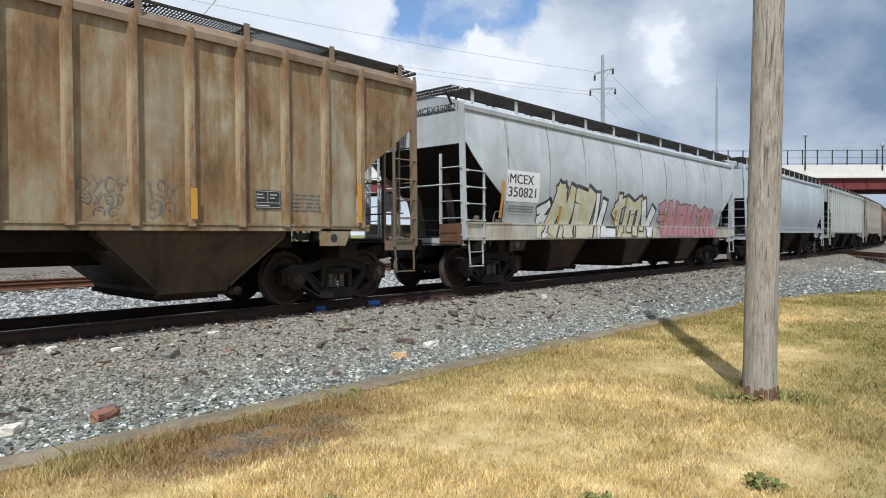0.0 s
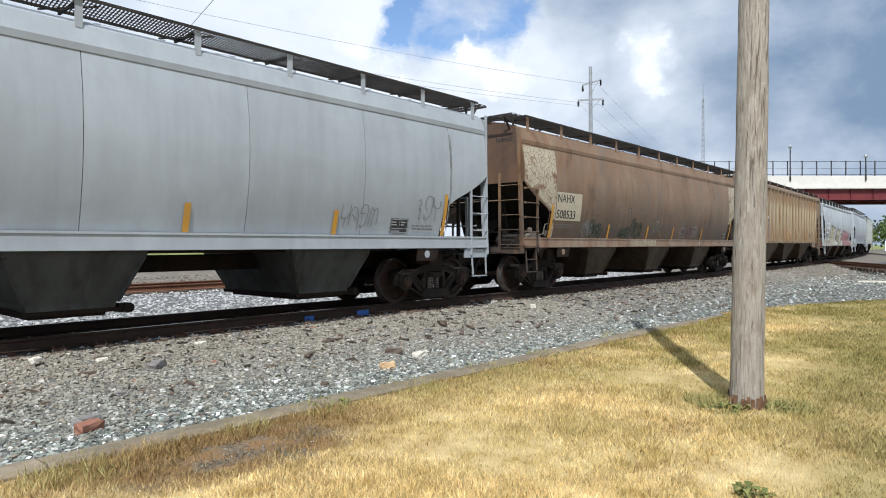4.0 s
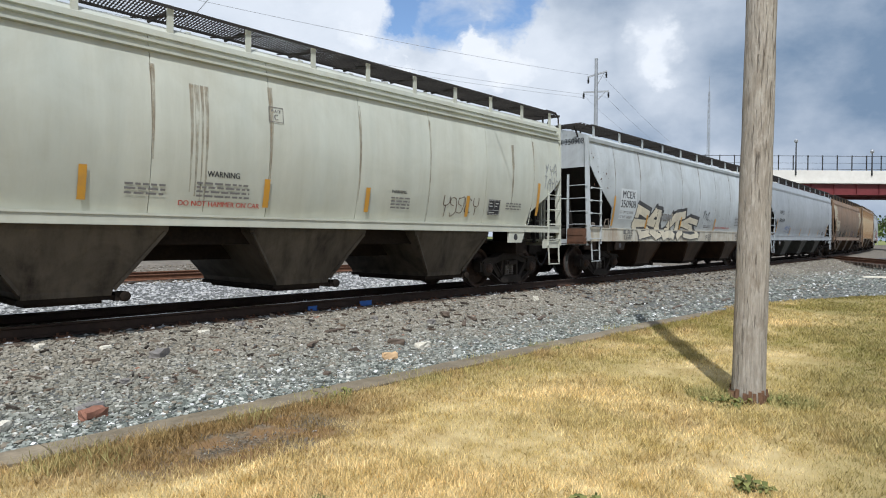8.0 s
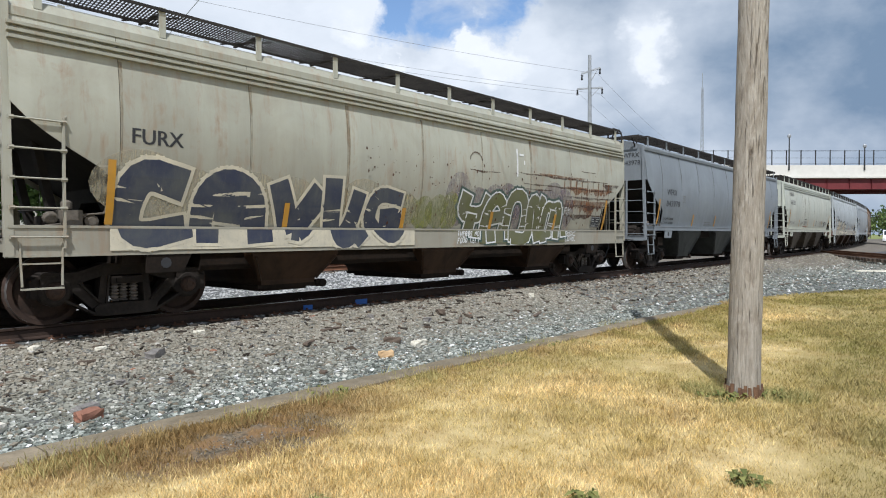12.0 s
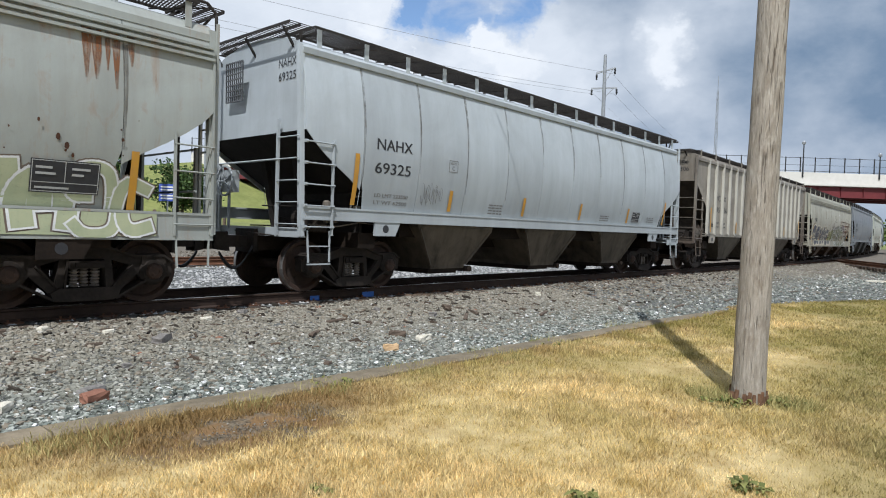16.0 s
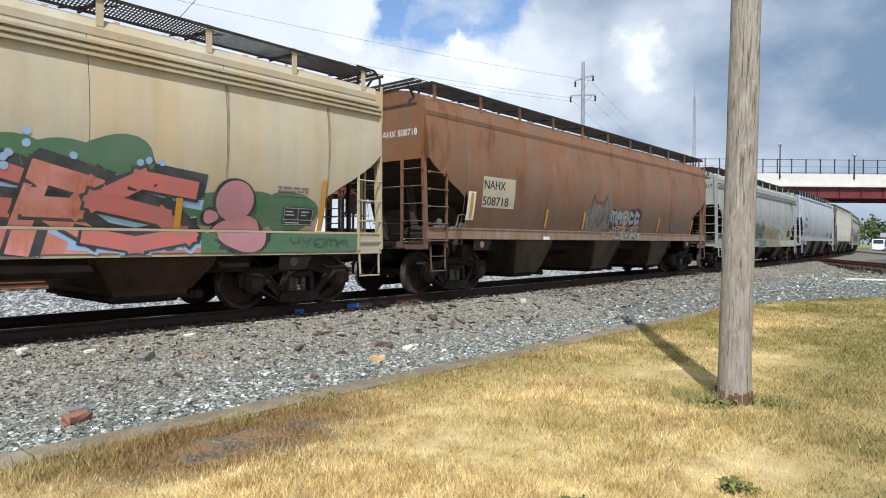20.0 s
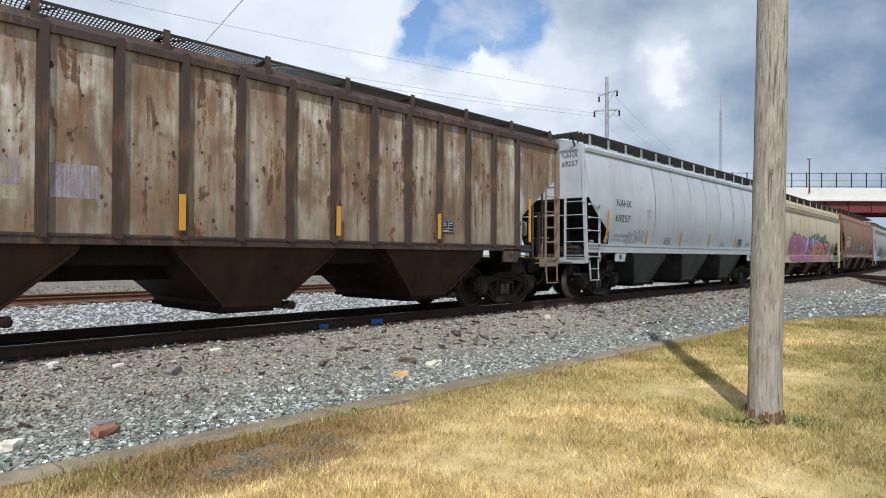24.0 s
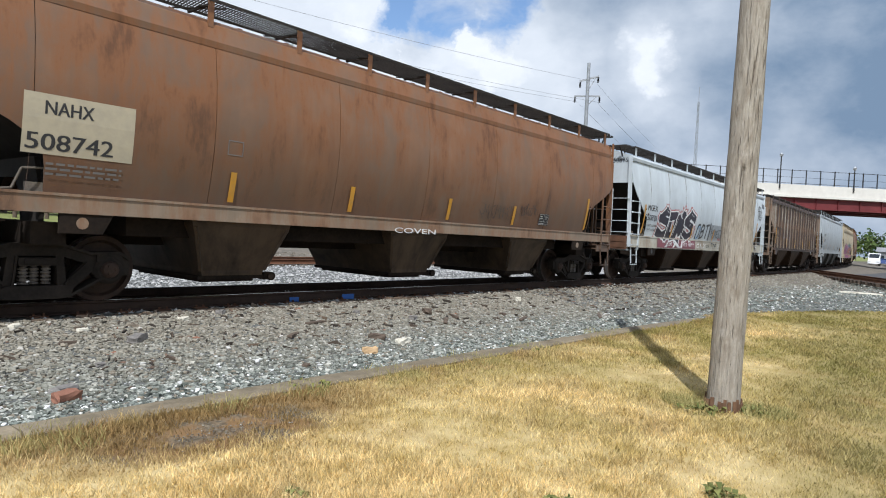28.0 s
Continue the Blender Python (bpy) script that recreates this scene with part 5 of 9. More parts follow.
def plate_mesh():
    bm = bmesh.new()
    box(bm, -0.1, 0.1, -0.17, 0.17, -0.18, -0.162)
    for x in (-0.06, 0.06):
        for y in (-0.1, 0.1):
            box(bm, x - 0.012, x + 0.012, y - 0.012, y + 0.012, -0.165, -0.13)
    me = bpy.data.meshes.new("tie_plate")
    bm.to_mesh(me)
    bm.free()
    me.materials.append(RUSTY)
    return me


def railway_track(label, way, p0, p1, ties0, ties1, plates):
    t = tagged(new("railway_track"), label, "railway track", "", "structure")
    span = np.arange(p0, p1 + 0.1, 4.0)
    for s in (-1, 1):
        pts = []
        for p in span:
            c, a = way(p)
            pts.append((c + Vector((-math.sin(a), math.cos(a), 0)) * (s * 0.753), a))
        rail("rail", pts, t, [RAILSTEEL, RAILTOP] if plates else [RUSTRAIL, RUSTRAIL])
    pm = plate_mesh()
    p = ties0
    while p < ties1:
        c, a = way(p)
        ob = part("tie", random.choice(tie_mesh()), None, t)
        ob.location, ob.rotation_euler = c + Vector((0, random.uniform(-0.05, 0.05), 0)), (0, 0, a + random.uniform(-0.03, 0.03))
        if plates:
            ob = part("tie_plate", pm, None, t)
            ob.location = c + Vector((0, -0.753, 0))
        p += 0.56 + random.uniform(-0.04, 0.04)
    return t


railway_track("rusty steel rails on weathered timber ties in grey ballast", along, -60, 420, -6, 62, True)


def second_way(p):
    c, a = along(p)
    return c + Vector((-math.sin(a), math.cos(a), 0)) * 9.45 + Vector((0, 0, 0.03)), a


railway_track("second track with rust-red rails behind the train", second_way, -60, 420, 0, 50, False)
scatter("dust_gravel", np.concatenate((stone_field(9000, 2, 52, 20.9, 24.5, 0.03, 0.07, 17, 1.2), stone_field(3500, 2, 45, 18.2, 19.0, 0.03, 0.06, 18, 1.2))), BROWNSTONE, "brown dusty gravel beside the second track", "gravel", seed=19)


# ---- the train ----
LONG = Body(16.8, 3.97, (1.10, 1.47), (3.15, 1.35, 2.05), pitch=1.725, bracket=1.58, inner=6.9)
ACF = Body(16.75, 3.99, (1.14, 1.37), (2.72, 1.35, 2.02), fascia="deep", pitch=2.4, bracket=1.58)
ACF_HIGH = Body(16.75, 4.08, (1.21, 1.44), (2.85, 1.35, 2.1), fascia="deep", pitch=2.4, bracket=1.58)
SLIM = Body(16.75, 4.02, (1.32, 1.46), (2.95, 1.4, 1.95), pitch=1.77, bracket=1.58)
SHORT = Body(15.5, 4.12, (1.29, 1.50), (2.75, 1.3, 1.84), pitch=1.42, bracket=1.05)
BOXY = Body(15.5, 4.0, (1.32, 1.47), (2.7, 1.3, 1.8), fascia="double", pitch=1.9, bracket=1.2)
RIDGE = Body(16.1, 3.95, (0.93, 1.30), (2.75, 1.3, 1.9), fascia="ridged", pitch=2.0, bracket=1.58)
RIB = Body(16.85, 4.15, (1.28, 1.38), (3.25, 1.4, 2.2), ribbed=True, fascia="lip", pitch=0.82, bracket=1.6)
RIBLOW = Body(16.6, 4.0, (1.30, 1.42), (3.1, 1.45, 2.1), ribbed=True, fascia="lip", pitch=0.875, bracket=1.6, inner=6.56)
RIB_CLOSE = Body(16.85, 4.15, (1.28, 1.38), (3.25, 1.4, 2.2), ribbed=True, fascia="lip", pitch=0.783, bracket=1.6, inner=7.05)

GREYDIRT = (0.215, 0.211, 0.194)
WHITE = paint("paint_white", (0.445, 0.478, 0.482), GREYDIRT, grime=0.42, streak=0.35, low=0.38, lowc=(0.225, 0.222, 0.205))
WHITE_B = paint("paint_white_rust_flecks", (0.515, 0.560, 0.580), (0.280, 0.292, 0.295), grime=0.25, streak=0.25, low=0.2, lowc=(0.235, 0.24, 0.23))
GREY = paint("paint_grey", (0.190, 0.208, 0.220), (0.128, 0.132, 0.132), grime=0.22, streak=0.25, rough=0.4)
GREY_B = paint("paint_pale_grey", (0.310, 0.335, 0.348), (0.185, 0.185, 0.176), grime=0.22, streak=0.3, rough=0.42)
PALE = paint("paint_light_grey", (0.392, 0.427, 0.440), (0.225, 0.229, 0.225), grime=0.25, streak=0.3, rough=0.42, low=0.35, lowc=(0.20, 0.205, 0.195))
CREAM = paint("paint_cream", (0.470, 0.480, 0.405), (0.290, 0.258, 0.180), grime=0.25, streak=0.3, band=(0.450, 0.470, 0.405), low=0.16, lowc=(0.33, 0.27, 0.17))
CREAM_RUST = paint("paint_cream_rusted", (0.375, 0.372, 0.300), (0.225, 0.190, 0.130), grime=0.35, streak=0.3, rust=0.03, low=0.35, lowc=(0.17, 0.125, 0.085))
CREAM_WARM = paint("paint_warm_cream", (0.470, 0.372, 0.222), (0.330, 0.225, 0.110), band=(0.455, 0.410, 0.305), bandz=0.2, grime=0.3, streak=0.3, low=0.25, lowc=(0.26, 0.20, 0.12))
BEIGE = paint("paint_grey_beige", (0.320, 0.340, 0.313), (0.190, 0.172, 0.140), grime=0.3, streak=0.35, rust=0.03, low=0.15, lowc=(0.15, 0.14, 0.115))
TAN = paint("paint_tan_ribbed", (0.355, 0.322, 0.225), (0.150, 0.100, 0.048), grime=0.55, streak=0.6, rust=0.15, crisp=0.16, bandz=0.45, band=(0.285, 0.240, 0.150), rustc=((0.075, 0.040, 0.016), (0.19, 0.105, 0.04)), clouds=(0.190, 0.108, 0.040))
TANRIB = paint("paint_tan_rib", (0.345, 0.290, 0.185), (0.180, 0.110, 0.052), grime=0.5, streak=0.9, rust=0.25, clouds=(0.170, 0.088, 0.034))
STONE = paint("paint_stone_ribbed", (0.330, 0.302, 0.245), (0.120, 0.100, 0.077), grime=0.7, streak=0.5, band=(0.245, 0.216, 0.170))
STONERIB = paint("paint_stone_rib", (0.410, 0.390, 0.328), (0.190, 0.168, 0.138), grime=0.4, streak=0.5)
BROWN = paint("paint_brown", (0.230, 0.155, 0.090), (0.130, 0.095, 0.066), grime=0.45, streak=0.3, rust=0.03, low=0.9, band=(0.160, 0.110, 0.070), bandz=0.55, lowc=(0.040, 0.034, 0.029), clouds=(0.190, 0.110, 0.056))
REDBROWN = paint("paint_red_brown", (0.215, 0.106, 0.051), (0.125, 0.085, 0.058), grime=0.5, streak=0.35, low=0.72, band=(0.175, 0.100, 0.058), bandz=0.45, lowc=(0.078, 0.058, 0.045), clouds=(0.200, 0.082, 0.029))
OLDBROWN = paint("paint_brown_peeled", (0.590, 0.570, 0.490), (0.070, 0.042, 0.026), grime=0.5, streak=1.5, rust=0.30, crisp=0.02, bandz=0.5, band=(0.430, 0.385, 0.285), low=0.7, lowc=(0.14, 0.11, 0.07), rustc=((0.040, 0.020, 0.012), (0.12, 0.052, 0.022)), clouds=(0.165, 0.100, 0.055))
OLDRIB = paint("paint_brown_rib", (0.040, 0.023, 0.016), (0.030, 0.020, 0.014), grime=0.4, streak=0.5, rust=0.1)
# hopper bays: shade below the bodies is painted in as near-black blotches and streaks
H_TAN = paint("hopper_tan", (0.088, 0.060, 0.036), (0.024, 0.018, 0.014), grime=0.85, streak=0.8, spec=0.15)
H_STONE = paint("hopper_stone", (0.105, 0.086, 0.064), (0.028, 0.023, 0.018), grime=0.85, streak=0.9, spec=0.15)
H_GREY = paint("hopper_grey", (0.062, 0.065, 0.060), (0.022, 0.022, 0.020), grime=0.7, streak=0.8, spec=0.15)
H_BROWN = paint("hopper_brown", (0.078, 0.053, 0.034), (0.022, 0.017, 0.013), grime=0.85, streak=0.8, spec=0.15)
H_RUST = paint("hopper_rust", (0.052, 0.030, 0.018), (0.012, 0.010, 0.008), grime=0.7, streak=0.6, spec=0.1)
BROWNSILL = paint("paint_brown_sill", (0.240, 0.180, 0.125), (0.120, 0.085, 0.058), grime=0.5, streak=0.5, clouds=(0.200, 0.110, 0.060))
SILL = paint("paint_dirty_sill", (0.420, 0.405, 0.335), (0.215, 0.160, 0.098), grime=0.7, streak=0.7, rust=0.1)

STONETRIM = paint("paint_stone_trim", (0.230, 0.205, 0.165), (0.075, 0.056, 0.041), grime=0.7, streak=0.6, low=0.75, lowc=(0.065, 0.045, 0.033))
OLDTRIM = paint("paint_brown_trim", (0.250, 0.205, 0.160), (0.085, 0.055, 0.037), grime=0.7, streak=0.6, rust=0.35, low=0.3)
TANTRIM = paint("paint_tan_trim", (0.215, 0.165, 0.110), (0.085, 0.055, 0.034), grime=0.7, streak=0.6, rust=0.25, low=0.4)
BROWNTRIM = paint("paint_rusty_trim", (0.150, 0.085, 0.050), (0.055, 0.040, 0.030), grime=0.6, streak=0.6, low=0.4)

# kind of body, middle along the track at the start, paint, words
CARS = []


def roll(body, u, coat, label, **kw):
    car = hopper_car(body, u, coat, label, **kw)
    CARS.append((car, u, body))
    return car


far = [(SHORT, 90.9 + 18, CREAM, "cream covered hopper car at the head of the train"), (LONG, 90.9, BROWN, "brown covered hopper car"), (RIB, 72.6, STONE, "stone-coloured ribbed covered hopper car"),
       (RIB, 54.4, BEIGE, "dusty beige ribbed covered hopper car"), (SHORT, 36.6, PALE, "pale grey curve-sided covered hopper car")]
for body, u, coat, label in far:
    roll(body, u, coat, label)
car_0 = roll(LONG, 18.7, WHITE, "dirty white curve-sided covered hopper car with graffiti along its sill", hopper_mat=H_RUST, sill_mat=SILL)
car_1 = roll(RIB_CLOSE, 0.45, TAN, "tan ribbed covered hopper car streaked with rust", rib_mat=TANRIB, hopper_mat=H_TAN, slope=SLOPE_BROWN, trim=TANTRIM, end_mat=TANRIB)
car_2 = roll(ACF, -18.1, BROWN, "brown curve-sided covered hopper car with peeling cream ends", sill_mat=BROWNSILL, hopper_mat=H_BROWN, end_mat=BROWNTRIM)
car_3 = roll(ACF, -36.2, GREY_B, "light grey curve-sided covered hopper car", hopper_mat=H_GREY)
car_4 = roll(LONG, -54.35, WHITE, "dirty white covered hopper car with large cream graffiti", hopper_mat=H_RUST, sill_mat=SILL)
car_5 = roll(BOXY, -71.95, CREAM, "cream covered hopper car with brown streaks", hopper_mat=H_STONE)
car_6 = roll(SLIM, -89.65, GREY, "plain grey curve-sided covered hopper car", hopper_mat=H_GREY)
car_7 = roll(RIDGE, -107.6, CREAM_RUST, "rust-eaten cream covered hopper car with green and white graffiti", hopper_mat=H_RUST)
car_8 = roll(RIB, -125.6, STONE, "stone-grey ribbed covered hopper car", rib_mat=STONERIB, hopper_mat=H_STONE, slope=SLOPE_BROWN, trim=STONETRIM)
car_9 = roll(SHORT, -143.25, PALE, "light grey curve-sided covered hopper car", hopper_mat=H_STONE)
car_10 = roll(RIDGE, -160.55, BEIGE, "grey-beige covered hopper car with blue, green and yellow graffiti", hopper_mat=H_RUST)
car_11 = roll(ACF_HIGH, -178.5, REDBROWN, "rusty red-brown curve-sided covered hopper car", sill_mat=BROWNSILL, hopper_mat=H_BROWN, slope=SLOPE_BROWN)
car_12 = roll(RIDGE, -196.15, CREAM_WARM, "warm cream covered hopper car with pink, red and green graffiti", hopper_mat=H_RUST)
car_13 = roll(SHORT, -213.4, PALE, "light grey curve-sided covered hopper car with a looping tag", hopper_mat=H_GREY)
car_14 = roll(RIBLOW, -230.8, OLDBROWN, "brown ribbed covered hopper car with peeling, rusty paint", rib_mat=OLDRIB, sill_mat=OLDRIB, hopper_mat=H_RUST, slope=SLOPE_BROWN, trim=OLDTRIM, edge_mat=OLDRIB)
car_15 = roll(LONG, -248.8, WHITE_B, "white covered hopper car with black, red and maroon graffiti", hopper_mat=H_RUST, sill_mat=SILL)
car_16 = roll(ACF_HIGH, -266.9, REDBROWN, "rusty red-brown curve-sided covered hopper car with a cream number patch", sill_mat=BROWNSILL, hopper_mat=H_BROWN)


# ---- lettering, reflectors and graffiti on the near side of the cars ----
def surface(b, z, below):
    """How far out the surface is at height z; below: on the sill rather than on the side sheet."""
    return 1.592 if below else b.side(z)


def lay(car, b, name, polys, mat, lift=0.004, label="", out=0.0, step=0.0003, lifts=None):
    """Flat shapes in the side's x-z plane, bent on to the car's side and over its sill."""
    st = b.sill[1] + 0.006
    deep = b.sill[1] - b.sill[0] > 0.2
    bm = bmesh.new()
    for below in ((False, True) if deep else (False,)):
        part_bm = bmesh.new()
        for k, poly in enumerate(polys):
            vs = [part_bm.verts.new((x, lifts[k] if lifts else k * step, z)) for x, z in poly]
            try:
                part_bm.faces.new(vs)
            except ValueError:
                pass
        geom = part_bm.verts[:] + part_bm.edges[:] + part_bm.faces[:]
        if deep:
            bmesh.ops.bisect_plane(part_bm, geom=geom, plane_co=(0, 0, st if not below else b.sill[1] - 0.035), plane_no=(0, 0, 1), clear_inner=not below, clear_outer=below)
        if not below:
            for i in range(1, 12):
                geom = part_bm.verts[:] + part_bm.edges[:] + part_bm.faces[:]
                bmesh.ops.bisect_plane(part_bm, geom=geom, plane_co=(0, 0, st + 0.22 * i), plane_no=(0, 0, 1))
        bmesh.ops.triangulate(part_bm, faces=part_bm.faces[:])
        for v in part_bm.verts:
            v.co.y = -(surface(b, v.co.z, below) + lift + v.co.y + out)
        me = bpy.data.meshes.new("piece")
        part_bm.to_mesh(me)
        part_bm.free()
        bm.from_mesh(me)
        bpy.data.meshes.remove(me)
    if not bm.faces:
        bm.free()
        return None
    me = bpy.data.meshes.new(name)
    bm.normal_update()
    for f in bm.faces:
        if f.normal.y > 0:
            f.normal_flip()
    bm.to_mesh(me)
    bm.free()
    me.materials.append(mat)
    ob = part(name, me, None, car, label)
    if len(polys) > 1:
        tagged(ob, kind="stuff")
    return ob


def glyphs(text, x, z, w, h, shear=0.0, fat=0.0, warp=0.0):
    """The outlines of a text as polygons, fitted into a width and a height."""
    cu = bpy.data.curves.new("glyphs", "FONT")
    cu.body, cu.shear, cu.offset = text, shear, fat
    cu.resolution_u = 3
    ob = bpy.data.objects.new("glyphs", cu)
    me = bpy.data.meshes.new_from_object(ob)
    co = [v.co.copy() for v in me.vertices]
    x0, x1 = min(c.x for c in co), max(c.x for c in co)
    y0, y1 = min(c.y for c in co), max(c.y for c in co)
    sz = h / (y1 - y0)
    sx = w / (x1 - x0) if w else sz
    polys = [[(x + (co[i].x - x0) * sx, z + (co[i].y - y0) * sz) for i in p.vertices] for p in me.polygons]
    if warp:
        polys = [[(p + warp * math.sin(5 * q + 1.3 * p), q + warp * math.sin(2.6 * p) * 0.8) for p, q in poly] for poly in polys]
    bpy.data.objects.remove(ob)
    bpy.data.curves.remove(cu)
    bpy.data.meshes.remove(me)
    return polys


def write(car, b, text, x, z, w, h, mat=None, name="lettering", lift=0.0035, **kw):
    return lay_flat(car, b, name, glyphs(text, x, z, w, h, **kw), mat or INK, lift, 0.0 if "fat" in kw else 0.055 * h)


def lay_flat(car, b, name, polys, mat, lift, bold=0.0):
    bm = bmesh.new()
    below = b.sill[1] - b.sill[0] > 0.2
    for dx, up in (((0.0, 0.0), (bold, 0.0004)) if bold else ((0.0, 0.0),)):
        for poly in polys:
            zc = sum(p[1] for p in poly) / len(poly)
            on_sill = below and zc < b.sill[1]
            bm.faces.new([bm.verts.new((x + dx, -(surface(b, z, on_sill) + lift + up), z)) for x, z in poly])
    bm.normal_update()
    for f in bm.faces:
        if f.normal.y > 0:
            f.normal_flip()
    me = bpy.data.meshes.new(name)
    bm.to_mesh(me)
    bm.free()
    me.materials.append(mat)
    ob = part(name, me, None, car)
    if len(polys) > 4:
        tagged(ob, kind="stuff")
    return ob


def rect(x0, x1, z0, z1):
    return [(x0, z0), (x1, z0), (x1, z1), (x0, z1)]


def ring_rect(x0, x1, z0, z1, w):
    return [rect(x0, x1, z1 - w, z1), rect(x0, x1, z0, z0 + w), rect(x0, x0 + w, z0 + w, z1 - w), rect(x1 - w, x1, z0 + w, z1 - w)]


def patch(car, b, x0, x1, z0, z1, mat, name="number_patch", lift=0.002):
    return lay(car, b, name, [rect(x0, x1, z0, z1)], mat, lift)


def reflectors(car, b, places):
    out = 0.08 if b.ribbed else 0.0
    for x, z0, z1 in places:
        lay(car, b, "reflector_strip", [rect(x - 0.05, x + 0.05, z0, z1)], ORANGE, 0.019, out=out)


def data_box(car, b, x, z, w=0.46, h=0.28, ground=None):
    """The black stencil panel with its white frame and rows."""
    p = lay(car, b, "stencil_panel", [rect(x, x + w, z, z + h)], ground or INK, 0.018)
    polys = ring_rect(x + 0.012, x + w - 0.012, z + 0.012, z + h - 0.012, 0.009)
    polys += [rect(x + 0.012, x + w - 0.012, z + 0.30 * h, z + 0.30 * h + 0.009), rect(x + 0.48 * w, x + 0.48 * w + 0.009, z + 0.3 * h, z + h - 0.015)]
    polys += [rect(x + 0.07 * w, x + (0.30 + 0.05 * i) * w, z + (0.72 - 0.18 * i) * h, z + (0.79 - 0.18 * i) * h) for i in range(2)]
    polys += [rect(x + 0.58 * w, x + (0.85 - 0.09 * i) * w, z + (0.72 - 0.18 * i) * h, z + (0.79 - 0.18 * i) * h) for i in range(2)]
    polys += [rect(x + 0.07 * w, x + 0.55 * w, z + 0.12 * h, z + 0.18 * h)]
    lay(car, b, "stencil_block", polys, GREYCHALK, 0.021)


def small_print(car, b, x, z, w, rows, mat=None, h=0.028, seed=0):
    """Faded small print, too small to read: rows of bars."""
    rng = random.Random(seed + int(x * 100))
    polys = []
    for r in range(rows):
        c = x
        while c < x + w:
            k = rng.uniform(0.05, 0.16)
            polys.append(rect(c, min(c + k, x + w), z - r * h * 2.2, z - r * h * 2.2 + h))
            c += k + 0.03
    lay(car, b, "small_print", polys, mat or GREYINK, 0.006)


def plate_c(car, b, x, z):
    lay(car, b, "clearance_plate_frame", ring_rect(x, x + 0.27, z, z + 0.24, 0.012), GREYINK, 0.005)
    write(car, b, "PLATE", x + 0.05, z + 0.155, 0.17, 0.045, GREYINK)
    write(car, b, "C", x + 0.1, z + 0.04, 0.07, 0.085, GREYINK)


def placard(car, b, x, z, r):
    """A diamond-shaped placard in its holder, with a dark rim and a bar across."""
    def diamond(k):
        return [(x - k, z), (x, z - k), (x + k, z), (x, z + k)]
    lay(car, b, "placard_holder", [diamond(r)], INK, 0.02)
    lay(car, b, "hazard_placard", [diamond(r * 0.86)], CHALK, 0.024)
    lay(car, b, "placard_rim", line_shape(diamond(r * 0.68) + [diamond(r * 0.68)[0]], 0.012) + [rect(x - r * 0.35, x + r * 0.35, z - 0.02, z + 0.02)], INK, 0.028)


def line_shape(pts, w):
    """A brush line through points, as four-sided strokes."""
    out = []
    for (x0, z0), (x1, z1) in zip(pts, pts[1:]):
        d = math.hypot(x1 - x0, z1 - z0) or 1e-6
        ux, uz = (x1 - x0) / d, (z1 - z0) / d
        px, pz = -uz * w / 2, ux * w / 2
        e = w * 0.25
        out.append([(x0 - ux * e + px, z0 - uz * e + pz), (x0 - ux * e - px, z0 - uz * e - pz), (x1 + ux * e - px, z1 + uz * e - pz), (x1 + ux * e + px, z1 + uz * e + pz)])
    return out


def scribble(car, b, x0, x1, z0, z1, mat, seed, w=0.022, n=16, name="graffiti_tag"):
    """A hand-sprayed tag that cannot be read: one thin looping line with sharp turns."""
    rng = random.Random(seed)
    k = max(5, n // 2)
    step = (x1 - x0) / k
    pts = []
    for i in range(k):
        cx = x0 + step * (i + 0.5)
        lo, hi = z0 + (z1 - z0) * rng.uniform(0.0, 0.25), z1 - (z1 - z0) * rng.uniform(0.0, 0.35)
        turn = rng.choice((1, -1))
        r = step * rng.uniform(0.35, 0.75)
        if rng.random() < 0.55:
            m = (lo + hi) / 2
            pts += [(cx + turn * r * math.cos(a * 0.7 + 1.2), m + (hi - lo) / 2 * math.sin(a * 0.7 + 1.2)) for a in range(8)]
        else:
            pts += [(cx - r, lo), (cx - r * 0.6, hi), (cx, lo + (hi - lo) * rng.uniform(0.2, 0.6)), (cx + r * 0.6, hi * 0.98 + lo * 0.02), (cx + r, lo)]
    lay(car, b, name, line_shape(pts, w * 0.62), mat, 0.009)


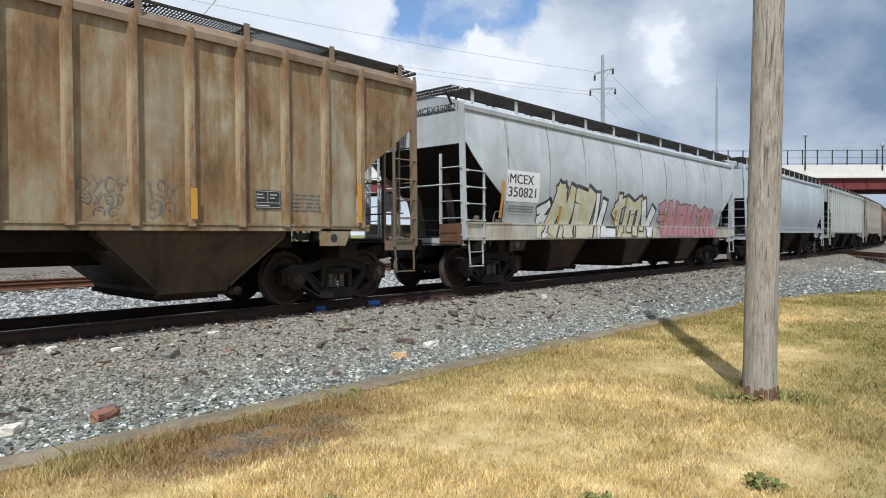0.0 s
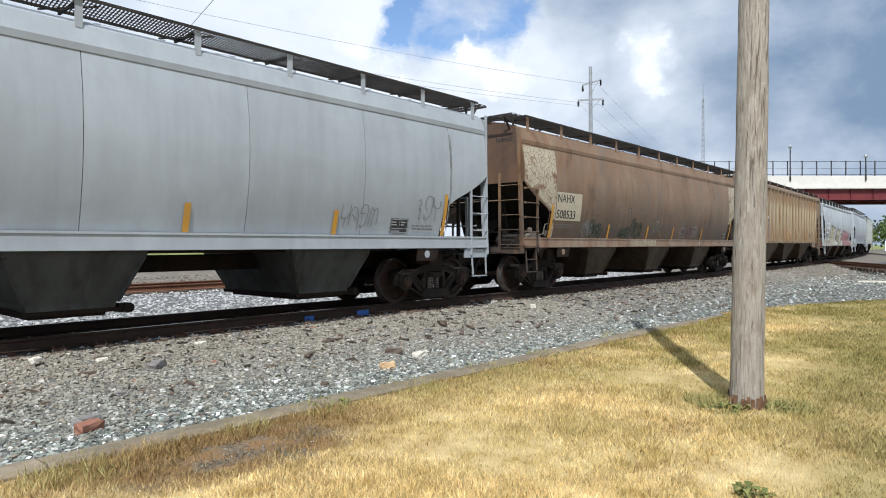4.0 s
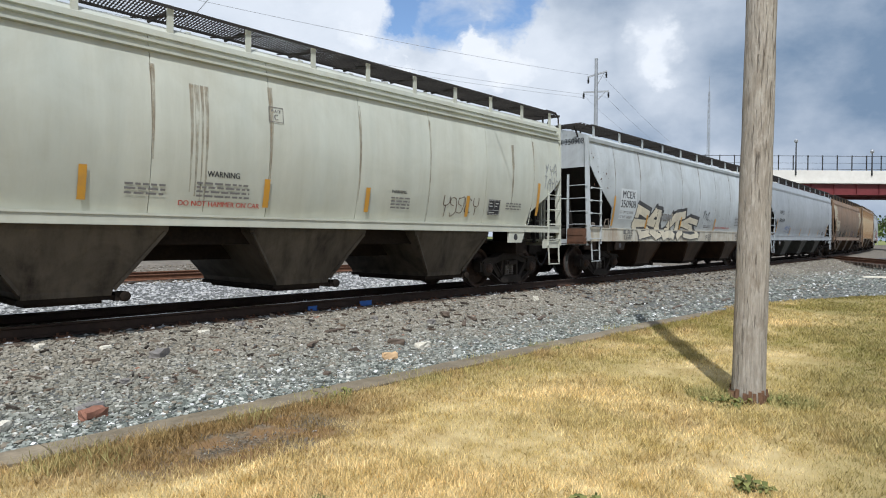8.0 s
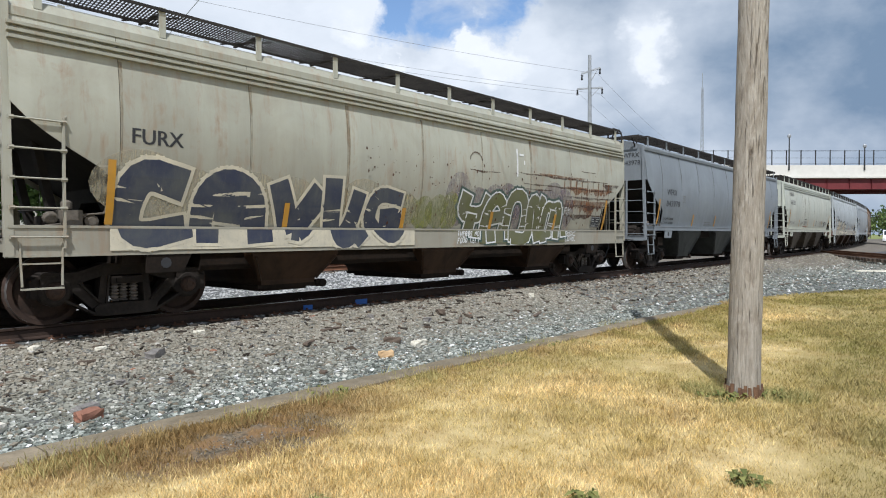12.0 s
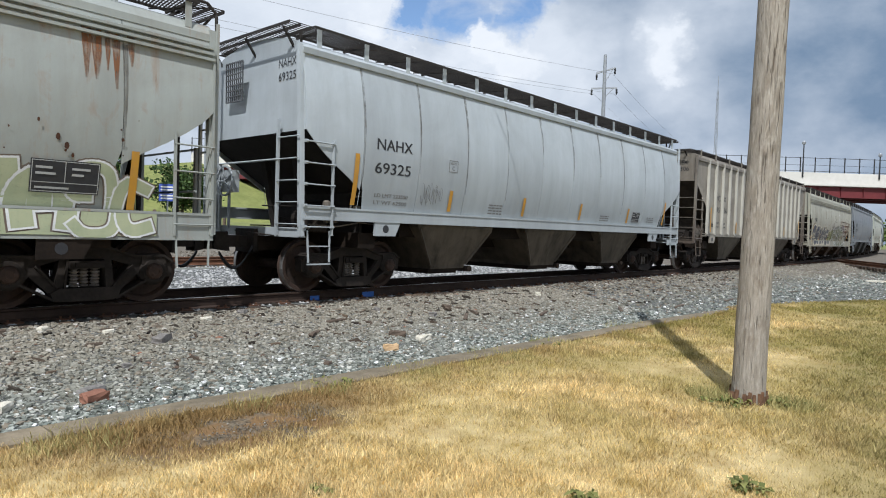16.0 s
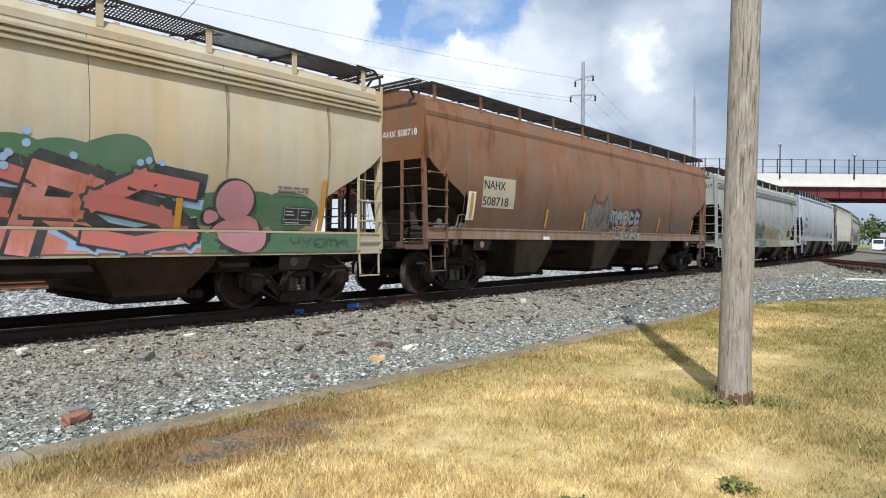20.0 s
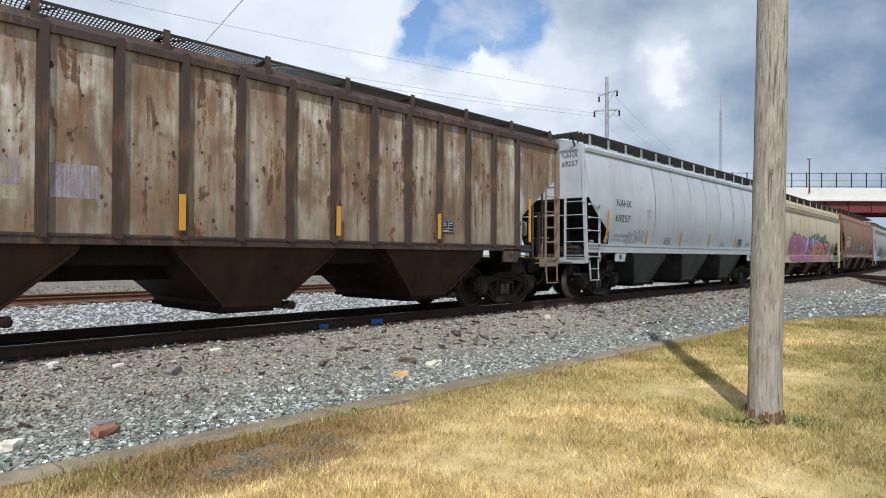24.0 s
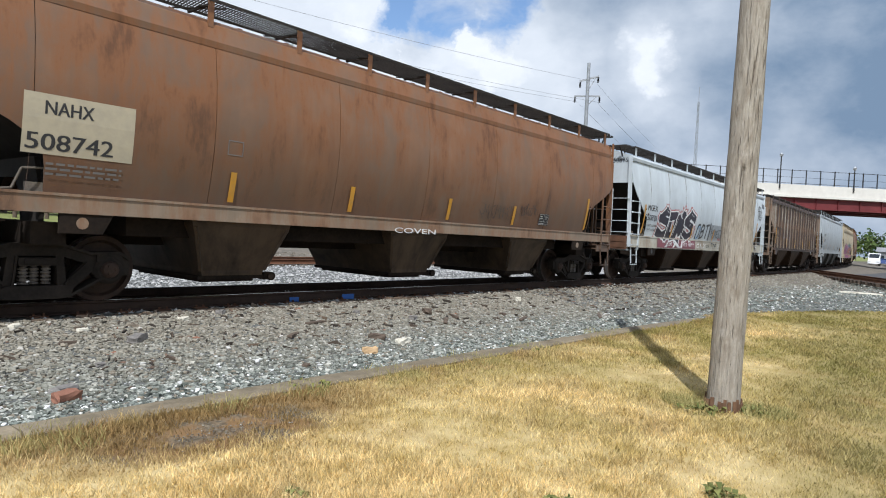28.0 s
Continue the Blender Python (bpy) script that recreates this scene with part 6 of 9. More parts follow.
# stroke letters on a grid of 4 by 6; small keys are hooks, bolts and loops that spell nothing
STROKES = {
    "A": "00-16-36-40 12-32", "B": "00-06-36-45-44-33-03 33-42-41-30-00", "C": "46-06-00-40", "D": "00-06-26-44-42-20-00", "E": "46-06-00-40 03-33",
    "F": "46-06-00 03-33", "G": "46-06-00-40-43-23", "H": "00-06 40-46 03-43", "I": "20-26", "K": "00-06 46-03-40", "L": "06-00-40",
    "M": "00-06-23-46-40", "N": "00-06-40-46", "O": "00-06-46-40-00", "P": "00-06-46-43-03", "R": "00-06-46-43-03 13-40", "S": "45-46-06-03-43-40-00-01",
    "T": "06-46 26-20", "U": "06-00-40-46", "V": "06-20-46", "X": "00-46 06-40", "Y": "06-23-46 23-20", "h": "06-00 03-33-40", "y": "06-23 46-10", "c": "45-16-02-10-41",
    "6": "46-06-00-40-43-03", "4": "36-02-42 36-30", "0": "00-06-46-40-00", "*": "23-26 23-45 23-40 23-00 23-05", "!": "26-22 21-20", ".": "10-11", "7": "06-46-10",
    "A+": "00-15-36-41 12-42", "D+": "00-16-35-42-11-00", "E+": "45-16-03-10-41 03-33", "K+": "00-16 45-13-31-40", "M+": "00-15-22-36-41", "N+": "00-16-30-46", "R+": "00-16-45-33-13 13-41", "S+": "45-26-04-33-41-20-01",
    "T+": "04-15-46 26-21-10", "U+": "06-02-10-31-45 31-40", "H+": "01-16 30-46 03-43", "P+": "00-16-45-33-03", "C+": "45-26-04-01-20-41", "G+": "45-16-03-11-30-43-23", "V+": "06-12-20-45",
    "a": "05-26-13-33-20-41", "b": "00-04-26-44-40 13-33", "d": "01-10-30-41-45-36-16-05-03-23", "e": "06-23-46 20-23 00-11", "f": "00-13-06-36-43-20", "g": "01-06-25-46-41 20-25",
    "i": "10-06-26-30 36-46-40", "j": "46-05-24-02-40", "k": "06-03-43-46 20-23",
}


def strokes(key, x0, x1, z0, z1, w, lean=0.0, rng=None, wob=0.0):
    """The centre lines of one letter, set into its cell."""
    out = []
    for line in STROKES[key].split():
        pts = []
        for q in line.split("-"):
            u, v = int(q[0]) / 4, int(q[1]) / 6
            du, dv = (rng.uniform(-wob, wob), rng.uniform(-wob, wob)) if rng else (0.0, 0.0)
            pts.append((x0 + w / 2 + (u + du) * (x1 - x0 - w) + lean * (v - 0.5) * (z1 - z0), z0 + w / 2 + (v + dv) * (z1 - z0 - w)))
        out.append(pts)
    return out


def rounded(pts, rounds=2):
    """Cuts the corners of a line off, twice, to bend it."""
    for _ in range(rounds):
        out = [pts[0]]
        for (ax, az), (bx, bz) in zip(pts, pts[1:]):
            out += [(0.75 * ax + 0.25 * bx, 0.75 * az + 0.25 * bz), (0.25 * ax + 0.75 * bx, 0.25 * az + 0.75 * bz)]
        pts = out + [pts[-1]]
    return pts


def bands(lines, w, end, taper=(1.0, 1.0)):
    """Straight bands along the lines, squared off past their ends; taper: how the width changes along each line."""
    out = []
    for pts in lines:
        n = max(1, len(pts) - 1)
        for i, ((ax, az), (bx, bz)) in enumerate(zip(pts, pts[1:])):
            d = math.hypot(bx - ax, bz - az) or 1e-6
            ux, uz = (bx - ax) / d, (bz - az) / d
            wa, wb = (w / 2 * (taper[0] + (taper[1] - taper[0]) * k / n) for k in (i, i + 1))
            ax, az, bx, bz = ax - ux * end, az - uz * end, bx + ux * end, bz + uz * end
            out.append([(ax - uz * wa, az + ux * wa), (ax + uz * wa, az - ux * wa), (bx + uz * wb, bz - ux * wb), (bx - uz * wb, bz + ux * wb)])
    return out


def piece(car, b, cells, fills, outline, edge=0.04, halo=None, halo_w=0.05, shade=None, shine=None, weight=0.3, seed=1, curvy=False, upright=False, name="graffiti"):
    """Sprayed block letters that overlap: halo, cast block, outline, fill and highlights, letter by letter."""
    rng = random.Random(seed)
    lo = b.sill[0] + 0.012 if b.sill[1] - b.sill[0] > 0.2 else b.sill[1] + 0.02
    layers = {}

    def put(tag, mat, polys, lift):
        for k, poly in enumerate(polys):
            layers.setdefault((tag, mat.name), (mat, [], []))
            layers[(tag, mat.name)][1].append([(p, max(q, lo)) for p, q in poly])
            layers[(tag, mat.name)][2].append(lift + 0.00004 * k)
    for i, (key, x0, x1, z0, z1, *lean) in enumerate(cells):
        w = weight * min(x1 - x0, 0.9 * (z1 - z0)) * (0.76 if key in "AEFSRBGPagdj" else 1.0)
        lines = strokes(key + "+" if key + "+" in STROKES and not upright else key, x0, x1, z0, z1, w, lean[0] if lean else 0.0, rng, 0.06)
        base = 0.0035 + 0.0016 * i
        e = w / 2
        if curvy:
            lines, e = [rounded(pts) for pts in lines], w * 0.14
        fat = (rng.uniform(0.85, 1.25), rng.uniform(0.8, 1.2))

        def grown(more):
            return bands(lines, w + 2 * more, e + more, fat)
        if halo:
            put("halo", halo, grown(edge + halo_w), 0.0005 + 0.00025 * i)
        if shade:
            put("shade", shade[2], [[(p + k * shade[0], q + k * shade[1]) for p, q in poly] for k in (0.5, 1.0) for poly in grown(edge)], 0.0022 + 0.0003 * (i % 3))
        put("outline", outline, grown(edge), base)
        put("fill", fills[i % len(fills)], grown(0.0), base + 0.0007)
        if shine:
            put("highlight", shine, [q for pts in lines for q in bands([[(p - w * 0.3, r + w * 0.25) for p, r in pts[:2]]], 0.02, -0.04)], base + 0.0012)
    for (tag, _), (mat, polys, lifts) in layers.items():
        lay(car, b, name + "_" + tag, polys, mat, 0.002, lifts=lifts)


def tag(car, b, text, x0, x1, z0, z1, mat, w=0.022, seed=1, name="graffiti_tag", lift=0.010, wob=0.12):
    """A hand-sprayed line of letters."""
    rng = random.Random(seed)
    n = len(text)
    step = (x1 - x0) / n
    polys = []
    for i, ch in enumerate(text):
        if ch != " ":
            dz = rng.uniform(-0.08, 0.08) * (z1 - z0)
            polys += bands([rounded(p, 1) for p in strokes(ch, x0 + step * (i + 0.06), x0 + step * (i + 0.92), z0 + dz, z1 + dz, w, 0.12, rng, wob)], w, w * 0.2)
    lay(car, b, name, polys, mat, lift, step=0.00003)


def stars(car, b, spots, r, mat):
    polys = []
    for x, z in spots:
        for k in range(5):
            a = 2 * math.pi * k / 5 + math.pi / 2
            polys.append([(x + r * math.cos(a), z + r * math.sin(a)), (x + 0.42 * r * math.cos(a + 0.63), z + 0.42 * r * math.sin(a + 0.63)), (x, z), (x + 0.42 * r * math.cos(a - 0.63), z + 0.42 * r * math.sin(a - 0.63))])
    lay(car, b, "graffiti_star", polys, mat, 0.008, step=0.0)


def blob(cx, cz, rx, rz, rng, n=22):
    k, f, g = rng.choice((2, 3)), rng.uniform(0, 6), rng.uniform(0.03, 0.1)
    return [(cx + rx * (1 + g * math.sin(k * a + f)) * math.cos(a), cz + rz * (1 + g * math.sin(k * a + f)) * math.sin(a)) for a in (2 * math.pi * i / n for i in range(n))]


def cloud(car, b, x0, x1, z0, z1, mat, seed, n=6, lift=0.0035, name="graffiti_background"):
    """A sprayed ground of overlapping rounds behind a piece."""
    rng = random.Random(seed)
    polys = [blob(x0 + (x1 - x0) * (i + 0.5) / n, (z0 + z1) / 2 + rng.uniform(-0.15, 0.15) * (z1 - z0), (x1 - x0) / n * 0.75, (z1 - z0) / 2 * rng.uniform(0.75, 1.05), rng) for i in range(n)]
    lay(car, b, name, polys, mat, lift)


def flecks(car, b, x0, x1, z0, z1, n, mat, seed, size=0.035, tall=1.6):
    """Small rust spots where the paint has chipped."""
    rng = random.Random(seed)
    polys = []
    for i in range(n):
        r = size * rng.uniform(0.2, 1.0) ** 3 * 0.8 + 0.005
        polys.append(blob(rng.uniform(x0, x1), rng.uniform(z0, z1), r, r * rng.uniform(0.8, tall), rng, 7))
    lay(car, b, "rust_spotting", polys, mat, 0.0025)


def runs(car, b, xs, z1, lo, hi, mat, seed, w=0.025, name="run_stain"):
    """Narrow stains that run down from seams and hatches."""
    rng = random.Random(seed)
    polys = []
    for x in xs:
        k = rng.uniform(0.7, 1.5) * w
        z0 = z1 - rng.uniform(lo, hi)
        polys.append([(x - k, z1), (x + k, z1), (x + k * 0.7 + rng.uniform(-0.01, 0.01), (z0 + z1) / 2), (x + k * 0.2, z0), (x - k * 0.25, z0), (x - k * 0.7, (z0 + z1) / 2)])
    lay(car, b, name, polys, mat, 0.002)


def end_write(car, b, text, y, z, w, h, mat=None):
    """Lettering on the rear bulkhead, which faces back along the train."""
    polys = glyphs(text, 0, z, w, h)
    bm = bmesh.new()
    for poly in polys:
        bm.faces.new([bm.verts.new((-b.h + 0.072, y - p, q)) for p, q in poly])
    tagged(part("end_lettering", bm, mat or INK, car), kind="stuff")


def spray(name, c, other=None):
    """Spray paint that has faded in clouds; other: a second tone blown into it."""
    m, n = material("spray_" + name)
    p = coords(n)
    other = other or tuple(0.55 * v + 0.07 for v in c)
    f = n.math("ADD", n.ramp(n.noise(p, 1.9, 5.0, 0.6, 0.6), (0.36, 0.0), (0.66, 0.75)), n.math("MULTIPLY", n.ramp(n.noise(n.scaled(p, (16.0, 16.0, 2.5)), 1.0, 4.0, 0.65), (0.5, 0.0), (0.75, 1.0)), 0.3), True)
    k = n.mix(f, c, other)
    k = n.mix(n.math("MULTIPLY", n.ramp(n.noise(p, 38.0, 4.0, 0.7), (0.6, 0.0), (0.7, 1.0)), 0.45), k, (0.12, 0.10, 0.085))
    finish(n, k, 0.5)
    return m


S_BLACK, S_WHITE = spray("black", (0.02, 0.02, 0.022)), spray("white", (0.72, 0.72, 0.70))
S_CREAM, S_PINK = spray("cream", (0.60, 0.54, 0.40)), spray("pink", (0.46, 0.20, 0.22))
S_OLIVE, S_GREEN, S_DKGREEN = spray("olive", (0.11, 0.11, 0.035)), spray("green", (0.055, 0.14, 0.06)), spray("dark_green", (0.03, 0.065, 0.045))
S_BLUE, S_NAVY, S_RED = spray("pale_blue", (0.28, 0.42, 0.60)), spray("navy", (0.018, 0.026, 0.075)), spray("red", (0.42, 0.07, 0.06))
S_MAGENTA, S_MAROON, S_SALMON = spray("magenta", (0.36, 0.07, 0.22)), spray("maroon", (0.20, 0.04, 0.055)), spray("salmon", (0.50, 0.135, 0.11))
S_GREY, S_LILAC = spray("grey", (0.24, 0.25, 0.25)), spray("lilac", (0.52, 0.42, 0.52))
S_SAGE, S_PALELIME = spray("sage", (0.27, 0.27, 0.125), (0.20, 0.155, 0.085)), spray("pale_lime", (0.40, 0.42, 0.26), (0.28, 0.32, 0.20))
S_NAVYRED, S_CORAL = spray("navy_to_maroon", (0.012, 0.016, 0.030), (0.035, 0.018, 0.028)), spray("coral", (0.56, 0.24, 0.20), (0.33, 0.085, 0.03))
S_ROSE, S_SKY, S_MUD = spray("rose", (0.40, 0.14, 0.27), (0.20, 0.035, 0.12)), spray("sky", (0.30, 0.45, 0.62), (0.19, 0.29, 0.47)), spray("mud", (0.13, 0.09, 0.06))
S_YELLOWED = spray("yellowed_white", (0.55, 0.53, 0.45), (0.42, 0.35, 0.10))
S_DUSK = spray("dull_navy", (0.026, 0.032, 0.062), (0.085, 0.09, 0.085))
RUSTSPOT = mottled("rust_spot", (0.03, 0.014, 0.009), (0.11, 0.045, 0.02), 9.0, 0.9)
def wash(name, c, k):
    """A thin stain that lets the paint below show through."""
    m, n = material(name)
    p = coords(n)
    f = n.math("MULTIPLY", n.ramp(n.math("ADD", n.math("MULTIPLY", n.noise(n.scaled(p, (28.0, 28.0, 1.0)), 1.0, 4.0, 0.6), 0.5), n.math("MULTIPLY", n.noise(p, 3.0, 5.0, 0.65), 0.5)), (0.36, 0.0), (0.6, 1.0)), k)
    b = n.add("ShaderNodeBsdfPrincipled", {"Base Color": (*c, 1), "Roughness": 0.8})
    mixed = n.add("ShaderNodeMixShader", {0: f, 1: n.add("ShaderNodeBsdfTransparent").outputs[0], 2: b.outputs[0]})
    n.add("ShaderNodeOutputMaterial", {"Surface": mixed.outputs[0]})
    return m


HAZE_CREAM, HAZE_LIME = wash("overspray_cream", (0.45, 0.40, 0.28), 0.7), wash("overspray_lime", (0.26, 0.27, 0.07), 0.7)
HAZE_FAINT, HAZE_ROSE = wash("faded_spray_grey", (0.24, 0.21, 0.19), 0.5), wash("faded_spray_rose", (0.26, 0.10, 0.09), 0.45)
RUSTYBLACK = wash("stencil_ground_brown", (0.075, 0.06, 0.048), 0.9)
HAZE_LILAC = wash("overspray_lilac", (0.33, 0.30, 0.335), 0.95)
HAZE_GREY = wash("overspray_grey", (0.22, 0.22, 0.215), 0.85)
HAZE_PLUM, HAZE_SKY, HAZE_BLACK = wash("overspray_plum", (0.22, 0.17, 0.19), 0.6), wash("overspray_sky", (0.26, 0.36, 0.48), 0.8), wash("overspray_black", (0.03, 0.03, 0.03), 0.8)
STAIN = wash("brown_stain", (0.23, 0.155, 0.08), 0.6)
GREYSTAIN = wash("grey_stain", (0.13, 0.115, 0.095), 0.65)
ORANGERUST = wash("orange_rust_run", (0.19, 0.075, 0.025), 0.85)


S_MOSS = wash("faded_moss", (0.035, 0.055, 0.035), 0.7)
RUSTBAND = wash("dark_rust_band", (0.075, 0.036, 0.02), 0.95)


def ragged(car, b, strips, mat, seed, name="rust_band"):
    """Level bands of rust along the sheets' laps, frayed below where they run."""
    rng = random.Random(seed)
    polys = []
    for x0, x1, z, h in strips:
        n = max(4, int((x1 - x0) / 0.07))
        top = [(x0 + (x1 - x0) * i / n, z + 0.006 * math.sin(i * 0.31 + seed)) for i in range(n + 1)]
        low = [(p, q - h * (0.35 + 0.3 * math.sin(i * 0.55 + z * 9) * math.sin(i * 0.23) + rng.uniform(0.0, 0.3)) * math.sin(math.pi * min(0.97, max(0.03, i / n))) ** 0.5 - 0.008) for i, (p, q) in enumerate(top)]
        polys += [[top[i], top[i + 1], low[i + 1], low[i]] for i in range(n)]
    lay(car, b, name, polys, mat, 0.003, step=0.0)


def crackle(name):
    """Cream paint that has cracked and peeled off brown steel."""
    m, n = material(name)
    p = coords(n)
    warp = n.vector("SCALE", n.noise(p, 6.0, 6.0, 0.7), 0.3).outputs[0]
    v = n.add("ShaderNodeTexVoronoi", {"Vector": n.vector("ADD", p, warp).outputs[0], "Scale": 8.0, "Randomness": 1.0})
    v.feature = "DISTANCE_TO_EDGE"
    crack = n.ramp(v.outputs["Distance"], (0.0, 1.0), (0.02, 1.0), (0.05, 0.0))
    bare = n.ramp(n.noise(p, 2.6, 7.0, 0.72), (0.54, 0.0), (0.60, 1.0))
    c = n.mix(n.math("MAXIMUM", crack, bare), n.mix(n.noise(p, 8.0), (0.33, 0.285, 0.20), (0.47, 0.42, 0.31)), (0.16, 0.09, 0.05))
    finish(n, c, 0.75, 0.0, n.math("SUBTRACT", 1.0, crack), 0.006, 0.5)
    return m


CRACKLE = crackle("peeling_cream_paint")


def usual(car, b, xs, z0, z1, ends=()):
    reflectors(car, b, [(x, z0, z1) for x in xs] + list(ends))


def seam_stains(car, b, mat, seed, share=0.8):
    rng = random.Random(seed)
    xs = [x for x in seams(b)[1:-1] if rng.random() < share]
    runs(car, b, [x + 0.02 for x in xs], b.eave - 0.12 if b.fascia == "flange" else b.eave - 0.5, 1.2, 2.3, mat, seed, 0.03)


def dress():
    b, c = LONG, car_0
    patch(c, b, -6.92, -5.6, 1.97, 2.68, CHALK)
    write(c, b, "MCEX", -6.82, 2.38, 0.95, 0.22)
    write(c, b, "350821", -6.85, 2.08, 1.1, 0.22)
    reflectors(c, b, [(-7.07, 1.58, 2.42), (-4.6, 1.52, 1.92), (-1.6, 1.52, 1.92), (1.85, 1.52, 1.92), (5.2, 1.52, 1.92)])
    patch(c, b, -5.75, 0.95, 1.13, 1.42, S_YELLOWED, "graffiti_background", 0.0045)
    patch(c, b, 1.3, 6.3, 1.12, 1.43, S_PINK, "graffiti_background", 0.0045)
    piece(c, b, [("a", -5.7, -4.9, 1.12, 2.05, 0.3), ("N", -5.1, -3.9, 1.12, 2.42, 0.12), ("i", -4.0, -3.0, 1.12, 2.36, 0.2), ("I", -3.05, -2.4, 1.12, 2.34), ("L", -2.55, -1.7, 1.12, 2.2, 0.1),
                 ("T", -1.85, -0.95, 1.12, 2.33), ("g", -1.05, 0.0, 1.12, 2.28, 0.1), ("V", 0.0, 0.95, 1.12, 2.22)], [S_WHITE, S_YELLOWED, S_YELLOWED, S_WHITE], S_BLACK, 0.04, shade=(0.05, 0.05, S_BLACK), seed=4)
    piece(c, b, [("a", 1.2, 2.0, 1.12, 2.3, 0.15), ("N", 1.9, 2.8, 1.12, 2.28), ("i", 2.7, 3.6, 1.12, 2.2), ("N", 3.5, 4.3, 1.12, 2.16), ("g", 4.2, 5.3, 1.12, 2.2), ("N", 5.2, 6.1, 1.12, 2.12)], [S_PINK], S_MUD, 0.035, seed=6)
    tag(c, b, "bd", 6.2, 7.0, 1.5, 2.1, S_GREY, 0.03, 3)
    small_print(c, b, -6.8, 1.85, 1.0, 3)
    end_write(c, b, "MCEX350821", -0.1, 3.85, 1.25, 0.17)
    seam_stains(c, b, STAIN, 2, 1.0)

    b, c = RIB_CLOSE, car_1
    for x, z, w, h, text, m in ((-6.12, 2.38, 0.5, 0.3, "SR", CHALK), (-5.38, 2.38, 0.52, 0.3, "IX", CHALK)):
        patch(c, b, x, x + w, z, z + h, INK)
        write(c, b, text, x + 0.08, z + 0.05, w - 0.16, h - 0.1, m, lift=0.01)
    for x, a, d in ((-6.12, "94", "LD LMT"), (-5.38, "85", "223000")):
        patch(c, b, x, x + 0.52, 1.52, 2.36, spray("primer_grey", (0.20, 0.19, 0.17)))
        write(c, b, a, x + 0.08, 2.02, 0.36, 0.2, INK)
        write(c, b, d, x + 0.06, 1.75, 0.38, 0.075, INK)
    write(c, b, "LT WT", -6.04, 1.58, 0.36, 0.075, INK)
    write(c, b, "63200", -5.28, 1.58, 0.3, 0.075, INK)
    usual(c, b, [-1.25, 3.92], 1.43, 1.87, [(-6.95, 1.44, 2.3), (6.95, 1.42, 2.1)])
    data_box(c, b, 4.93, 1.62)
    tag(c, b, "Dyck", 2.44, 3.05, 1.78, 1.98, GREYINK, 0.014, 3)
    tag(c, b, "dedf", 2.48, 3.02, 1.62, 1.76, GREYINK, 0.014, 5)
    tag(c, b, "bc", 2.6, 2.95, 1.46, 1.60, GREYINK, 0.014, 6)
    tag(c, b, "ade", 3.29, 3.72, 1.72, 1.95, GREYINK, 0.012, 7)
    tag(c, b, "db", 3.32, 3.7, 1.46, 1.72, GREYINK, 0.012, 8)
    small_print(c, b, 5.62, 1.85, 0.55, 5)
    patch(c, b, -6.85, -6.35, 1.68, 1.84, CHALK, "routing_board")
    bm = bmesh.new()
    bm.faces.new([bm.verts.new(p) for p in ((-b.h + 0.078, -0.54, 3.81), (-b.h + 0.078, -1.16, 3.81), (-b.h + 0.078, -1.16, 4.05), (-b.h + 0.078, -0.54, 4.05))])
    part("end_number_patch", bm, INK, c)
    end_write(c, b, "SRIX", -0.6, 3.85, 0.5, 0.16, CHALK)
    end_write(c, b, "9485", -0.6, 3.60, 0.46, 0.16)

    b, c = ACF, car_2
    lay(c, b, "peeling_paint", [[(-8.28, 3.6), (-6.83, 3.6), (-6.83, 2.05), (-6.9, 1.98), (-8.28, 2.74)], [(-6.97, 1.36), (-6.83, 1.36), (-6.83, 2.05), (-6.97, 1.98)],
                                [(8.28, 3.6), (8.28, 2.74), (6.95, 2.0), (6.95, 3.6)]], CRACKLE, 0.003, "cracked cream paint")
    patch(c, b, -6.8, -5.5, 1.83, 2.56, CREAMPATCH)
    write(c, b, "NAHX", -6.76, 2.3, 0.86, 0.21)
    write(c, b, "508533", -6.77, 1.88, 0.95, 0.22)
    usual(c, b, [-3.77, -1.03, 1.12, 3.95], 1.36, 1.79, [(-7.0, 1.37, 2.22), (7.2, 1.37, 2.2)])
    cloud(c, b, -4.9, -4.2, 1.38, 1.9, S_MOSS, 5, 3, 0.003)
    cloud(c, b, -3.1, -2.35, 1.38, 1.78, S_MOSS, 4, 4, 0.003)
    cloud(c, b, -2.25, -1.5, 1.40, 1.98, S_MOSS, 6, 3, 0.003)
    scribble(c, b, -5.4, -4.8, 1.4, 1.95, S_GREY, 2, 0.015)
    for x, m in ((1.75, HAZE_FAINT), (2.35, HAZE_ROSE), (2.95, HAZE_FAINT)):
        patch(c, b, x, x + 0.55, 1.42, 1.88, m, "faded_graffiti", 0.002)
    tag(c, b, "AMKG", 1.8, 3.4, 1.44, 1.9, HAZE_FAINT, 0.07, 8, name="faded_graffiti")
    tag(c, b, "ONE bR", -3.3, -1.3, 2.1, 2.34, HAZE_FAINT, 0.03, 9, name="faded_graffiti")
    tag(c, b, "IRAd", -0.95, 0.1, 1.55, 2.0, HAZE_CREAM, 0.022, 19, name="graffiti_tag")
    tag(c, b, "kGCE", -0.7, 0.7, 1.44, 1.85, HAZE_FAINT, 0.03, 11, name="faded_graffiti")
    patch(c, b, -2.5, -0.6, 1.15, 1.35, HAZE_CREAM, "faded_graffiti", 0.003)
    tag(c, b, "kdbe", 5.85, 6.35, 1.46, 1.66, GREYINK, 0.012, 10)
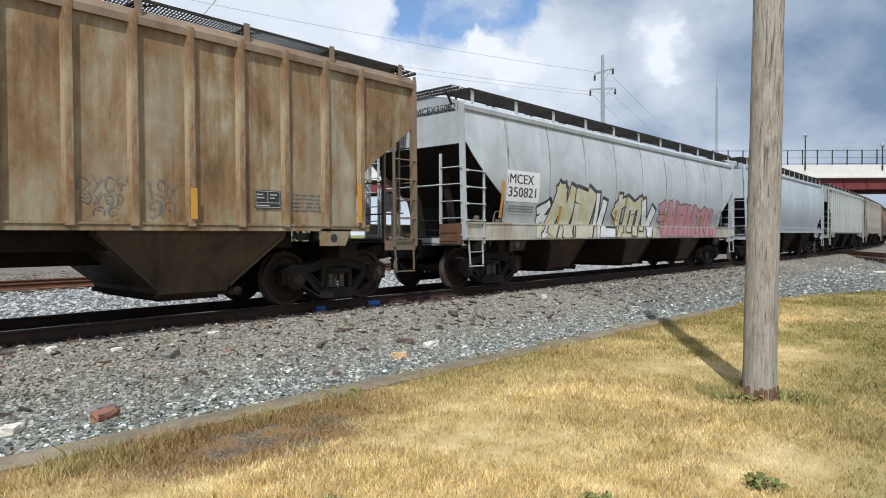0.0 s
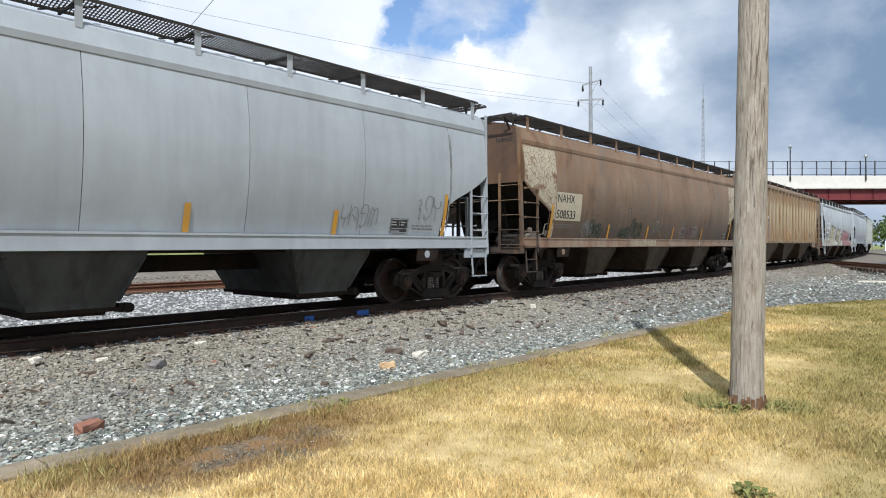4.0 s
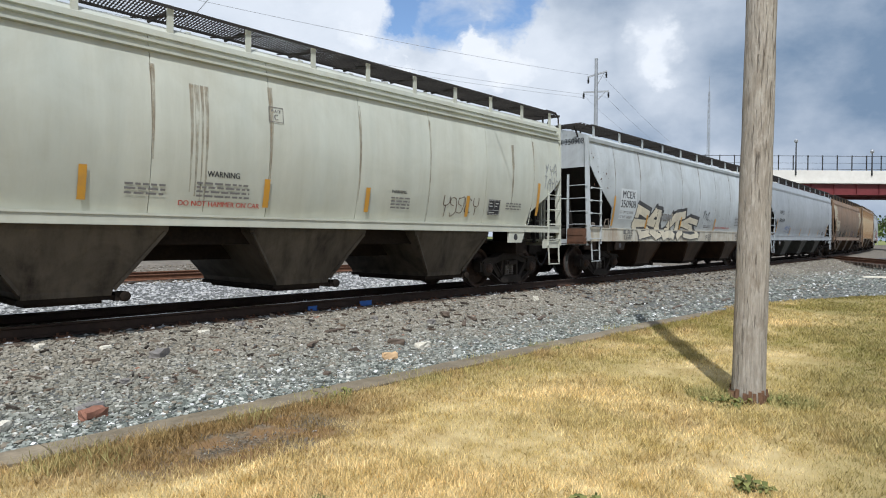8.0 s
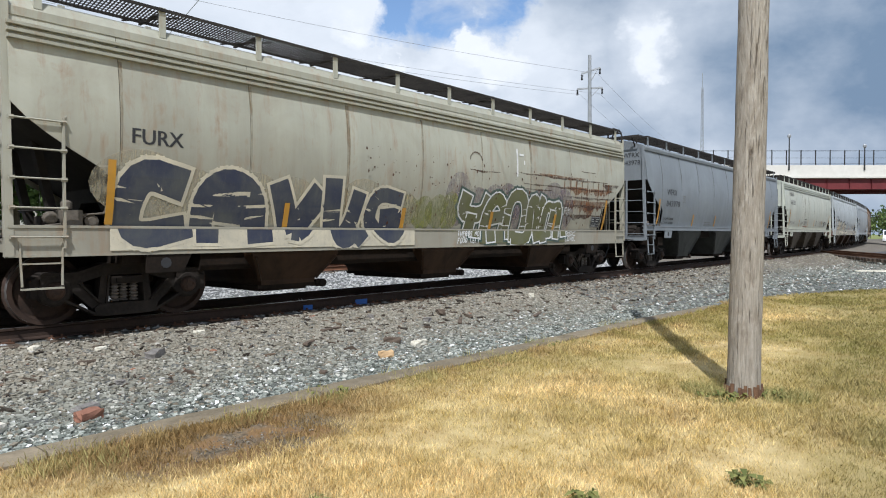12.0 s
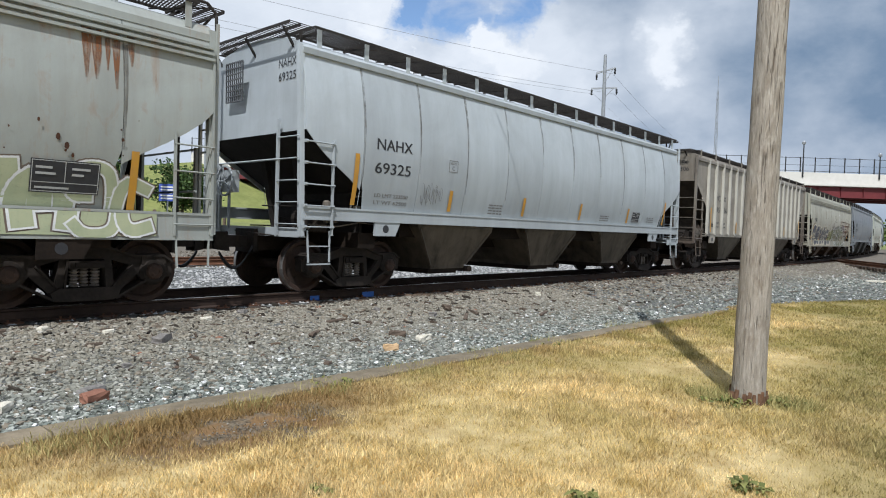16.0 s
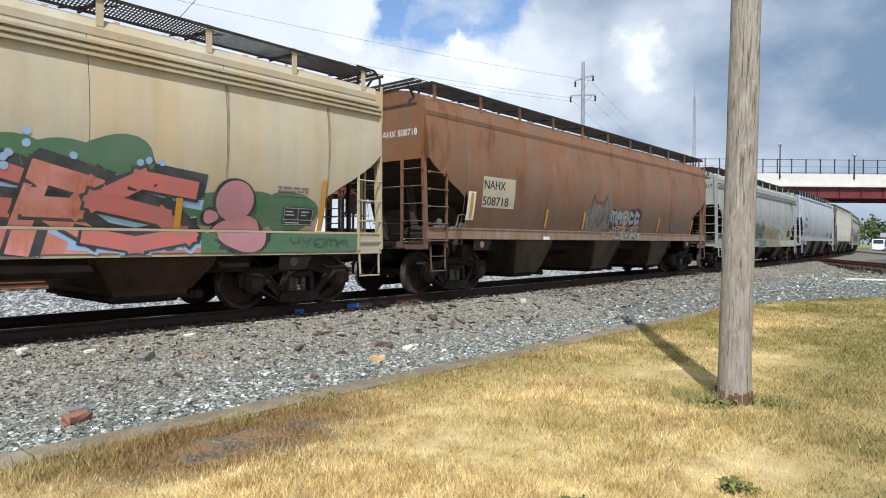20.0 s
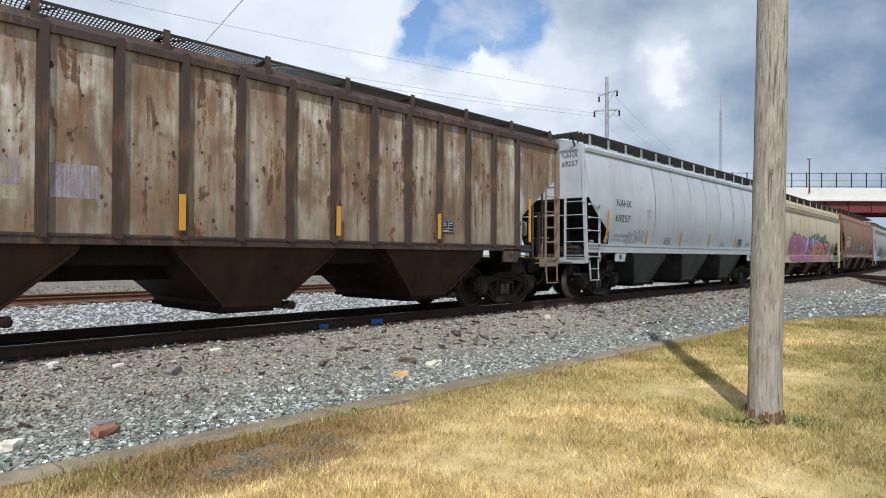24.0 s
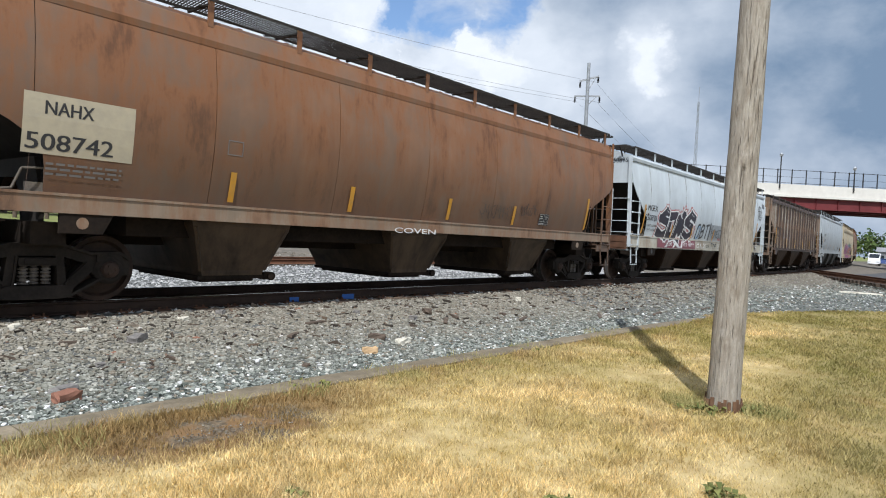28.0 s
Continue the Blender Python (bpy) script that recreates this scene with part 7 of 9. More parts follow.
    for x in (3.4, 5.0):
        lay(c, b, "sill_mark", [[(x - 0.07, 1.25), (x, 1.18), (x + 0.07, 1.25), (x, 1.32)]], CREAMPATCH, 0.02)
    lay(c, b, "clearance_plate_frame", ring_rect(-4.76, -4.5, 2.1, 2.34, 0.014), GREYINK)
    data_box(c, b, 6.42, 1.46, 0.46, 0.27, RUSTYBLACK)
    small_print(c, b, -6.75, 1.7, 0.9, 2)
    end_write(c, b, "NAHX", -0.75, 3.72, 0.5, 0.13)

    b, c = ACF, car_3
    write(c, b, "WFRX", -6.6, 2.45, 0.9, 0.2)
    write(c, b, "840699", -6.6, 2.05, 1.15, 0.2)
    usual(c, b, [-3.9, -1.2, 1.4, 4.1], 1.38, 1.8, [(-7.0, 1.4, 2.2), (6.96, 1.39, 2.23)])
    data_box(c, b, 5.45, 1.42)
    tag(c, b, "kbdg", 4.2, 5.1, 1.5, 1.9, GREYINK, 0.014, 12)
    tag(c, b, "adk", 6.1, 6.8, 1.7, 2.15, GREYINK, 0.014, 13)
    tag(c, b, "fkgede", -5.3, -3.9, 1.55, 1.9, BLUEMARK, 0.02, 14)
    plate_c(c, b, -4.9, 2.4)
    small_print(c, b, 6.05, 1.56, 0.6, 2)
    seam_stains(c, b, GREYSTAIN, 5, 0.5)

    b, c = LONG, car_4
    patch(c, b, -6.5, -5.42, 1.75, 2.66, PALEPATCH)
    write(c, b, "MCEX", -6.38, 2.38, 0.84, 0.22)
    write(c, b, "350908", -6.46, 2.1, 1.0, 0.22)
    write(c, b, "LD LMT 217500", -6.48, 1.92, 0.9, 0.08, GREYINK)
    write(c, b, "LT WT 68500", -6.48, 1.78, 0.85, 0.08, GREYINK)
    reflectors(c, b, [(-6.9, 1.54, 2.4), (-4.52, 1.5, 1.93), (-1.66, 1.5, 1.93), (1.85, 1.5, 1.95), (5.25, 1.5, 1.93), (6.95, 1.5, 2.2)])
    piece(c, b, [("E", -5.5, -4.32, 1.12, 2.2, -0.08), ("S", -4.45, -3.45, 1.16, 2.12, 0.1), ("U", -3.75, -2.42, 1.12, 2.1, 0.05), ("T", -2.6, -1.32, 1.12, 2.12, -0.05), ("S", -1.66, -0.1, 1.12, 1.98, 0.12)],
          [S_CREAM], S_BLACK, 0.035, shade=(0.09, 0.085, S_BLACK), weight=0.33, seed=3)
    tag(c, b, "yhc", 0.43, 1.2, 1.9, 2.25, S_BLACK, 0.035, 2)
    tag(c, b, "...", 1.2, 1.55, 1.85, 2.05, S_BLACK, 0.03, 3)
    tag(c, b, "FEE", 0.62, 1.3, 1.13, 1.35, S_BLACK, 0.032, 4)
    tag(c, b, "BLANK", -6.35, -5.7, 1.3, 1.43, S_BLACK, 0.022, 5)
    tag(c, b, "LEAF", -6.3, -5.75, 1.14, 1.27, S_BLACK, 0.022, 6)
    piece(c, b, [(k, -3.35 + 0.17 * i, -3.17 + 0.17 * i, 1.78, 1.98) for i, k in enumerate("biegb")], [S_GREY], S_MUD, 0.014, weight=0.3, seed=8)
    write(c, b, "DO NOT HAMMER ON CAR", 1.98, 1.58, 1.75, 0.075, REDINK)
    small_print(c, b, 4.3, 2.05, 0.5, 6)
    small_print(c, b, 0.7, 1.66, 0.8, 2)
    tag(c, b, "dbkSdga", 4.2, 5.7, 1.16, 1.38, S_BLACK, 0.028, 9)
    data_box(c, b, 5.56, 1.63, 0.37, 0.27)
    placard(c, b, 7.12, 1.32, 0.17)
    flecks(c, b, 0.3, 6.5, 1.5, 2.1, 60, RUSTSPOT, 3, 0.02)
    flecks(c, b, -8.3, -7.2, 2.6, 3.6, 30, RUSTSPOT, 4, 0.03)
    seam_stains(c, b, STAIN, 3)
    end_write(c, b, "MCEX 350908", -0.15, 3.8, 1.2, 0.16)

    b, c = BOXY, car_5
    write(c, b, "NAHX", -6.32, 3.31, 1.1, 0.24, GREYINK)
    write(c, b, "66232", -6.25, 2.84, 1.22, 0.24, GREYINK)
    reflectors(c, b, [(-6.42, 1.66, 2.55), (-3.62, 1.62, 2.06), (-0.95, 1.62, 2.06), (1.15, 1.62, 2.06), (4.0, 1.62, 2.06), (6.68, 1.72, 2.5)])
    plate_c(c, b, -0.95, 2.96)
    write(c, b, "WARNING", -1.95, 2.03, 0.52, 0.085)
    small_print(c, b, -2.1, 1.92, 0.85, 4)
    write(c, b, "DO NOT HAMMER ON CAR", -2.35, 1.6, 1.3, 0.075, REDINK)
    write(c, b, "WARNING", 1.75, 2.0, 0.4, 0.06)
    small_print(c, b, 1.75, 1.9, 0.5, 4)
    small_print(c, b, -3.1, 1.85, 0.55, 3)
    small_print(c, b, -6.2, 1.85, 1.2, 2)
    small_print(c, b, 5.4, 1.95, 0.6, 3)
    data_box(c, b, 4.74, 1.68, 0.42, 0.34)
    tag(c, b, "kddck", 3.2, 4.4, 1.66, 2.05, RUSTSPOT, 0.016, 21)
    tag(c, b, "ykA", 6.95, 7.5, 2.72, 3.0, S_GREY, 0.022, 22)
    tag(c, b, "Tbkc", 6.9, 7.55, 2.38, 2.68, S_GREY, 0.022, 23)
    runs(c, b, [-2.2, -2.12, -2.04, -1.97, 5.6], 3.32, 1.2, 1.8, STAIN, 3, 0.035)
    seam_stains(c, b, STAIN, 8)
    end_write(c, b, "NAHX", -0.7, 3.6, 0.5, 0.14, GREYINK)
    end_write(c, b, "66232", -0.7, 3.4, 0.5, 0.14, GREYINK)

    b, c = SLIM, car_6
    write(c, b, "WFRX", -6.66, 2.53, 0.9, 0.2)
    write(c, b, "843978", -6.66, 2.14, 1.22, 0.2)
    write(c, b, "LD LMT 224000", -6.8, 1.68, 0.95, 0.075)
    write(c, b, "LT WT  62000", -6.8, 1.54, 0.95, 0.075)
    reflectors(c, b, [(-7.29, 1.53, 2.35), (-3.94, 1.49, 1.91), (-1.43, 1.49, 1.91), (1.35, 1.49, 1.91), (4.03, 1.49, 1.91), (6.85, 1.49, 2.3)])
    plate_c(c, b, -5.18, 2.31)
    small_print(c, b, -2.6, 1.62, 0.7, 3)
    small_print(c, b, 2.3, 1.62, 0.6, 3)
    small_print(c, b, 5.95, 1.65, 0.5, 3)
    data_box(c, b, 5.3, 1.58, 0.36, 0.26)
    scribble(c, b, -6.5, -5.7, 1.36, 1.43, S_WHITE, 3, 0.015)
    seam_stains(c, b, GREYSTAIN, 9, 1.0)
    end_write(c, b, "WFRX", -0.75, 3.7, 0.55, 0.15)
    end_write(c, b, "843978", -0.72, 3.45, 0.62, 0.15)

    b, c = RIDGE, car_7
    cloud(c, b, -6.9, -1.2, 1.34, 2.25, HAZE_CREAM, 6, 7, 0.001)
    cloud(c, b, -1.5, 0.2, 1.34, 2.1, HAZE_LIME, 4, 4, 0.0015)
    cloud(c, b, -0.1, 4.9, 1.34, 2.45, HAZE_PLUM, 5, 8, 0.001)
    patch(c, b, -6.9, -1.2, 0.98, 1.27, S_CREAM, "graffiti_background", 0.003)
    patch(c, b, 0.9, 4.5, 0.98, 1.27, S_OLIVE, "graffiti_background", 0.003)
    piece(c, b, [("c", -6.9, -5.7, 0.95, 2.2), ("b", -5.75, -4.5, 0.95, 2.25), ("V", -4.5, -3.3, 0.95, 2.2, 0.1), ("U", -3.35, -2.4, 0.95, 2.22), ("G", -2.5, -1.35, 0.95, 2.15)], [S_DUSK], S_CREAM, 0.05, weight=0.34, seed=5, curvy=True)
    piece(c, b, [("k", 0.25, 1.3, 1.0, 2.2, 0.15), ("b", 1.1, 2.1, 0.95, 2.18), ("O", 1.95, 2.95, 0.95, 2.22), ("i", 2.8, 3.75, 0.95, 2.15), ("g", 3.55, 4.5, 0.95, 2.05)], [S_OLIVE], S_WHITE, 0.035, halo=S_DKGREEN, halo_w=0.05, weight=0.3, seed=9, curvy=True)
    reflectors(c, b, [(-6.85, 1.32, 2.16), (-4.1, 1.29, 1.7), (-1.4, 1.29, 1.7), (1.45, 1.29, 1.7), (4.19, 1.29, 1.7), (6.88, 1.32, 2.16)])
    data_box(c, b, 6.15, 1.38, 0.5, 0.3)
    ragged(c, b, [(2.4, 6.9, 2.66, 0.07), (5.4, 6.2, 2.90, 0.03), (2.6, 7.3, 2.42, 0.06), (4.5, 7.2, 2.2, 0.10), (4.4, 7.1, 1.98, 0.16), (4.6, 6.9, 1.72, 0.2), (0.55, 1.65, 2.60, 0.05), (2.5, 3.9, 2.3, 0.04), (6.6, 7.6, 2.62, 0.3)], RUSTBAND, 3)
    ragged(c, b, [(3.3, 5.6, 2.70, 0.10), (4.6, 7.2, 2.45, 0.35), (4.6, 7.0, 2.1, 0.6)], ORANGERUST, 5)
    flecks(c, b, -2.5, 7.2, 1.4, 2.8, 260, RUSTSPOT, 2, 0.024, 2.2)
    runs(c, b, [4.5 + 0.31 * k for k in range(9)], 2.62, 0.3, 1.0, ORANGERUST, 8, 0.03)
    tag(c, b, "THERES NO", 0.1, 0.85, 1.14, 1.26, S_WHITE, 0.02, 2)
    tag(c, b, "FOOD LEFT", 0.1, 0.85, 1.0, 1.12, S_WHITE, 0.02, 3)
    tag(c, b, "RSC", 4.5, 5.05, 1.14, 1.26, S_WHITE, 0.018, 5)
    tag(c, b, "LEVEL", 4.5, 5.05, 1.0, 1.12, S_WHITE, 0.018, 6)
    tag(c, b, "abe", 4.45, 4.9, 1.68, 1.92, S_WHITE, 0.014, 7)
    lay(c, b, "chalked_arc", line_shape([(0.75 + 0.22 * math.cos(a), 2.78 + 0.2 * math.sin(a)) for a in (0.2, 0.6, 1.0, 1.4, 1.8, 2.2, 2.6, 3.0)], 0.03), RUSTBAND, 0.004)
    lay(c, b, "tape_strip", [rect(2.3, 2.36, 2.55, 3.2), rect(2.42, 2.6, 3.05, 3.1), rect(2.6, 2.64, 2.85, 2.95)], S_WHITE, 0.004)
    seam_stains(c, b, STAIN, 4)
    write(c, b, "FURX", -6.6, 2.4, 0.7, 0.2)

    b, c = RIB, car_8
    write(c, b, "MC", -6.12, 2.64, 0.47, 0.21)
    write(c, b, "EX", -5.4, 2.64, 0.44, 0.21)
    write(c, b, "95", -6.05, 2.2, 0.38, 0.2)
    write(c, b, "306", -5.4, 2.2, 0.56, 0.2)
    for text, x, z in (("LD LMT", -6.1, 1.75), ("LT WT", -6.1, 1.6), ("222600", -5.36, 1.75), ("63400", -5.32, 1.6)):
        write(c, b, text, x, z, 0.38, 0.075)
    plate_c(c, b, -4.43, 2.36)
    usual(c, b, [-3.84, -1.29, 1.41, 3.93], 1.43, 1.88, [(-6.93, 1.42, 2.34), (6.95, 1.42, 2.3)])
    small_print(c, b, -2.5, 1.68, 0.5, 4)
    small_print(c, b, -1.1, 1.68, 0.45, 4, REDINK)
    small_print(c, b, 0.2, 1.66, 0.45, 3)
    patch(c, b, -6.6, -6.2, 1.62, 1.76, INK, "routing_board")
    data_box(c, b, 5.4, 1.55, 0.4, 0.26)
    end_write(c, b, "MCEX", -0.7, 3.85, 0.5, 0.15)
    end_write(c, b, "95306", -0.7, 3.62, 0.55, 0.15)

    for c, num, seed in ((car_9, "69325", 1), (car_13, "69257", 2)):
        b = SHORT
        write(c, b, "NAHX", -6.14, 2.6, 0.9, 0.2)
        write(c, b, num, -6.16, 2.17, 0.9, 0.2)
        plate_c(c, b, -4.16, 2.36)
        reflectors(c, b, [(-6.6, 1.57, 2.47), (-4.02, 1.56, 1.99), (-1.38, 1.56, 1.99), (1.26, 1.56, 1.99), (4.04, 1.56, 1.99), (6.6, 1.57, 2.3)])
        write(c, b, "LD LMT 223500", -6.1, 1.74, 0.85, 0.07, GREYINK)
        write(c, b, "LT WT 62500", -6.1, 1.61, 0.85, 0.07, GREYINK)
        small_print(c, b, -2.7, 1.75, 0.5, 4)
        small_print(c, b, 2.4, 1.7, 0.5, 3)
        small_print(c, b, 5.4, 1.75, 0.5, 3)
        data_box(c, b, 4.34, 1.6, 0.5, 0.3)
        seam_stains(c, b, GREYSTAIN, seed, 0.9)
        end_write(c, b, "NAHX", -0.75, 3.85, 0.5, 0.14)
        end_write(c, b, num, -0.75, 3.62, 0.5, 0.14)
    tag(car_13, SHORT, "BOAR", -5.34, -4.2, 1.57, 1.93, S_GREY, 0.03, 3)
    scribble(car_9, SHORT, -4.9, -4.3, 1.65, 2.1, GREYINK, 4, 0.01)

    b, c = RIDGE, car_10
    patch(c, b, -6.65, -5.52, 1.86, 2.48, CHALK)
    write(c, b, "FURX", -6.6, 2.2, 0.62, 0.22)
    write(c, b, "846417", -6.6, 1.9, 1.02, 0.22)
    cloud(c, b, -6.6, -3.2, 1.34, 1.9, HAZE_SKY, 6, 6, 0.001)
    patch(c, b, -6.9, -3.3, 0.98, 1.27, S_SKY, "graffiti_background", 0.003)
    patch(c, b, -3.3, 0.3, 0.97, 1.27, S_DKGREEN, "graffiti_background", 0.003)
    patch(c, b, 0.3, 3.6, 0.97, 1.27, S_SAGE, "graffiti_background", 0.003)
    patch(c, b, 3.6, 7.2, 0.97, 1.27, S_PALELIME, "graffiti_background", 0.003)
    piece(c, b, [("b", -6.6, -5.6, 0.95, 1.8), ("A", -5.9, -4.9, 0.95, 2.05), ("j", -5.14, -4.3, 0.95, 2.05, 0.1), ("d", -4.6, -3.9, 0.95, 2.05), ("T", -4.25, -3.25, 0.95, 1.9, 0.1)], [S_SKY], S_NAVY, 0.022, shine=S_WHITE, weight=0.38, seed=2, curvy=True)
    piece(c, b, [("A", -3.25, -2.32, 0.95, 2.22, 0.05), ("E", -2.5, -1.55, 0.95, 2.2, 0.06), ("K", -1.68, -0.72, 0.95, 2.1, 0.06), ("S", -0.88, 0.32, 0.95, 2.05)], [S_DKGREEN], S_PALELIME, 0.026, halo=S_DKGREEN, halo_w=0.055, weight=0.31, seed=7)
    piece(c, b, [("C", 0.42, 1.25, 0.95, 1.95), ("H", 1.1, 2.1, 0.95, 2.02), ("A", 2.0, 2.9, 0.95, 1.98, 0.05), ("P", 2.8, 3.6, 0.95, 1.95)], [S_SAGE], S_MAROON, 0.018, weight=0.32, seed=9, curvy=True)
    piece(c, b, [("d", 3.7, 4.4, 0.95, 1.95), ("j", 4.25, 5.0, 0.95, 1.9), ("k", 4.9, 5.6, 0.95, 1.95), ("b", 5.5, 6.2, 0.95, 1.85), ("d", 6.1, 6.75, 0.95, 1.9), ("c", 6.65, 7.2, 0.95, 1.75)], [S_PALELIME], S_WHITE, 0.025, halo=S_MUD, halo_w=0.018, weight=0.28, seed=11, curvy=True)
    reflectors(c, b, [(-6.79, 1.28, 2.19), (-4.07, 1.31, 1.73), (-1.3, 1.31, 1.73), (1.41, 1.31, 1.73), (4.15, 1.31, 1.73), (6.92, 1.31, 2.08)])
    write(c, b, "CAR STRICTLY", -2.1, 1.12, 0.8, 0.07, CHALK, lift=0.02)
    write(c, b, "DESIGNED FOR", -2.1, 1.0, 0.8, 0.07, CHALK, lift=0.02)
    data_box(c, b, 5.72, 1.48, 0.78, 0.40)
    runs(c, b, [6.3, 6.42, 6.55, 6.66, 6.85], 3.6, 0.3, 0.8, ORANGERUST, 5, 0.05)
    flecks(c, b, -4.0, 7.0, 1.9, 2.5, 110, RUSTSPOT, 6, 0.03, 2.0)
    lay(c, b, "clearance_plate_frame", ring_rect(-4.2, -3.94, 2.12, 2.36, 0.014), GREYINK)
    seam_stains(c, b, GREYSTAIN, 14)
    end_write(c, b, "846417", -0.7, 3.45, 0.62, 0.16)

    b, c = ACF_HIGH, car_11
    patch(c, b, -6.46, -5.18, 1.92, 2.62, CREAMPATCH)
    write(c, b, "NAHX", -6.42, 2.34, 0.82, 0.2)
    write(c, b, "508718", -6.44, 1.97, 1.0, 0.2)
    patch(c, b, -6.97, -6.7, 1.62, 2.25, CHALK, "white_strip")
    usual(c, b, [-3.64, -1.62, 1.0, 3.73], 1.5, 1.98, [(-6.84, 1.66, 2.22), (6.95, 1.45, 2.0)])
    cloud(c, b, -1.4, 0.0, 1.36, 2.4, HAZE_GREY, 7, 4, 0.003, "graffiti_figure")
    lay(c, b, "graffiti_figure_outline", line_shape([(-1.3, 1.7), (-1.25, 2.3), (-1.1, 2.5), (-1.0, 2.3), (-0.45, 2.3), (-0.35, 2.5), (-0.2, 2.25), (-0.1, 1.6)], 0.03) + line_shape([(-1.0, 1.9), (-0.7, 1.65), (-0.35, 1.95)], 0.03), S_BLACK, 0.012)
    cloud(c, b, 0.0, 2.15, 1.6, 2.2, HAZE_BLACK, 8, 5, 0.001)
    piece(c, b, [(k, 0.05 + 0.41 * i, 0.44 + 0.41 * i, 1.68, 2.12) for i, k in enumerate("gbdcc")], [S_GREY], S_BLACK, 0.02, weight=0.34, seed=8)
    tag(c, b, "acbe dg", 0.2, 2.1, 1.52, 1.64, S_WHITE, 0.016, 17)
    piece(c, b, [(k, 0.1 + 0.4 * i, 0.46 + 0.4 * i, 1.2, 1.5) for i, k in enumerate("cedbe")], [S_GREY], S_MUD, 0.014, weight=0.25, seed=12)
    tag(c, b, "kade", 2.2, 3.3, 1.6, 2.15, GREYINK, 0.012, 21)
    tag(c, b, "af", -3.6, -2.9, 1.4, 1.9, GREYINK, 0.012, 22)
    lay(c, b, "clearance_plate_frame", ring_rect(-3.95, -3.67, 2.13, 2.37, 0.014), GREYINK)
    data_box(c, b, 4.9, 1.55, 0.46, 0.3)
    patch(c, b, -3.9, -3.6, 1.2, 1.28, CHALK, "white_label")
    end_write(c, b, "NAHX 508718", -0.1, 3.35, 1.15, 0.14, CHALK)

    b, c = RIDGE, car_12
    cloud(c, b, -0.3, 3.6, 1.9, 2.5, S_GREEN, 3, 6, 0.003)
    cloud(c, b, 3.6, 6.4, 1.32, 2.0, S_GREEN, 5, 4, 0.003)
    cloud(c, b, -3.2, 0.4, 1.3, 2.2, S_BLUE, 9, 7, 0.003)
    patch(c, b, -4.9, 0.3, 0.97, 1.27, S_ROSE, "graffiti_background", 0.003)
    patch(c, b, 0.3, 4.4, 0.97, 1.27, S_CORAL, "graffiti_background", 0.003)
    piece(c, b, [("S", -4.9, -3.5, 0.95, 2.4), ("D", -3.5, -2.3, 0.95, 2.35), ("U", -2.35, -1.35, 0.95, 2.3), ("R", -0.98, -0.12, 0.95, 2.25, 0.05), ("a", -0.2, 0.45, 1.4, 1.9)], [S_ROSE, S_MAGENTA], S_BLACK, 0.045, shine=S_WHITE, weight=0.36, seed=2)
    stars(c, b, [(-1.1, 1.85)], 0.5, S_LILAC)
    piece(c, b, [("N", 0.48, 1.5, 0.95, 2.2, 0.1), ("E", 1.32, 2.2, 0.95, 2.15, 0.08), ("R", 2.02, 3.02, 0.95, 2.12, 0.1), ("S", 2.85, 4.3, 0.95, 2.1, 0.1)], [S_CORAL, S_SALMON], S_BLACK, 0.04, halo=S_BLUE, halo_w=0.09, shade=(0.09, 0.08, S_BLACK), weight=0.31, seed=6)
    blobs = random.Random(12)
    lay(c, b, "graffiti_dots", [blob(blobs.uniform(-0.1, 4.0), blobs.uniform(2.0, 2.45), 0.05, 0.05, blobs, 9) for i in range(26)], S_BLUE, 0.006)
    tag(c, b, "KST", 3.7, 4.2, 1.02, 1.2, S_BLACK, 0.022, 3)
    tag(c, b, "acdbe", 4.6, 5.6, 1.02, 1.2, S_BLACK, 0.02, 4)
    tag(c, b, "kedgb", 5.9, 7.2, 1.04, 1.2, S_DKGREEN, 0.03, 5)
    rng = random.Random(4)
    lay(c, b, "graffiti_figure_outline", [blob(5.0, 1.75, 0.34, 0.37, rng), blob(5.1, 1.25, 0.46, 0.3, rng), blob(4.62, 1.5, 0.16, 0.14, rng)], S_BLACK, 0.016)
    lay(c, b, "graffiti_figure", [blob(5.0, 1.75, 0.3, 0.33, rng), blob(5.1, 1.25, 0.42, 0.28, rng), blob(4.62, 1.5, 0.12, 0.1, rng)], S_PINK, 0.02)
    reflectors(c, b, [(-6.7, 1.31, 2.18), (-4.0, 1.3, 1.75), (-1.3, 1.3, 1.75), (1.45, 1.3, 1.75), (4.12, 1.31, 1.75), (6.68, 1.31, 2.18)])
    data_box(c, b, 5.9, 1.4, 0.6, 0.3)
    small_print(c, b, 5.75, 2.0, 0.6, 3)
    write(c, b, "CRDX", -6.6, 2.05, 0.6, 0.17, GREYINK)
    patch(c, b, 4.4, 7.4, 0.96, 1.26, S_GREEN, "graffiti_background", 0.005)
    seam_stains(c, b, STAIN, 19)

    b, c = RIBLOW, car_14
    for text, x, z in (("MW", -6.18, 2.4), ("CX", -5.42, 2.4), ("461", -6.18, 2.02), ("175", -5.45, 2.02)):
        write(c, b, text, x, z, 0.42, 0.19)
    for x in (-4.74, -3.92):
        patch(c, b, x, x + 0.62, 1.99, 2.3, HAZE_LILAC, "faded_patch", 0.002)
        patch(c, b, x + 0.05, x + 0.57, 2.06, 2.22, HAZE_CREAM, "faded_lettering", 0.0045)
    patch(c, b, -3.92, -3.3, 1.8, 1.97, HAZE_CREAM, "faded_patch", 0.002)
    patch(c, b, -3.04, -2.42, 1.86, 2.28, HAZE_LILAC, "faded_patch", 0.002)
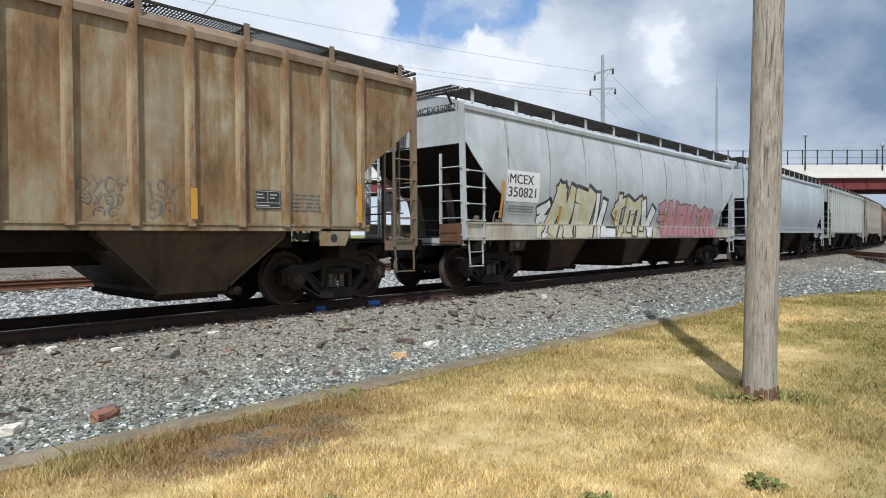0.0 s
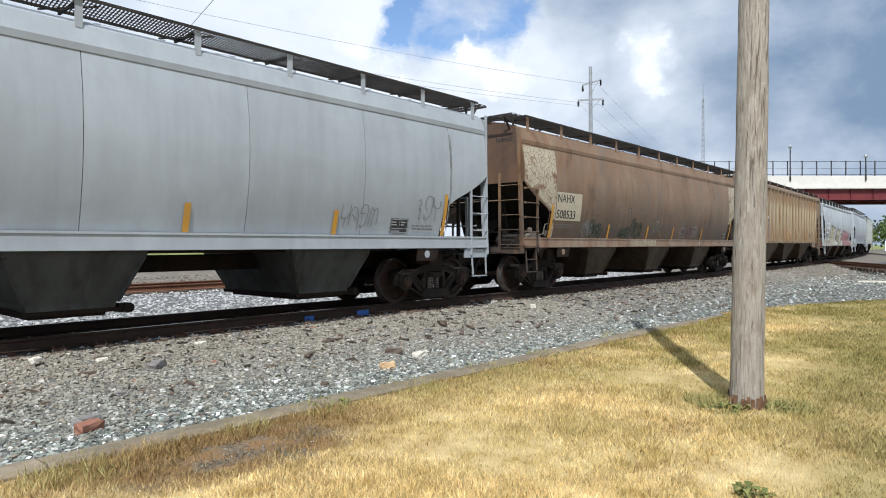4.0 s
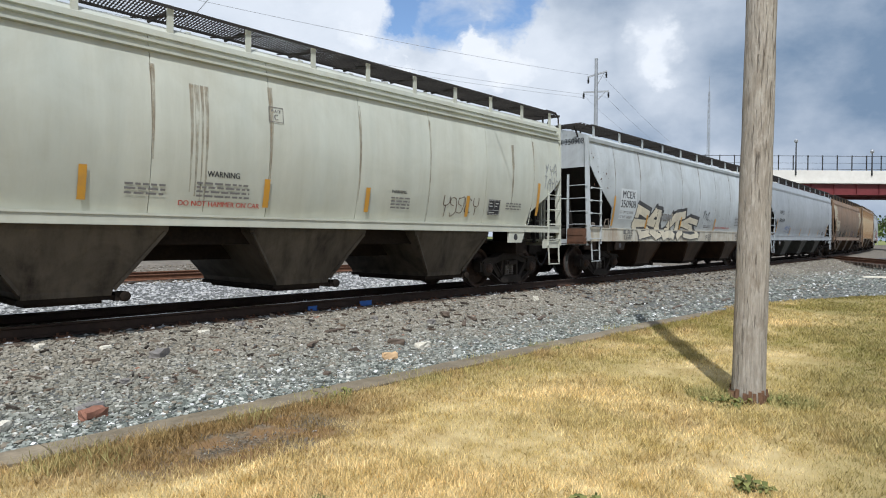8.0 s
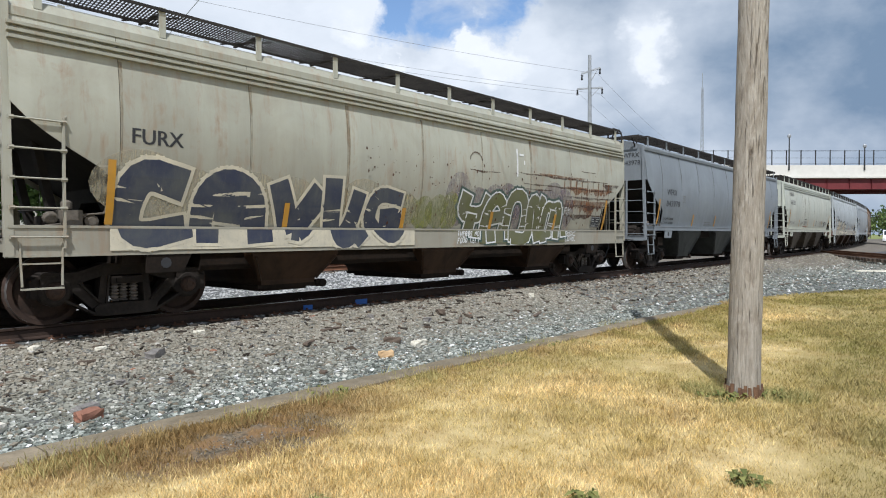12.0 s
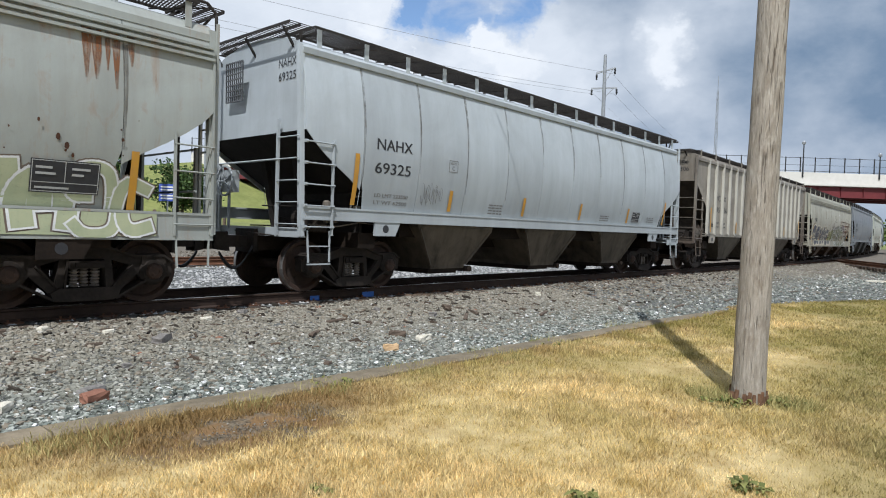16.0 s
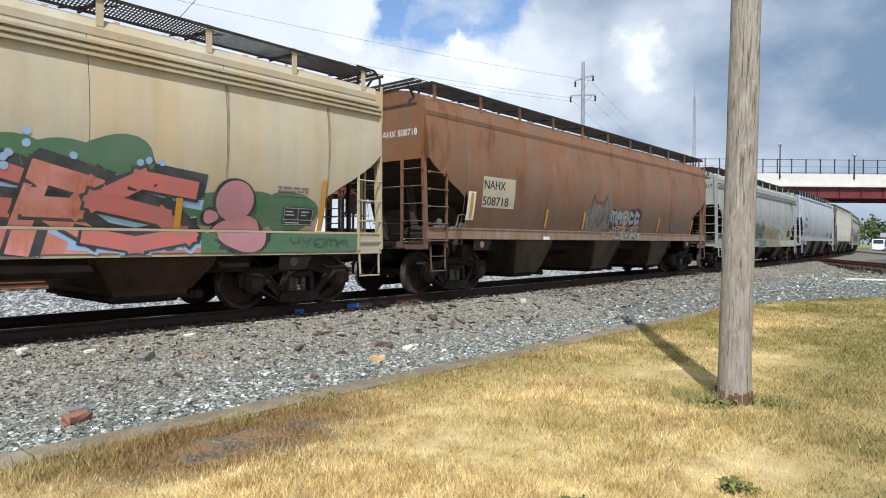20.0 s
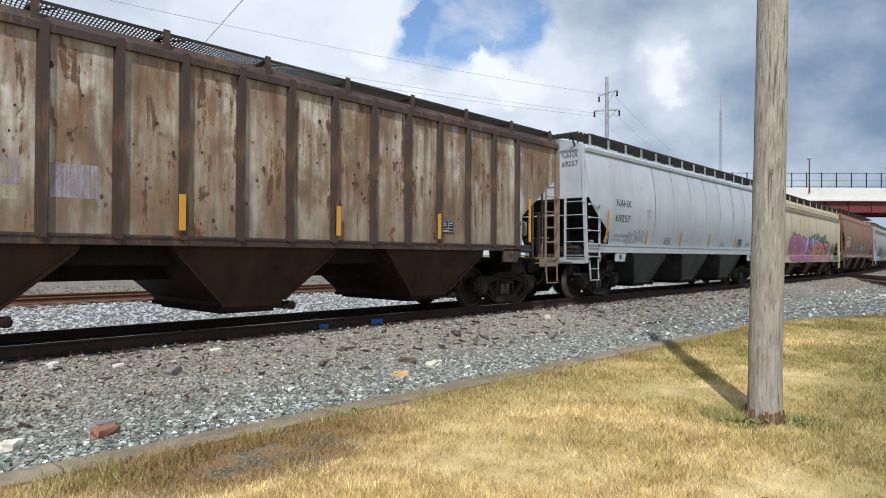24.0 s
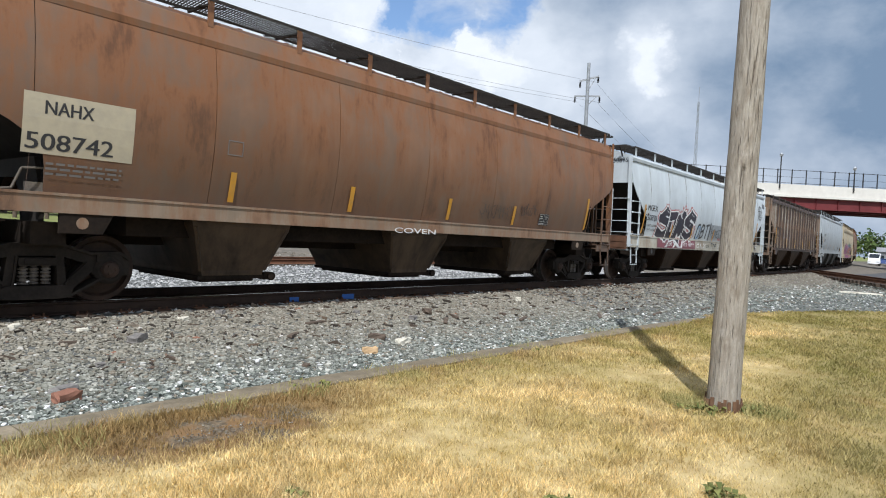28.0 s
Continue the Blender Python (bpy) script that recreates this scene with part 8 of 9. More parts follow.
    usual(c, b, [-4.03, -1.37, 1.35, 3.86], 1.5, 2.0, [(-6.97, 1.64, 2.52), (6.96, 1.5, 2.5)])
    data_box(c, b, 4.03, 1.64, 0.36, 0.25)
    flecks(c, b, -6.5, 7.0, 1.6, 3.5, 190, RUSTSPOT, 8, 0.034, 2.0)
    patch(c, b, -6.6, -6.3, 1.56, 1.7, INK, "routing_board")
    end_write(c, b, "MWCX", -0.75, 3.65, 0.5, 0.14)

    b, c = LONG, car_15
    write(c, b, "MCEX", -7.05, 2.34, 0.84, 0.2)
    write(c, b, "350896", -7.17, 2.02, 1.02, 0.19)
    write(c, b, "LD LMT 220600", -7.1, 1.82, 1.0, 0.07, GREYINK)
    write(c, b, "LT WT 65400", -7.1, 1.68, 1.0, 0.07, GREYINK)
    reflectors(c, b, [(-7.3, 1.56, 2.52), (-4.61, 1.5, 1.95), (-2.47, 1.5, 1.95), (0.23, 1.5, 1.95), (3.35, 1.5, 2.1), (6.84, 1.6, 2.55)])
    patch(c, b, -6.1, -2.2, 1.12, 1.44, S_MAROON, "graffiti_background", 0.005)
    piece(c, b, [("S", -5.95, -4.85, 1.42, 2.58, 0.18), ("O", -5.05, -4.25, 1.44, 2.42, 0.1), ("M", -4.45, -3.2, 1.3, 2.5, 0.05), ("S", -3.4, -2.28, 1.44, 2.56, 0.1)], [S_NAVYRED], S_WHITE, 0.05, halo=S_RED, halo_w=0.035, shine=S_WHITE, weight=0.33, seed=4)
    stars(c, b, [(-3.72, 2.62), (-3.5, 2.7), (-3.26, 2.58)], 0.09, S_RED)
    lay(c, b, "graffiti_slash", [[(-4.7, 1.42), (-4.5, 1.42), (-3.9, 1.14), (-4.15, 1.14)], [(-4.7, 1.14), (-4.55, 1.14), (-4.35, 1.3), (-4.42, 1.4)], [(-5.5, 1.14), (-5.3, 1.14), (-5.1, 1.36)], [(-3.8, 1.42), (-3.68, 1.42), (-3.7, 1.14), (-3.9, 1.14)]], S_WHITE, 0.03)
    tag(c, b, "7070", -3.65, -3.2, 1.2, 1.34, S_WHITE, 0.022, 5, lift=0.03)
    tag(c, b, "MOM!!", -3.05, -2.4, 1.2, 1.36, S_WHITE, 0.024, 6, lift=0.03)
    tag(c, b, "ELSE", -5.3, -4.75, 1.2, 1.34, S_WHITE, 0.022, 7, lift=0.03)
    patch(c, b, -0.4, 3.3, 1.47, 2.16, spray("primer_pale", (0.30, 0.325, 0.335)), "painted_over_patch", 0.002)
    write(c, b, "DO NOT HAMMER SIDES OF CAR", 1.02, 1.53, 2.22, 0.1, REDINK)
    patch(c, b, 3.3, 3.42, 1.49, 2.2, S_BLACK, "graffiti_tag", 0.005)
    write(c, b, "INTERIOR LINING", 3.6, 2.19, 0.63, 0.055, GREYINK)
    small_print(c, b, 3.6, 2.1, 0.6, 4)
    runs(c, b, [5.55, 5.66, 5.78, 5.93, 6.1, 6.28, 6.42], 2.12, 0.2, 0.55, ORANGERUST, 31, 0.012)
    star5 = [(4.66 + 0.17 * math.sin(4 * math.pi * i / 5), 1.28 + 0.14 * math.cos(4 * math.pi * i / 5)) for i in range(6)]
    lay(c, b, "graffiti_star", line_shape(star5, 0.024), S_BLACK, 0.008)
    lay(c, b, "graffiti_tag", line_shape([(4.9, 1.31), (5.08, 1.28), (5.16, 1.22)], 0.03), S_BLACK, 0.006)
    tag(c, b, "OBT", -1.98, -0.45, 1.52, 2.14, S_BLACK, 0.085, 41, wob=0.06)
    tag(c, b, "O", -1.9, -1.5, 1.6, 2.08, S_BLUE, 0.05, 43, lift=0.014)
    tag(c, b, "I", -2.35, -2.05, 1.5, 2.1, S_RED, 0.05, 44)
    tag(c, b, "U", -0.16, 0.06, 1.9, 2.14, S_BLACK, 0.026, 45)
    tag(c, b, "HOMESICK", -0.08, 1.85, 1.62, 1.98, S_BLACK, 0.026, 46)
    tag(c, b, "OT6..", 1.85, 2.75, 1.64, 1.9, S_BLACK, 0.022, 47)
    patch(c, b, -0.36, -0.24, 1.5, 2.22, S_BLACK, "graffiti_bar", 0.005)
    tag(c, b, "gk", 3.42, 3.75, 1.55, 1.8, S_BLACK, 0.03, 48)
    piece(c, b, [("A", 4.33, 4.8, 1.72, 2.14), ("R", 4.72, 5.12, 1.76, 2.2), ("T", 5.02, 5.58, 1.74, 2.18)], [S_RED], S_WHITE, 0.03, weight=0.30, seed=15, upright=True)
    star = [(7.3 + 0.33 * math.sin(4 * math.pi * i / 5), 3.07 + 0.3 * math.cos(4 * math.pi * i / 5)) for i in range(6)]
    rnd = [(7.3 + 0.36 * math.cos(2 * math.pi * i / 14), 3.07 + 0.34 * math.sin(2 * math.pi * i / 14)) for i in range(15)]
    lay(c, b, "graffiti_star", line_shape(star, 0.035) + line_shape(rnd, 0.04), S_BLACK, 0.006)
    tag(c, b, "400", 7.74, 8.18, 3.34, 3.58, S_BLACK, 0.035, 51)
    tag(c, b, "DANE", 5.2, 6.1, 1.15, 1.38, S_BLACK, 0.034, 52)
    tag(c, b, "TTP", -0.35, 0.42, 1.15, 1.39, S_BLACK, 0.042, 53)
    tag(c, b, "SAUS", 0.62, 1.36, 1.16, 1.34, S_GREY, 0.02, 54)
    tag(c, b, "deckd", 1.9, 2.6, 1.16, 1.32, S_GREY, 0.014, 55)
    tag(c, b, "aI", 2.7, 3.1, 1.2, 1.36, S_BLACK, 0.03, 56)
    tag(c, b, "kejg", 3.3, 4.25, 1.15, 1.36, S_BLACK, 0.026, 57)
    tag(c, b, "cae", -2.1, -0.9, 1.16, 1.36, S_WHITE, 0.03, 58)
    tag(c, b, "**", -0.85, -0.45, 1.18, 1.34, S_BLACK, 0.02, 59)
    lay(c, b, "graffiti_star", line_shape([(4.66 + 0.17 * math.cos(2 * math.pi * i / 12), 1.28 + 0.14 * math.sin(2 * math.pi * i / 12)) for i in range(13)], 0.03), S_BLACK, 0.006)
    data_box(c, b, 5.28, 1.55, 0.42, 0.3)
    placard(c, b, 6.72, 1.40, 0.2)
    patch(c, b, 6.06, 6.22, 1.12, 1.3, flat_paint("yellow_label", (0.6, 0.6, 0.05)), "yellow_label", 0.008)
    flecks(c, b, 2.5, 7.0, 1.55, 2.3, 70, RUSTSPOT, 12, 0.03, 1.5)
    flecks(c, b, -7.4, -5.8, 1.9, 2.6, 8, RUSTSPOT, 13, 0.07, 1.2)
    seam_stains(c, b, STAIN, 21, 1.0)
    end_write(c, b, "MCEX 350896", -0.15, 3.8, 1.2, 0.16)

    b, c = ACF_HIGH, car_16
    patch(c, b, -7.18, -5.88, 1.9, 2.62, CREAMPATCH)
    write(c, b, "NAHX", -6.95, 2.38, 0.55, 0.16)
    write(c, b, "508742", -7.14, 1.95, 1.0, 0.2)
    usual(c, b, [-4.36, -1.96, 0.8, 3.25], 1.5, 1.95, [(6.86, 1.52, 2.4)])
    lay(c, b, "clearance_plate_frame", ring_rect(-4.5, -4.24, 2.2, 2.42, 0.014), GREYINK)
    write(c, b, "COVEN", -0.9, 1.17, 1.2, 0.1, S_WHITE, "graffiti_tag")
    data_box(c, b, 4.41, 1.55, 0.46, 0.29)
    scribble(c, b, 3.5, 4.2, 1.72, 2.05, S_BLACK, 51, 0.014)
    scribble(c, b, 1.9, 3.1, 1.6, 1.95, S_BLACK, 52, 0.012)
    small_print(c, b, -6.9, 1.78, 0.9, 3)


dress()


# ---- the utility pole ----
def utility_pole():
    t = thing("utility_pole", pose(6.80, 1.95, 0, 0.85, 0.75, 0), "weathered grey wooden utility pole standing in the lawn", "pole")
    bm = bmesh.new()
    rings, seg = [], 28
    h = 10.6
    for k in range(161):
        z = -0.05 + (h + 0.05) * k / 160
        r = 0.157 - 0.0045 * z
        ring = []
        for i in range(seg):
            a = 2 * math.pi * i / seg
            n = noise.noise(Vector((math.cos(a) * 1.4, math.sin(a) * 1.4, z * 0.5)))
            q = noise.noise(Vector((math.cos(a) * 6, math.sin(a) * 6, z * 0.35 + 9)))
            knot = noise.noise(Vector((math.cos(a) * 2.5, math.sin(a) * 2.5, z * 3.2 + 4)))
            rr = r * (1 + 0.035 * n + 0.03 * min(0.0, q) + 0.03 * knot)
            ring.append(bm.verts.new((rr * math.cos(a), rr * math.sin(a), z)))
        rings.append(ring)
    for a, b in zip(rings, rings[1:]):
        for i in range(seg):
            bm.faces.new((a[i], a[(i + 1) % seg], b[(i + 1) % seg], b[i]))
    bm.faces.new(rings[-1])
    part("shaft", bm, POLEWOOD, t, smooth=True)
    return t


utility_pole()


# ---- the overpass ----
BR_O = Vector((85 * math.cos(math.radians(42)), 85 * math.sin(math.radians(42)), 0))


def overpass():
    t = thing("overpass", pose(BR_O.x, BR_O.y, 0, 0, 0, -48.0), "road overpass with white concrete parapet and maroon girders", "bridge", kind="structure")
    x0, x1 = -33.0, 130.0

    def piece(name, fn, mat, label="", parent=t):
        bm = bmesh.new()
        fn(bm)
        return part(name, bm, mat, parent, label)

    piece("deck", lambda bm: box(bm, x0, x1, 0.1, 11.0, 9.0, 9.5), BRIDGEWHITE)
    piece("parapet", lambda bm: (box(bm, x0, x1, -0.2, 0.15, 9.3, 10.75), box(bm, x0, x1, -0.32, 0.15, 9.05, 9.35)), BRIDGEWHITE, "white concrete parapet")
    piece("parapet", lambda bm: box(bm, x0, x1, 10.9, 11.2, 9.2, 10.6), BRIDGEWHITE)
    for y in (0.15, 3.4, 6.7, 10.0):
        def girder(bm, y=y):
            box(bm, x0, x1, y, y + 0.06, 7.6, 9.0)
            box(bm, x0, x1, y - 0.2, y + 0.26, 7.55, 7.62)
            for i in range(54):
                x = x0 + 1.5 + 3 * i
                box(bm, x, x + 0.04, y - 0.18, y, 7.62, 9.0)
        piece("girder", girder, MAROON, "maroon painted steel plate girder")
    for x in (x0 + 1, 12.0, 96.0):
        piece("pier", lambda bm, x=x: box(bm, x - 0.7, x + 0.7, 0.4, 10.6, -0.3, 7.55), BRIDGEWHITE)
    fence = piece("fence", lambda bm: (box(bm, x0, x1, -0.06, -0.02, 12.62, 12.68), box(bm, x0, x1, -0.06, -0.02, 11.7, 11.73), box(bm, x0, x1, -0.06, -0.02, 10.9, 10.95)), BLACKMETAL, "dark metal fence rails")
    n = int((x1 - x0) / 1.95)
    bm = bmesh.new()
    box(bm, -0.05, 0.05, -0.12, 0.0, 10.1, 12.75)
    post = part("fence_post", bm, BLACKMETAL, fence)
    post.location = (x0, 0, 0)
    for i in range(1, n):
        o = part("fence_post", post.data, None, fence)
        o.location = (x0 + 1.95 * i, 0, 0)
    for x, top in ((47.2, 14.3), (57.3, 13.0)):
        def lamp(bm, top=top):
            lathe(bm, [(0.11, 10.1), (0.09, 11.0), (0.07, top - 0.1), (0.07, top)], 10, axis="z")
        lp = piece("lamp_post", lamp, BLACKMETAL)
        lp.location = (x, -0.25, 0)
        bm = bmesh.new()
        lathe(bm, [(0.08, top), (0.22, top + 0.15), (0.24, top + 0.35), (0.1, top + 0.55)], 10, axis="z")
        part("lantern", bm, GALV, lp)
    return t


overpass()


# ---- power line, mast, street furniture ----
def wire(name, a, b, sag, parent=None, w=0.022, n=24):
    a, b = Vector(a), Vector(b)
    bm = bmesh.new()
    across = (b - a).cross(Vector((0, 0, 1))).normalized()
    rings = []
    for i in range(n + 1):
        p = a.lerp(b, i / n) - Vector((0, 0, sag * 4 * (i / n) * (1 - i / n)))
        rings.append([bm.verts.new(p + across * (w / 2 * math.cos(q)) + Vector((0, 0, w / 2 * math.sin(q)))) for q in (0.0, math.pi / 2, math.pi, 1.5 * math.pi)])
    for r, s in zip(rings, rings[1:]):
        for i in range(4):
            bm.faces.new((r[i], r[(i + 1) % 4], s[(i + 1) % 4], s[i]))
    ob = part(name, bm, GALV)
    return tagged(ob, "thin grey overhead power cable", "cable", "overhead cables")


POWER = (52.8, 28.4)


def power_pole(x, y, turn):
    t = thing("power_pole", pose(x, y, 0, 0, 0, turn), "tall grey power pole with two crossarms and hanging insulators", "pole")
    bm = bmesh.new()
    lathe(bm, [(0.26, -0.3), (0.2, 8.0), (0.14, 17.8), (0.0, 17.85)], 12, axis="z")
    part("shaft", bm, GALV, t)
    for z, x0, x1, lift in ((14.85, -1.15, 1.15, 0.0), (16.2, -0.75, 0.95, 0.45)):
        bm = bmesh.new()
        bar(bm, (x0, 0.15, z), (x1, 0.15, z + lift), 0.13)
        bar(bm, (0, 0.15, z - 0.9), (x1 * 0.75, 0.15, z + lift * 0.75), 0.06)
        arm = part("crossarm", bm, GALV, t)
        for xx, zz in ((x0 + 0.06, z), (x1 - 0.06, z + lift)):
            bm = bmesh.new()
            prof = [(0.03, zz - 0.08)]
            for k in range(4):
                prof += [(0.11, zz - 0.16 - 0.12 * k), (0.05, zz - 0.22 - 0.12 * k)]
            lathe(bm, prof, 8, axis="z", at=(xx, 0.15, 0))
            part("insulator", bm, BLACKMETAL, arm)
    return t


power_pole(*POWER, -62.0)
power_pole(-10.0, 42.4, -70.0)
for z, off in ((14.3, 0.9), (14.3, -0.9), (16.1, 0.7)):
    wire("power_cable", (POWER[0] + off * 0.45, POWER[1] - off * 0.85, z), (-10 + off * 0.4, 42.4 - off * 0.9, z), 0.9)
    wire("power_cable", (POWER[0] + off * 0.45, POWER[1] - off * 0.85, z), (124 + off, 42 - off, z - 2.0), 1.4)


def radio_mast(x, y, h):
    t = thing("radio_mast", pose(x, y, 0), "slender grey lattice radio mast far behind the overpass", "mast")
    legs = [(0.5 * math.cos(a), 0.5 * math.sin(a)) for a in (0.3, 2.4, 4.5)]
    for p, q in legs:
        bm = bmesh.new()
        bar(bm, (p, q, -0.3), (p * 0.35, q * 0.35, h), 0.07)
        part("leg", bm, GALV, t)
    bm = bmesh.new()
    for k in range(28):
        z = h * k / 28
        for i in range(3):
            (a, b), (c, d) = legs[i], legs[(i + 1) % 3]
            s0, s1 = 1 - 0.65 * z / h, 1 - 0.65 * (z + h / 28) / h
            bar(bm, (a * s0, b * s0, z), (c * s1, d * s1, z + h / 28), 0.028)
    tagged(part("lacing", bm, GALV, t), kind="stuff")
    bm = bmesh.new()
    bar(bm, (0, 0, h), (0, 0, h + 3), 0.08)
    part("aerial", bm, GALV, t)


radio_mast(132, 46, 31)


def street_lamp(x, y, z0, h, turn):
    t = thing("street_lamp", pose(x, y, z0, 0, 0, turn), "grey cobra-head street lamp behind the railway", "street lamp")
    bm = bmesh.new()
    lathe(bm, [(0.14, -0.3), (0.11, 3), (0.07, h - 0.2)], 10, axis="z")
    part("pole", bm, GALV, t)
    bm = bmesh.new()
    pts = [(0.7 * math.sin(a) * 1.4 - 0.0, 0, h - 0.3 + 0.35 * math.sin(a * 1.4)) for a in (0.0, 0.4, 0.8, 1.2, 1.57)]
    for p, q in zip(pts, pts[1:]):
        bar(bm, p, q, 0.06, sides=6)
    part("arm", bm, GALV, t)
    bm = bmesh.new()
    e = pts[-1]
    lathe(bm, [(0.05, e[0] - 0.1), (0.15, e[0] + 0.1), (0.18, e[0] + 0.4), (0.05, e[0] + 0.65)], 10, axis="x", at=(0, 0, e[2] - 0.02))
    part("lamp_head", bm, GALV, t)


street_lamp(23.6, 32.6, 1.1, 11.7, 150)

# a timber pole across the tracks, and the service drop to it
t_pole = thing("timber_pole", pose(14, 34, 1.2), "brown timber pole across the tracks", "pole")
bm = bmesh.new()
lathe(bm, [(0.16, -0.3), (0.14, 4), (0.11, 7.9), (0.0, 7.95)], 12, axis="z")
part("shaft", bm, POLEWOOD, t_pole)
wire("service_drop", (6.94, 1.79, 10.45), (14, 34, 9.0), 0.15, w=0.025)


def sign_post(x, y, z0, h, kind):
    label = "red octagonal stop sign on a grey post" if kind == "stop" else "blue notice board with white text bars on a post"
    t = thing("stop_sign" if kind == "stop" else "notice_board", pose(x, y, z0, 0, 0, math.degrees(math.atan2(y, x)) - 90), label, "sign")
    bm = bmesh.new()
    box(bm, -0.04, 0.04, 0.03, 0.08, -0.3, h)
    part("post", bm, GALV, t)
    if kind == "stop":
        bm = bmesh.new()
        slab(bm, [(0.38 * math.cos(math.radians(22.5 + 45 * i)), h - 0.3 + 0.38 * math.sin(math.radians(22.5 + 45 * i))) for i in range(8)], -0.01, 0.02)
        face = part("plate", bm, flat_paint("sign_red", (0.5, 0.03, 0.03)), t)
        polys = glyphs("STOP", -0.26, h - 0.4, 0.52, 0.2)
        bm = bmesh.new()
        for poly in polys:
            bm.faces.new([bm.verts.new((p, -0.016, q)) for p, q in poly])
        part("legend", bm, CHALK, face)
    else:
        bm = bmesh.new()
        box(bm, -0.45, 0.45, -0.01, 0.02, h - 0.95, h)
        face = part("plate", bm, flat_paint("sign_blue", (0.05, 0.09, 0.36)), t)
        for k in range(5):
            bm = bmesh.new()
            box(bm, -0.36, 0.36 - 0.08 * (k % 3), -0.018, -0.011, h - 0.2 - 0.16 * k, h - 0.12 - 0.16 * k)
            part("text_bar", bm, CHALK, face)


sign_post(23.6, 32.3, 1.1, 2.6, "stop")
sign_post(16.6, 35.6, 1.2, 2.5, "board")


# ---- land behind the tracks: road, bank, fence posts ----
def strip(name, x0, x1, y0, y1, mat, label, category, lift=0.02, dx=4.0):
    xs = list(np.arange(x0, x1 + 0.1, dx))
    ys = [y0 + (y1 - y0) * i / 4 for i in range(5)]
    return sheet(name, xs, ys, lambda x, y: ground_z(x, y) + lift, mat, label, category)


strip("road", -60, 56, 27.2, 31.8, ASPHALT, "grey asphalt road behind the railway", "road", 0.03)
strip("crossing_road", 62, 150, 3.0, 8.5, ASPHALT, "asphalt road beyond the rail junction", "road", 0.03)


def embankment():
    """The grassed bank that carries the road up to the overpass."""
    ca, sa = math.cos(math.radians(-48)), math.sin(math.radians(-48))
    qs = [-10, -17, -24] + [-32 - 6 * i for i in range(16)]
    cross = [(-24, 0.0), (-16, 0.33), (-8, 0.68), (-0.4, 1.0), (0.2, 1.0), (11, 1.0), (18, 0.6), (28, 0.0)]
    co = []
    for q in qs:
        top = max(0.6, 9.3 - 0.085 * (-32 - q) - 0.0004 * (-32 - q) ** 2) if q < -30 else 9.0 * (-10 - q) / 22
        for d, k in cross:
            x, y = BR_O.x + q * ca - d * sa, BR_O.y + q * sa + d * ca
            co.append((x, y, 0.2 + top * k + 0.25 * noise.noise(Vector((x * 0.2, y * 0.2, 1)))))
    m = len(cross)
    fa = [(i * m + j, i * m + j + 1, (i + 1) * m + j + 1, (i + 1) * m + j) for i in range(len(qs) - 1) for j in range(m - 1)]
    me = bpy.data.meshes.new("embankment")
    me.from_pydata(co, [], fa)
    me.materials.append(GREENGRASS)
    tagged(new("embankment", me), "green grassed bank that leads up to the overpass", "embankment", "", "structure")


embankment()


def bollards():
    bm = bmesh.new()
    lathe(bm, [(0.11, -0.3), (0.11, 0.85), (0.07, 0.92)], 10, axis="z")
    me = bpy.data.meshes.new("fence_post")
    bm.to_mesh(me)
    bm.free()
    me.materials.append(WOODSCRAP)
    for i in range(14):
        x = 2.0 + 1.5 * i
        y = 38.0 + 0.15 * random.uniform(-1, 1)
        ob = new("wooden_bollard", me)
        ob.location = (x, y, ground_z(x, y))
        tagged(ob, "short brown wooden post beside the road", "bollard", "wooden bollards")


bollards()


# ---- trees ----
def tree(x, y, z0, h, r, seed, leaf=LEAF, dense=1500, label="spreading dark green tree beyond the road", group="trees behind the railway"):
    rng = np.random.default_rng(seed)
    t = thing("tree", pose(x, y, z0), label, "tree", group)
    bm = bmesh.new()
    lathe(bm, [(0.035 * h, -0.3), (0.026 * h, 0.12 * h), (0.018 * h, 0.4 * h), (0.008 * h, 0.8 * h)], 8, axis="z")
    for i in range(7):
        a, k = 2 * math.pi * i / 7 + rng.random(), 0.3 + 0.07 * i
        bar(bm, (0, 0, k * h), (0.6 * r * math.cos(a), 0.6 * r * math.sin(a), k * h + 0.2 * h), 0.012 * h, sides=5)
    part("trunk", bm, BARK, t)
    n = dense
    clump = rng.normal(size=(26, 3))
    clump /= np.linalg.norm(clump, axis=1)[:, None]
    clump *= (0.45 + 0.5 * rng.random((26, 1)))
    c = clump[rng.integers(0, 26, n)] + rng.normal(size=(n, 3)) * 0.17
    p = c * np.array([r, r, 0.40 * h]) + np.array([0, 0, 0.56 * h])
    s = (0.055 if n < 2000 else 0.04) * r * (0.6 + 0.9 * rng.random((n, 1, 1)))
    u = rng.normal(size=(n, 1, 3))
    v = rng.normal(size=(n, 1, 3))
    u /= np.linalg.norm(u, axis=2, keepdims=True)
    v /= np.linalg.norm(v, axis=2, keepdims=True)
    q = np.concatenate((p[:, None] - u * s, p[:, None] + v * s, p[:, None] + u * s, p[:, None] - v * s), 1).reshape(-1, 3)
    me = bpy.data.meshes.new("crown")
    me.from_pydata(q.tolist(), [], np.arange(4 * n).reshape(-1, 4).tolist())
    me.materials.append(leaf)
    part("crown", me, None, t)


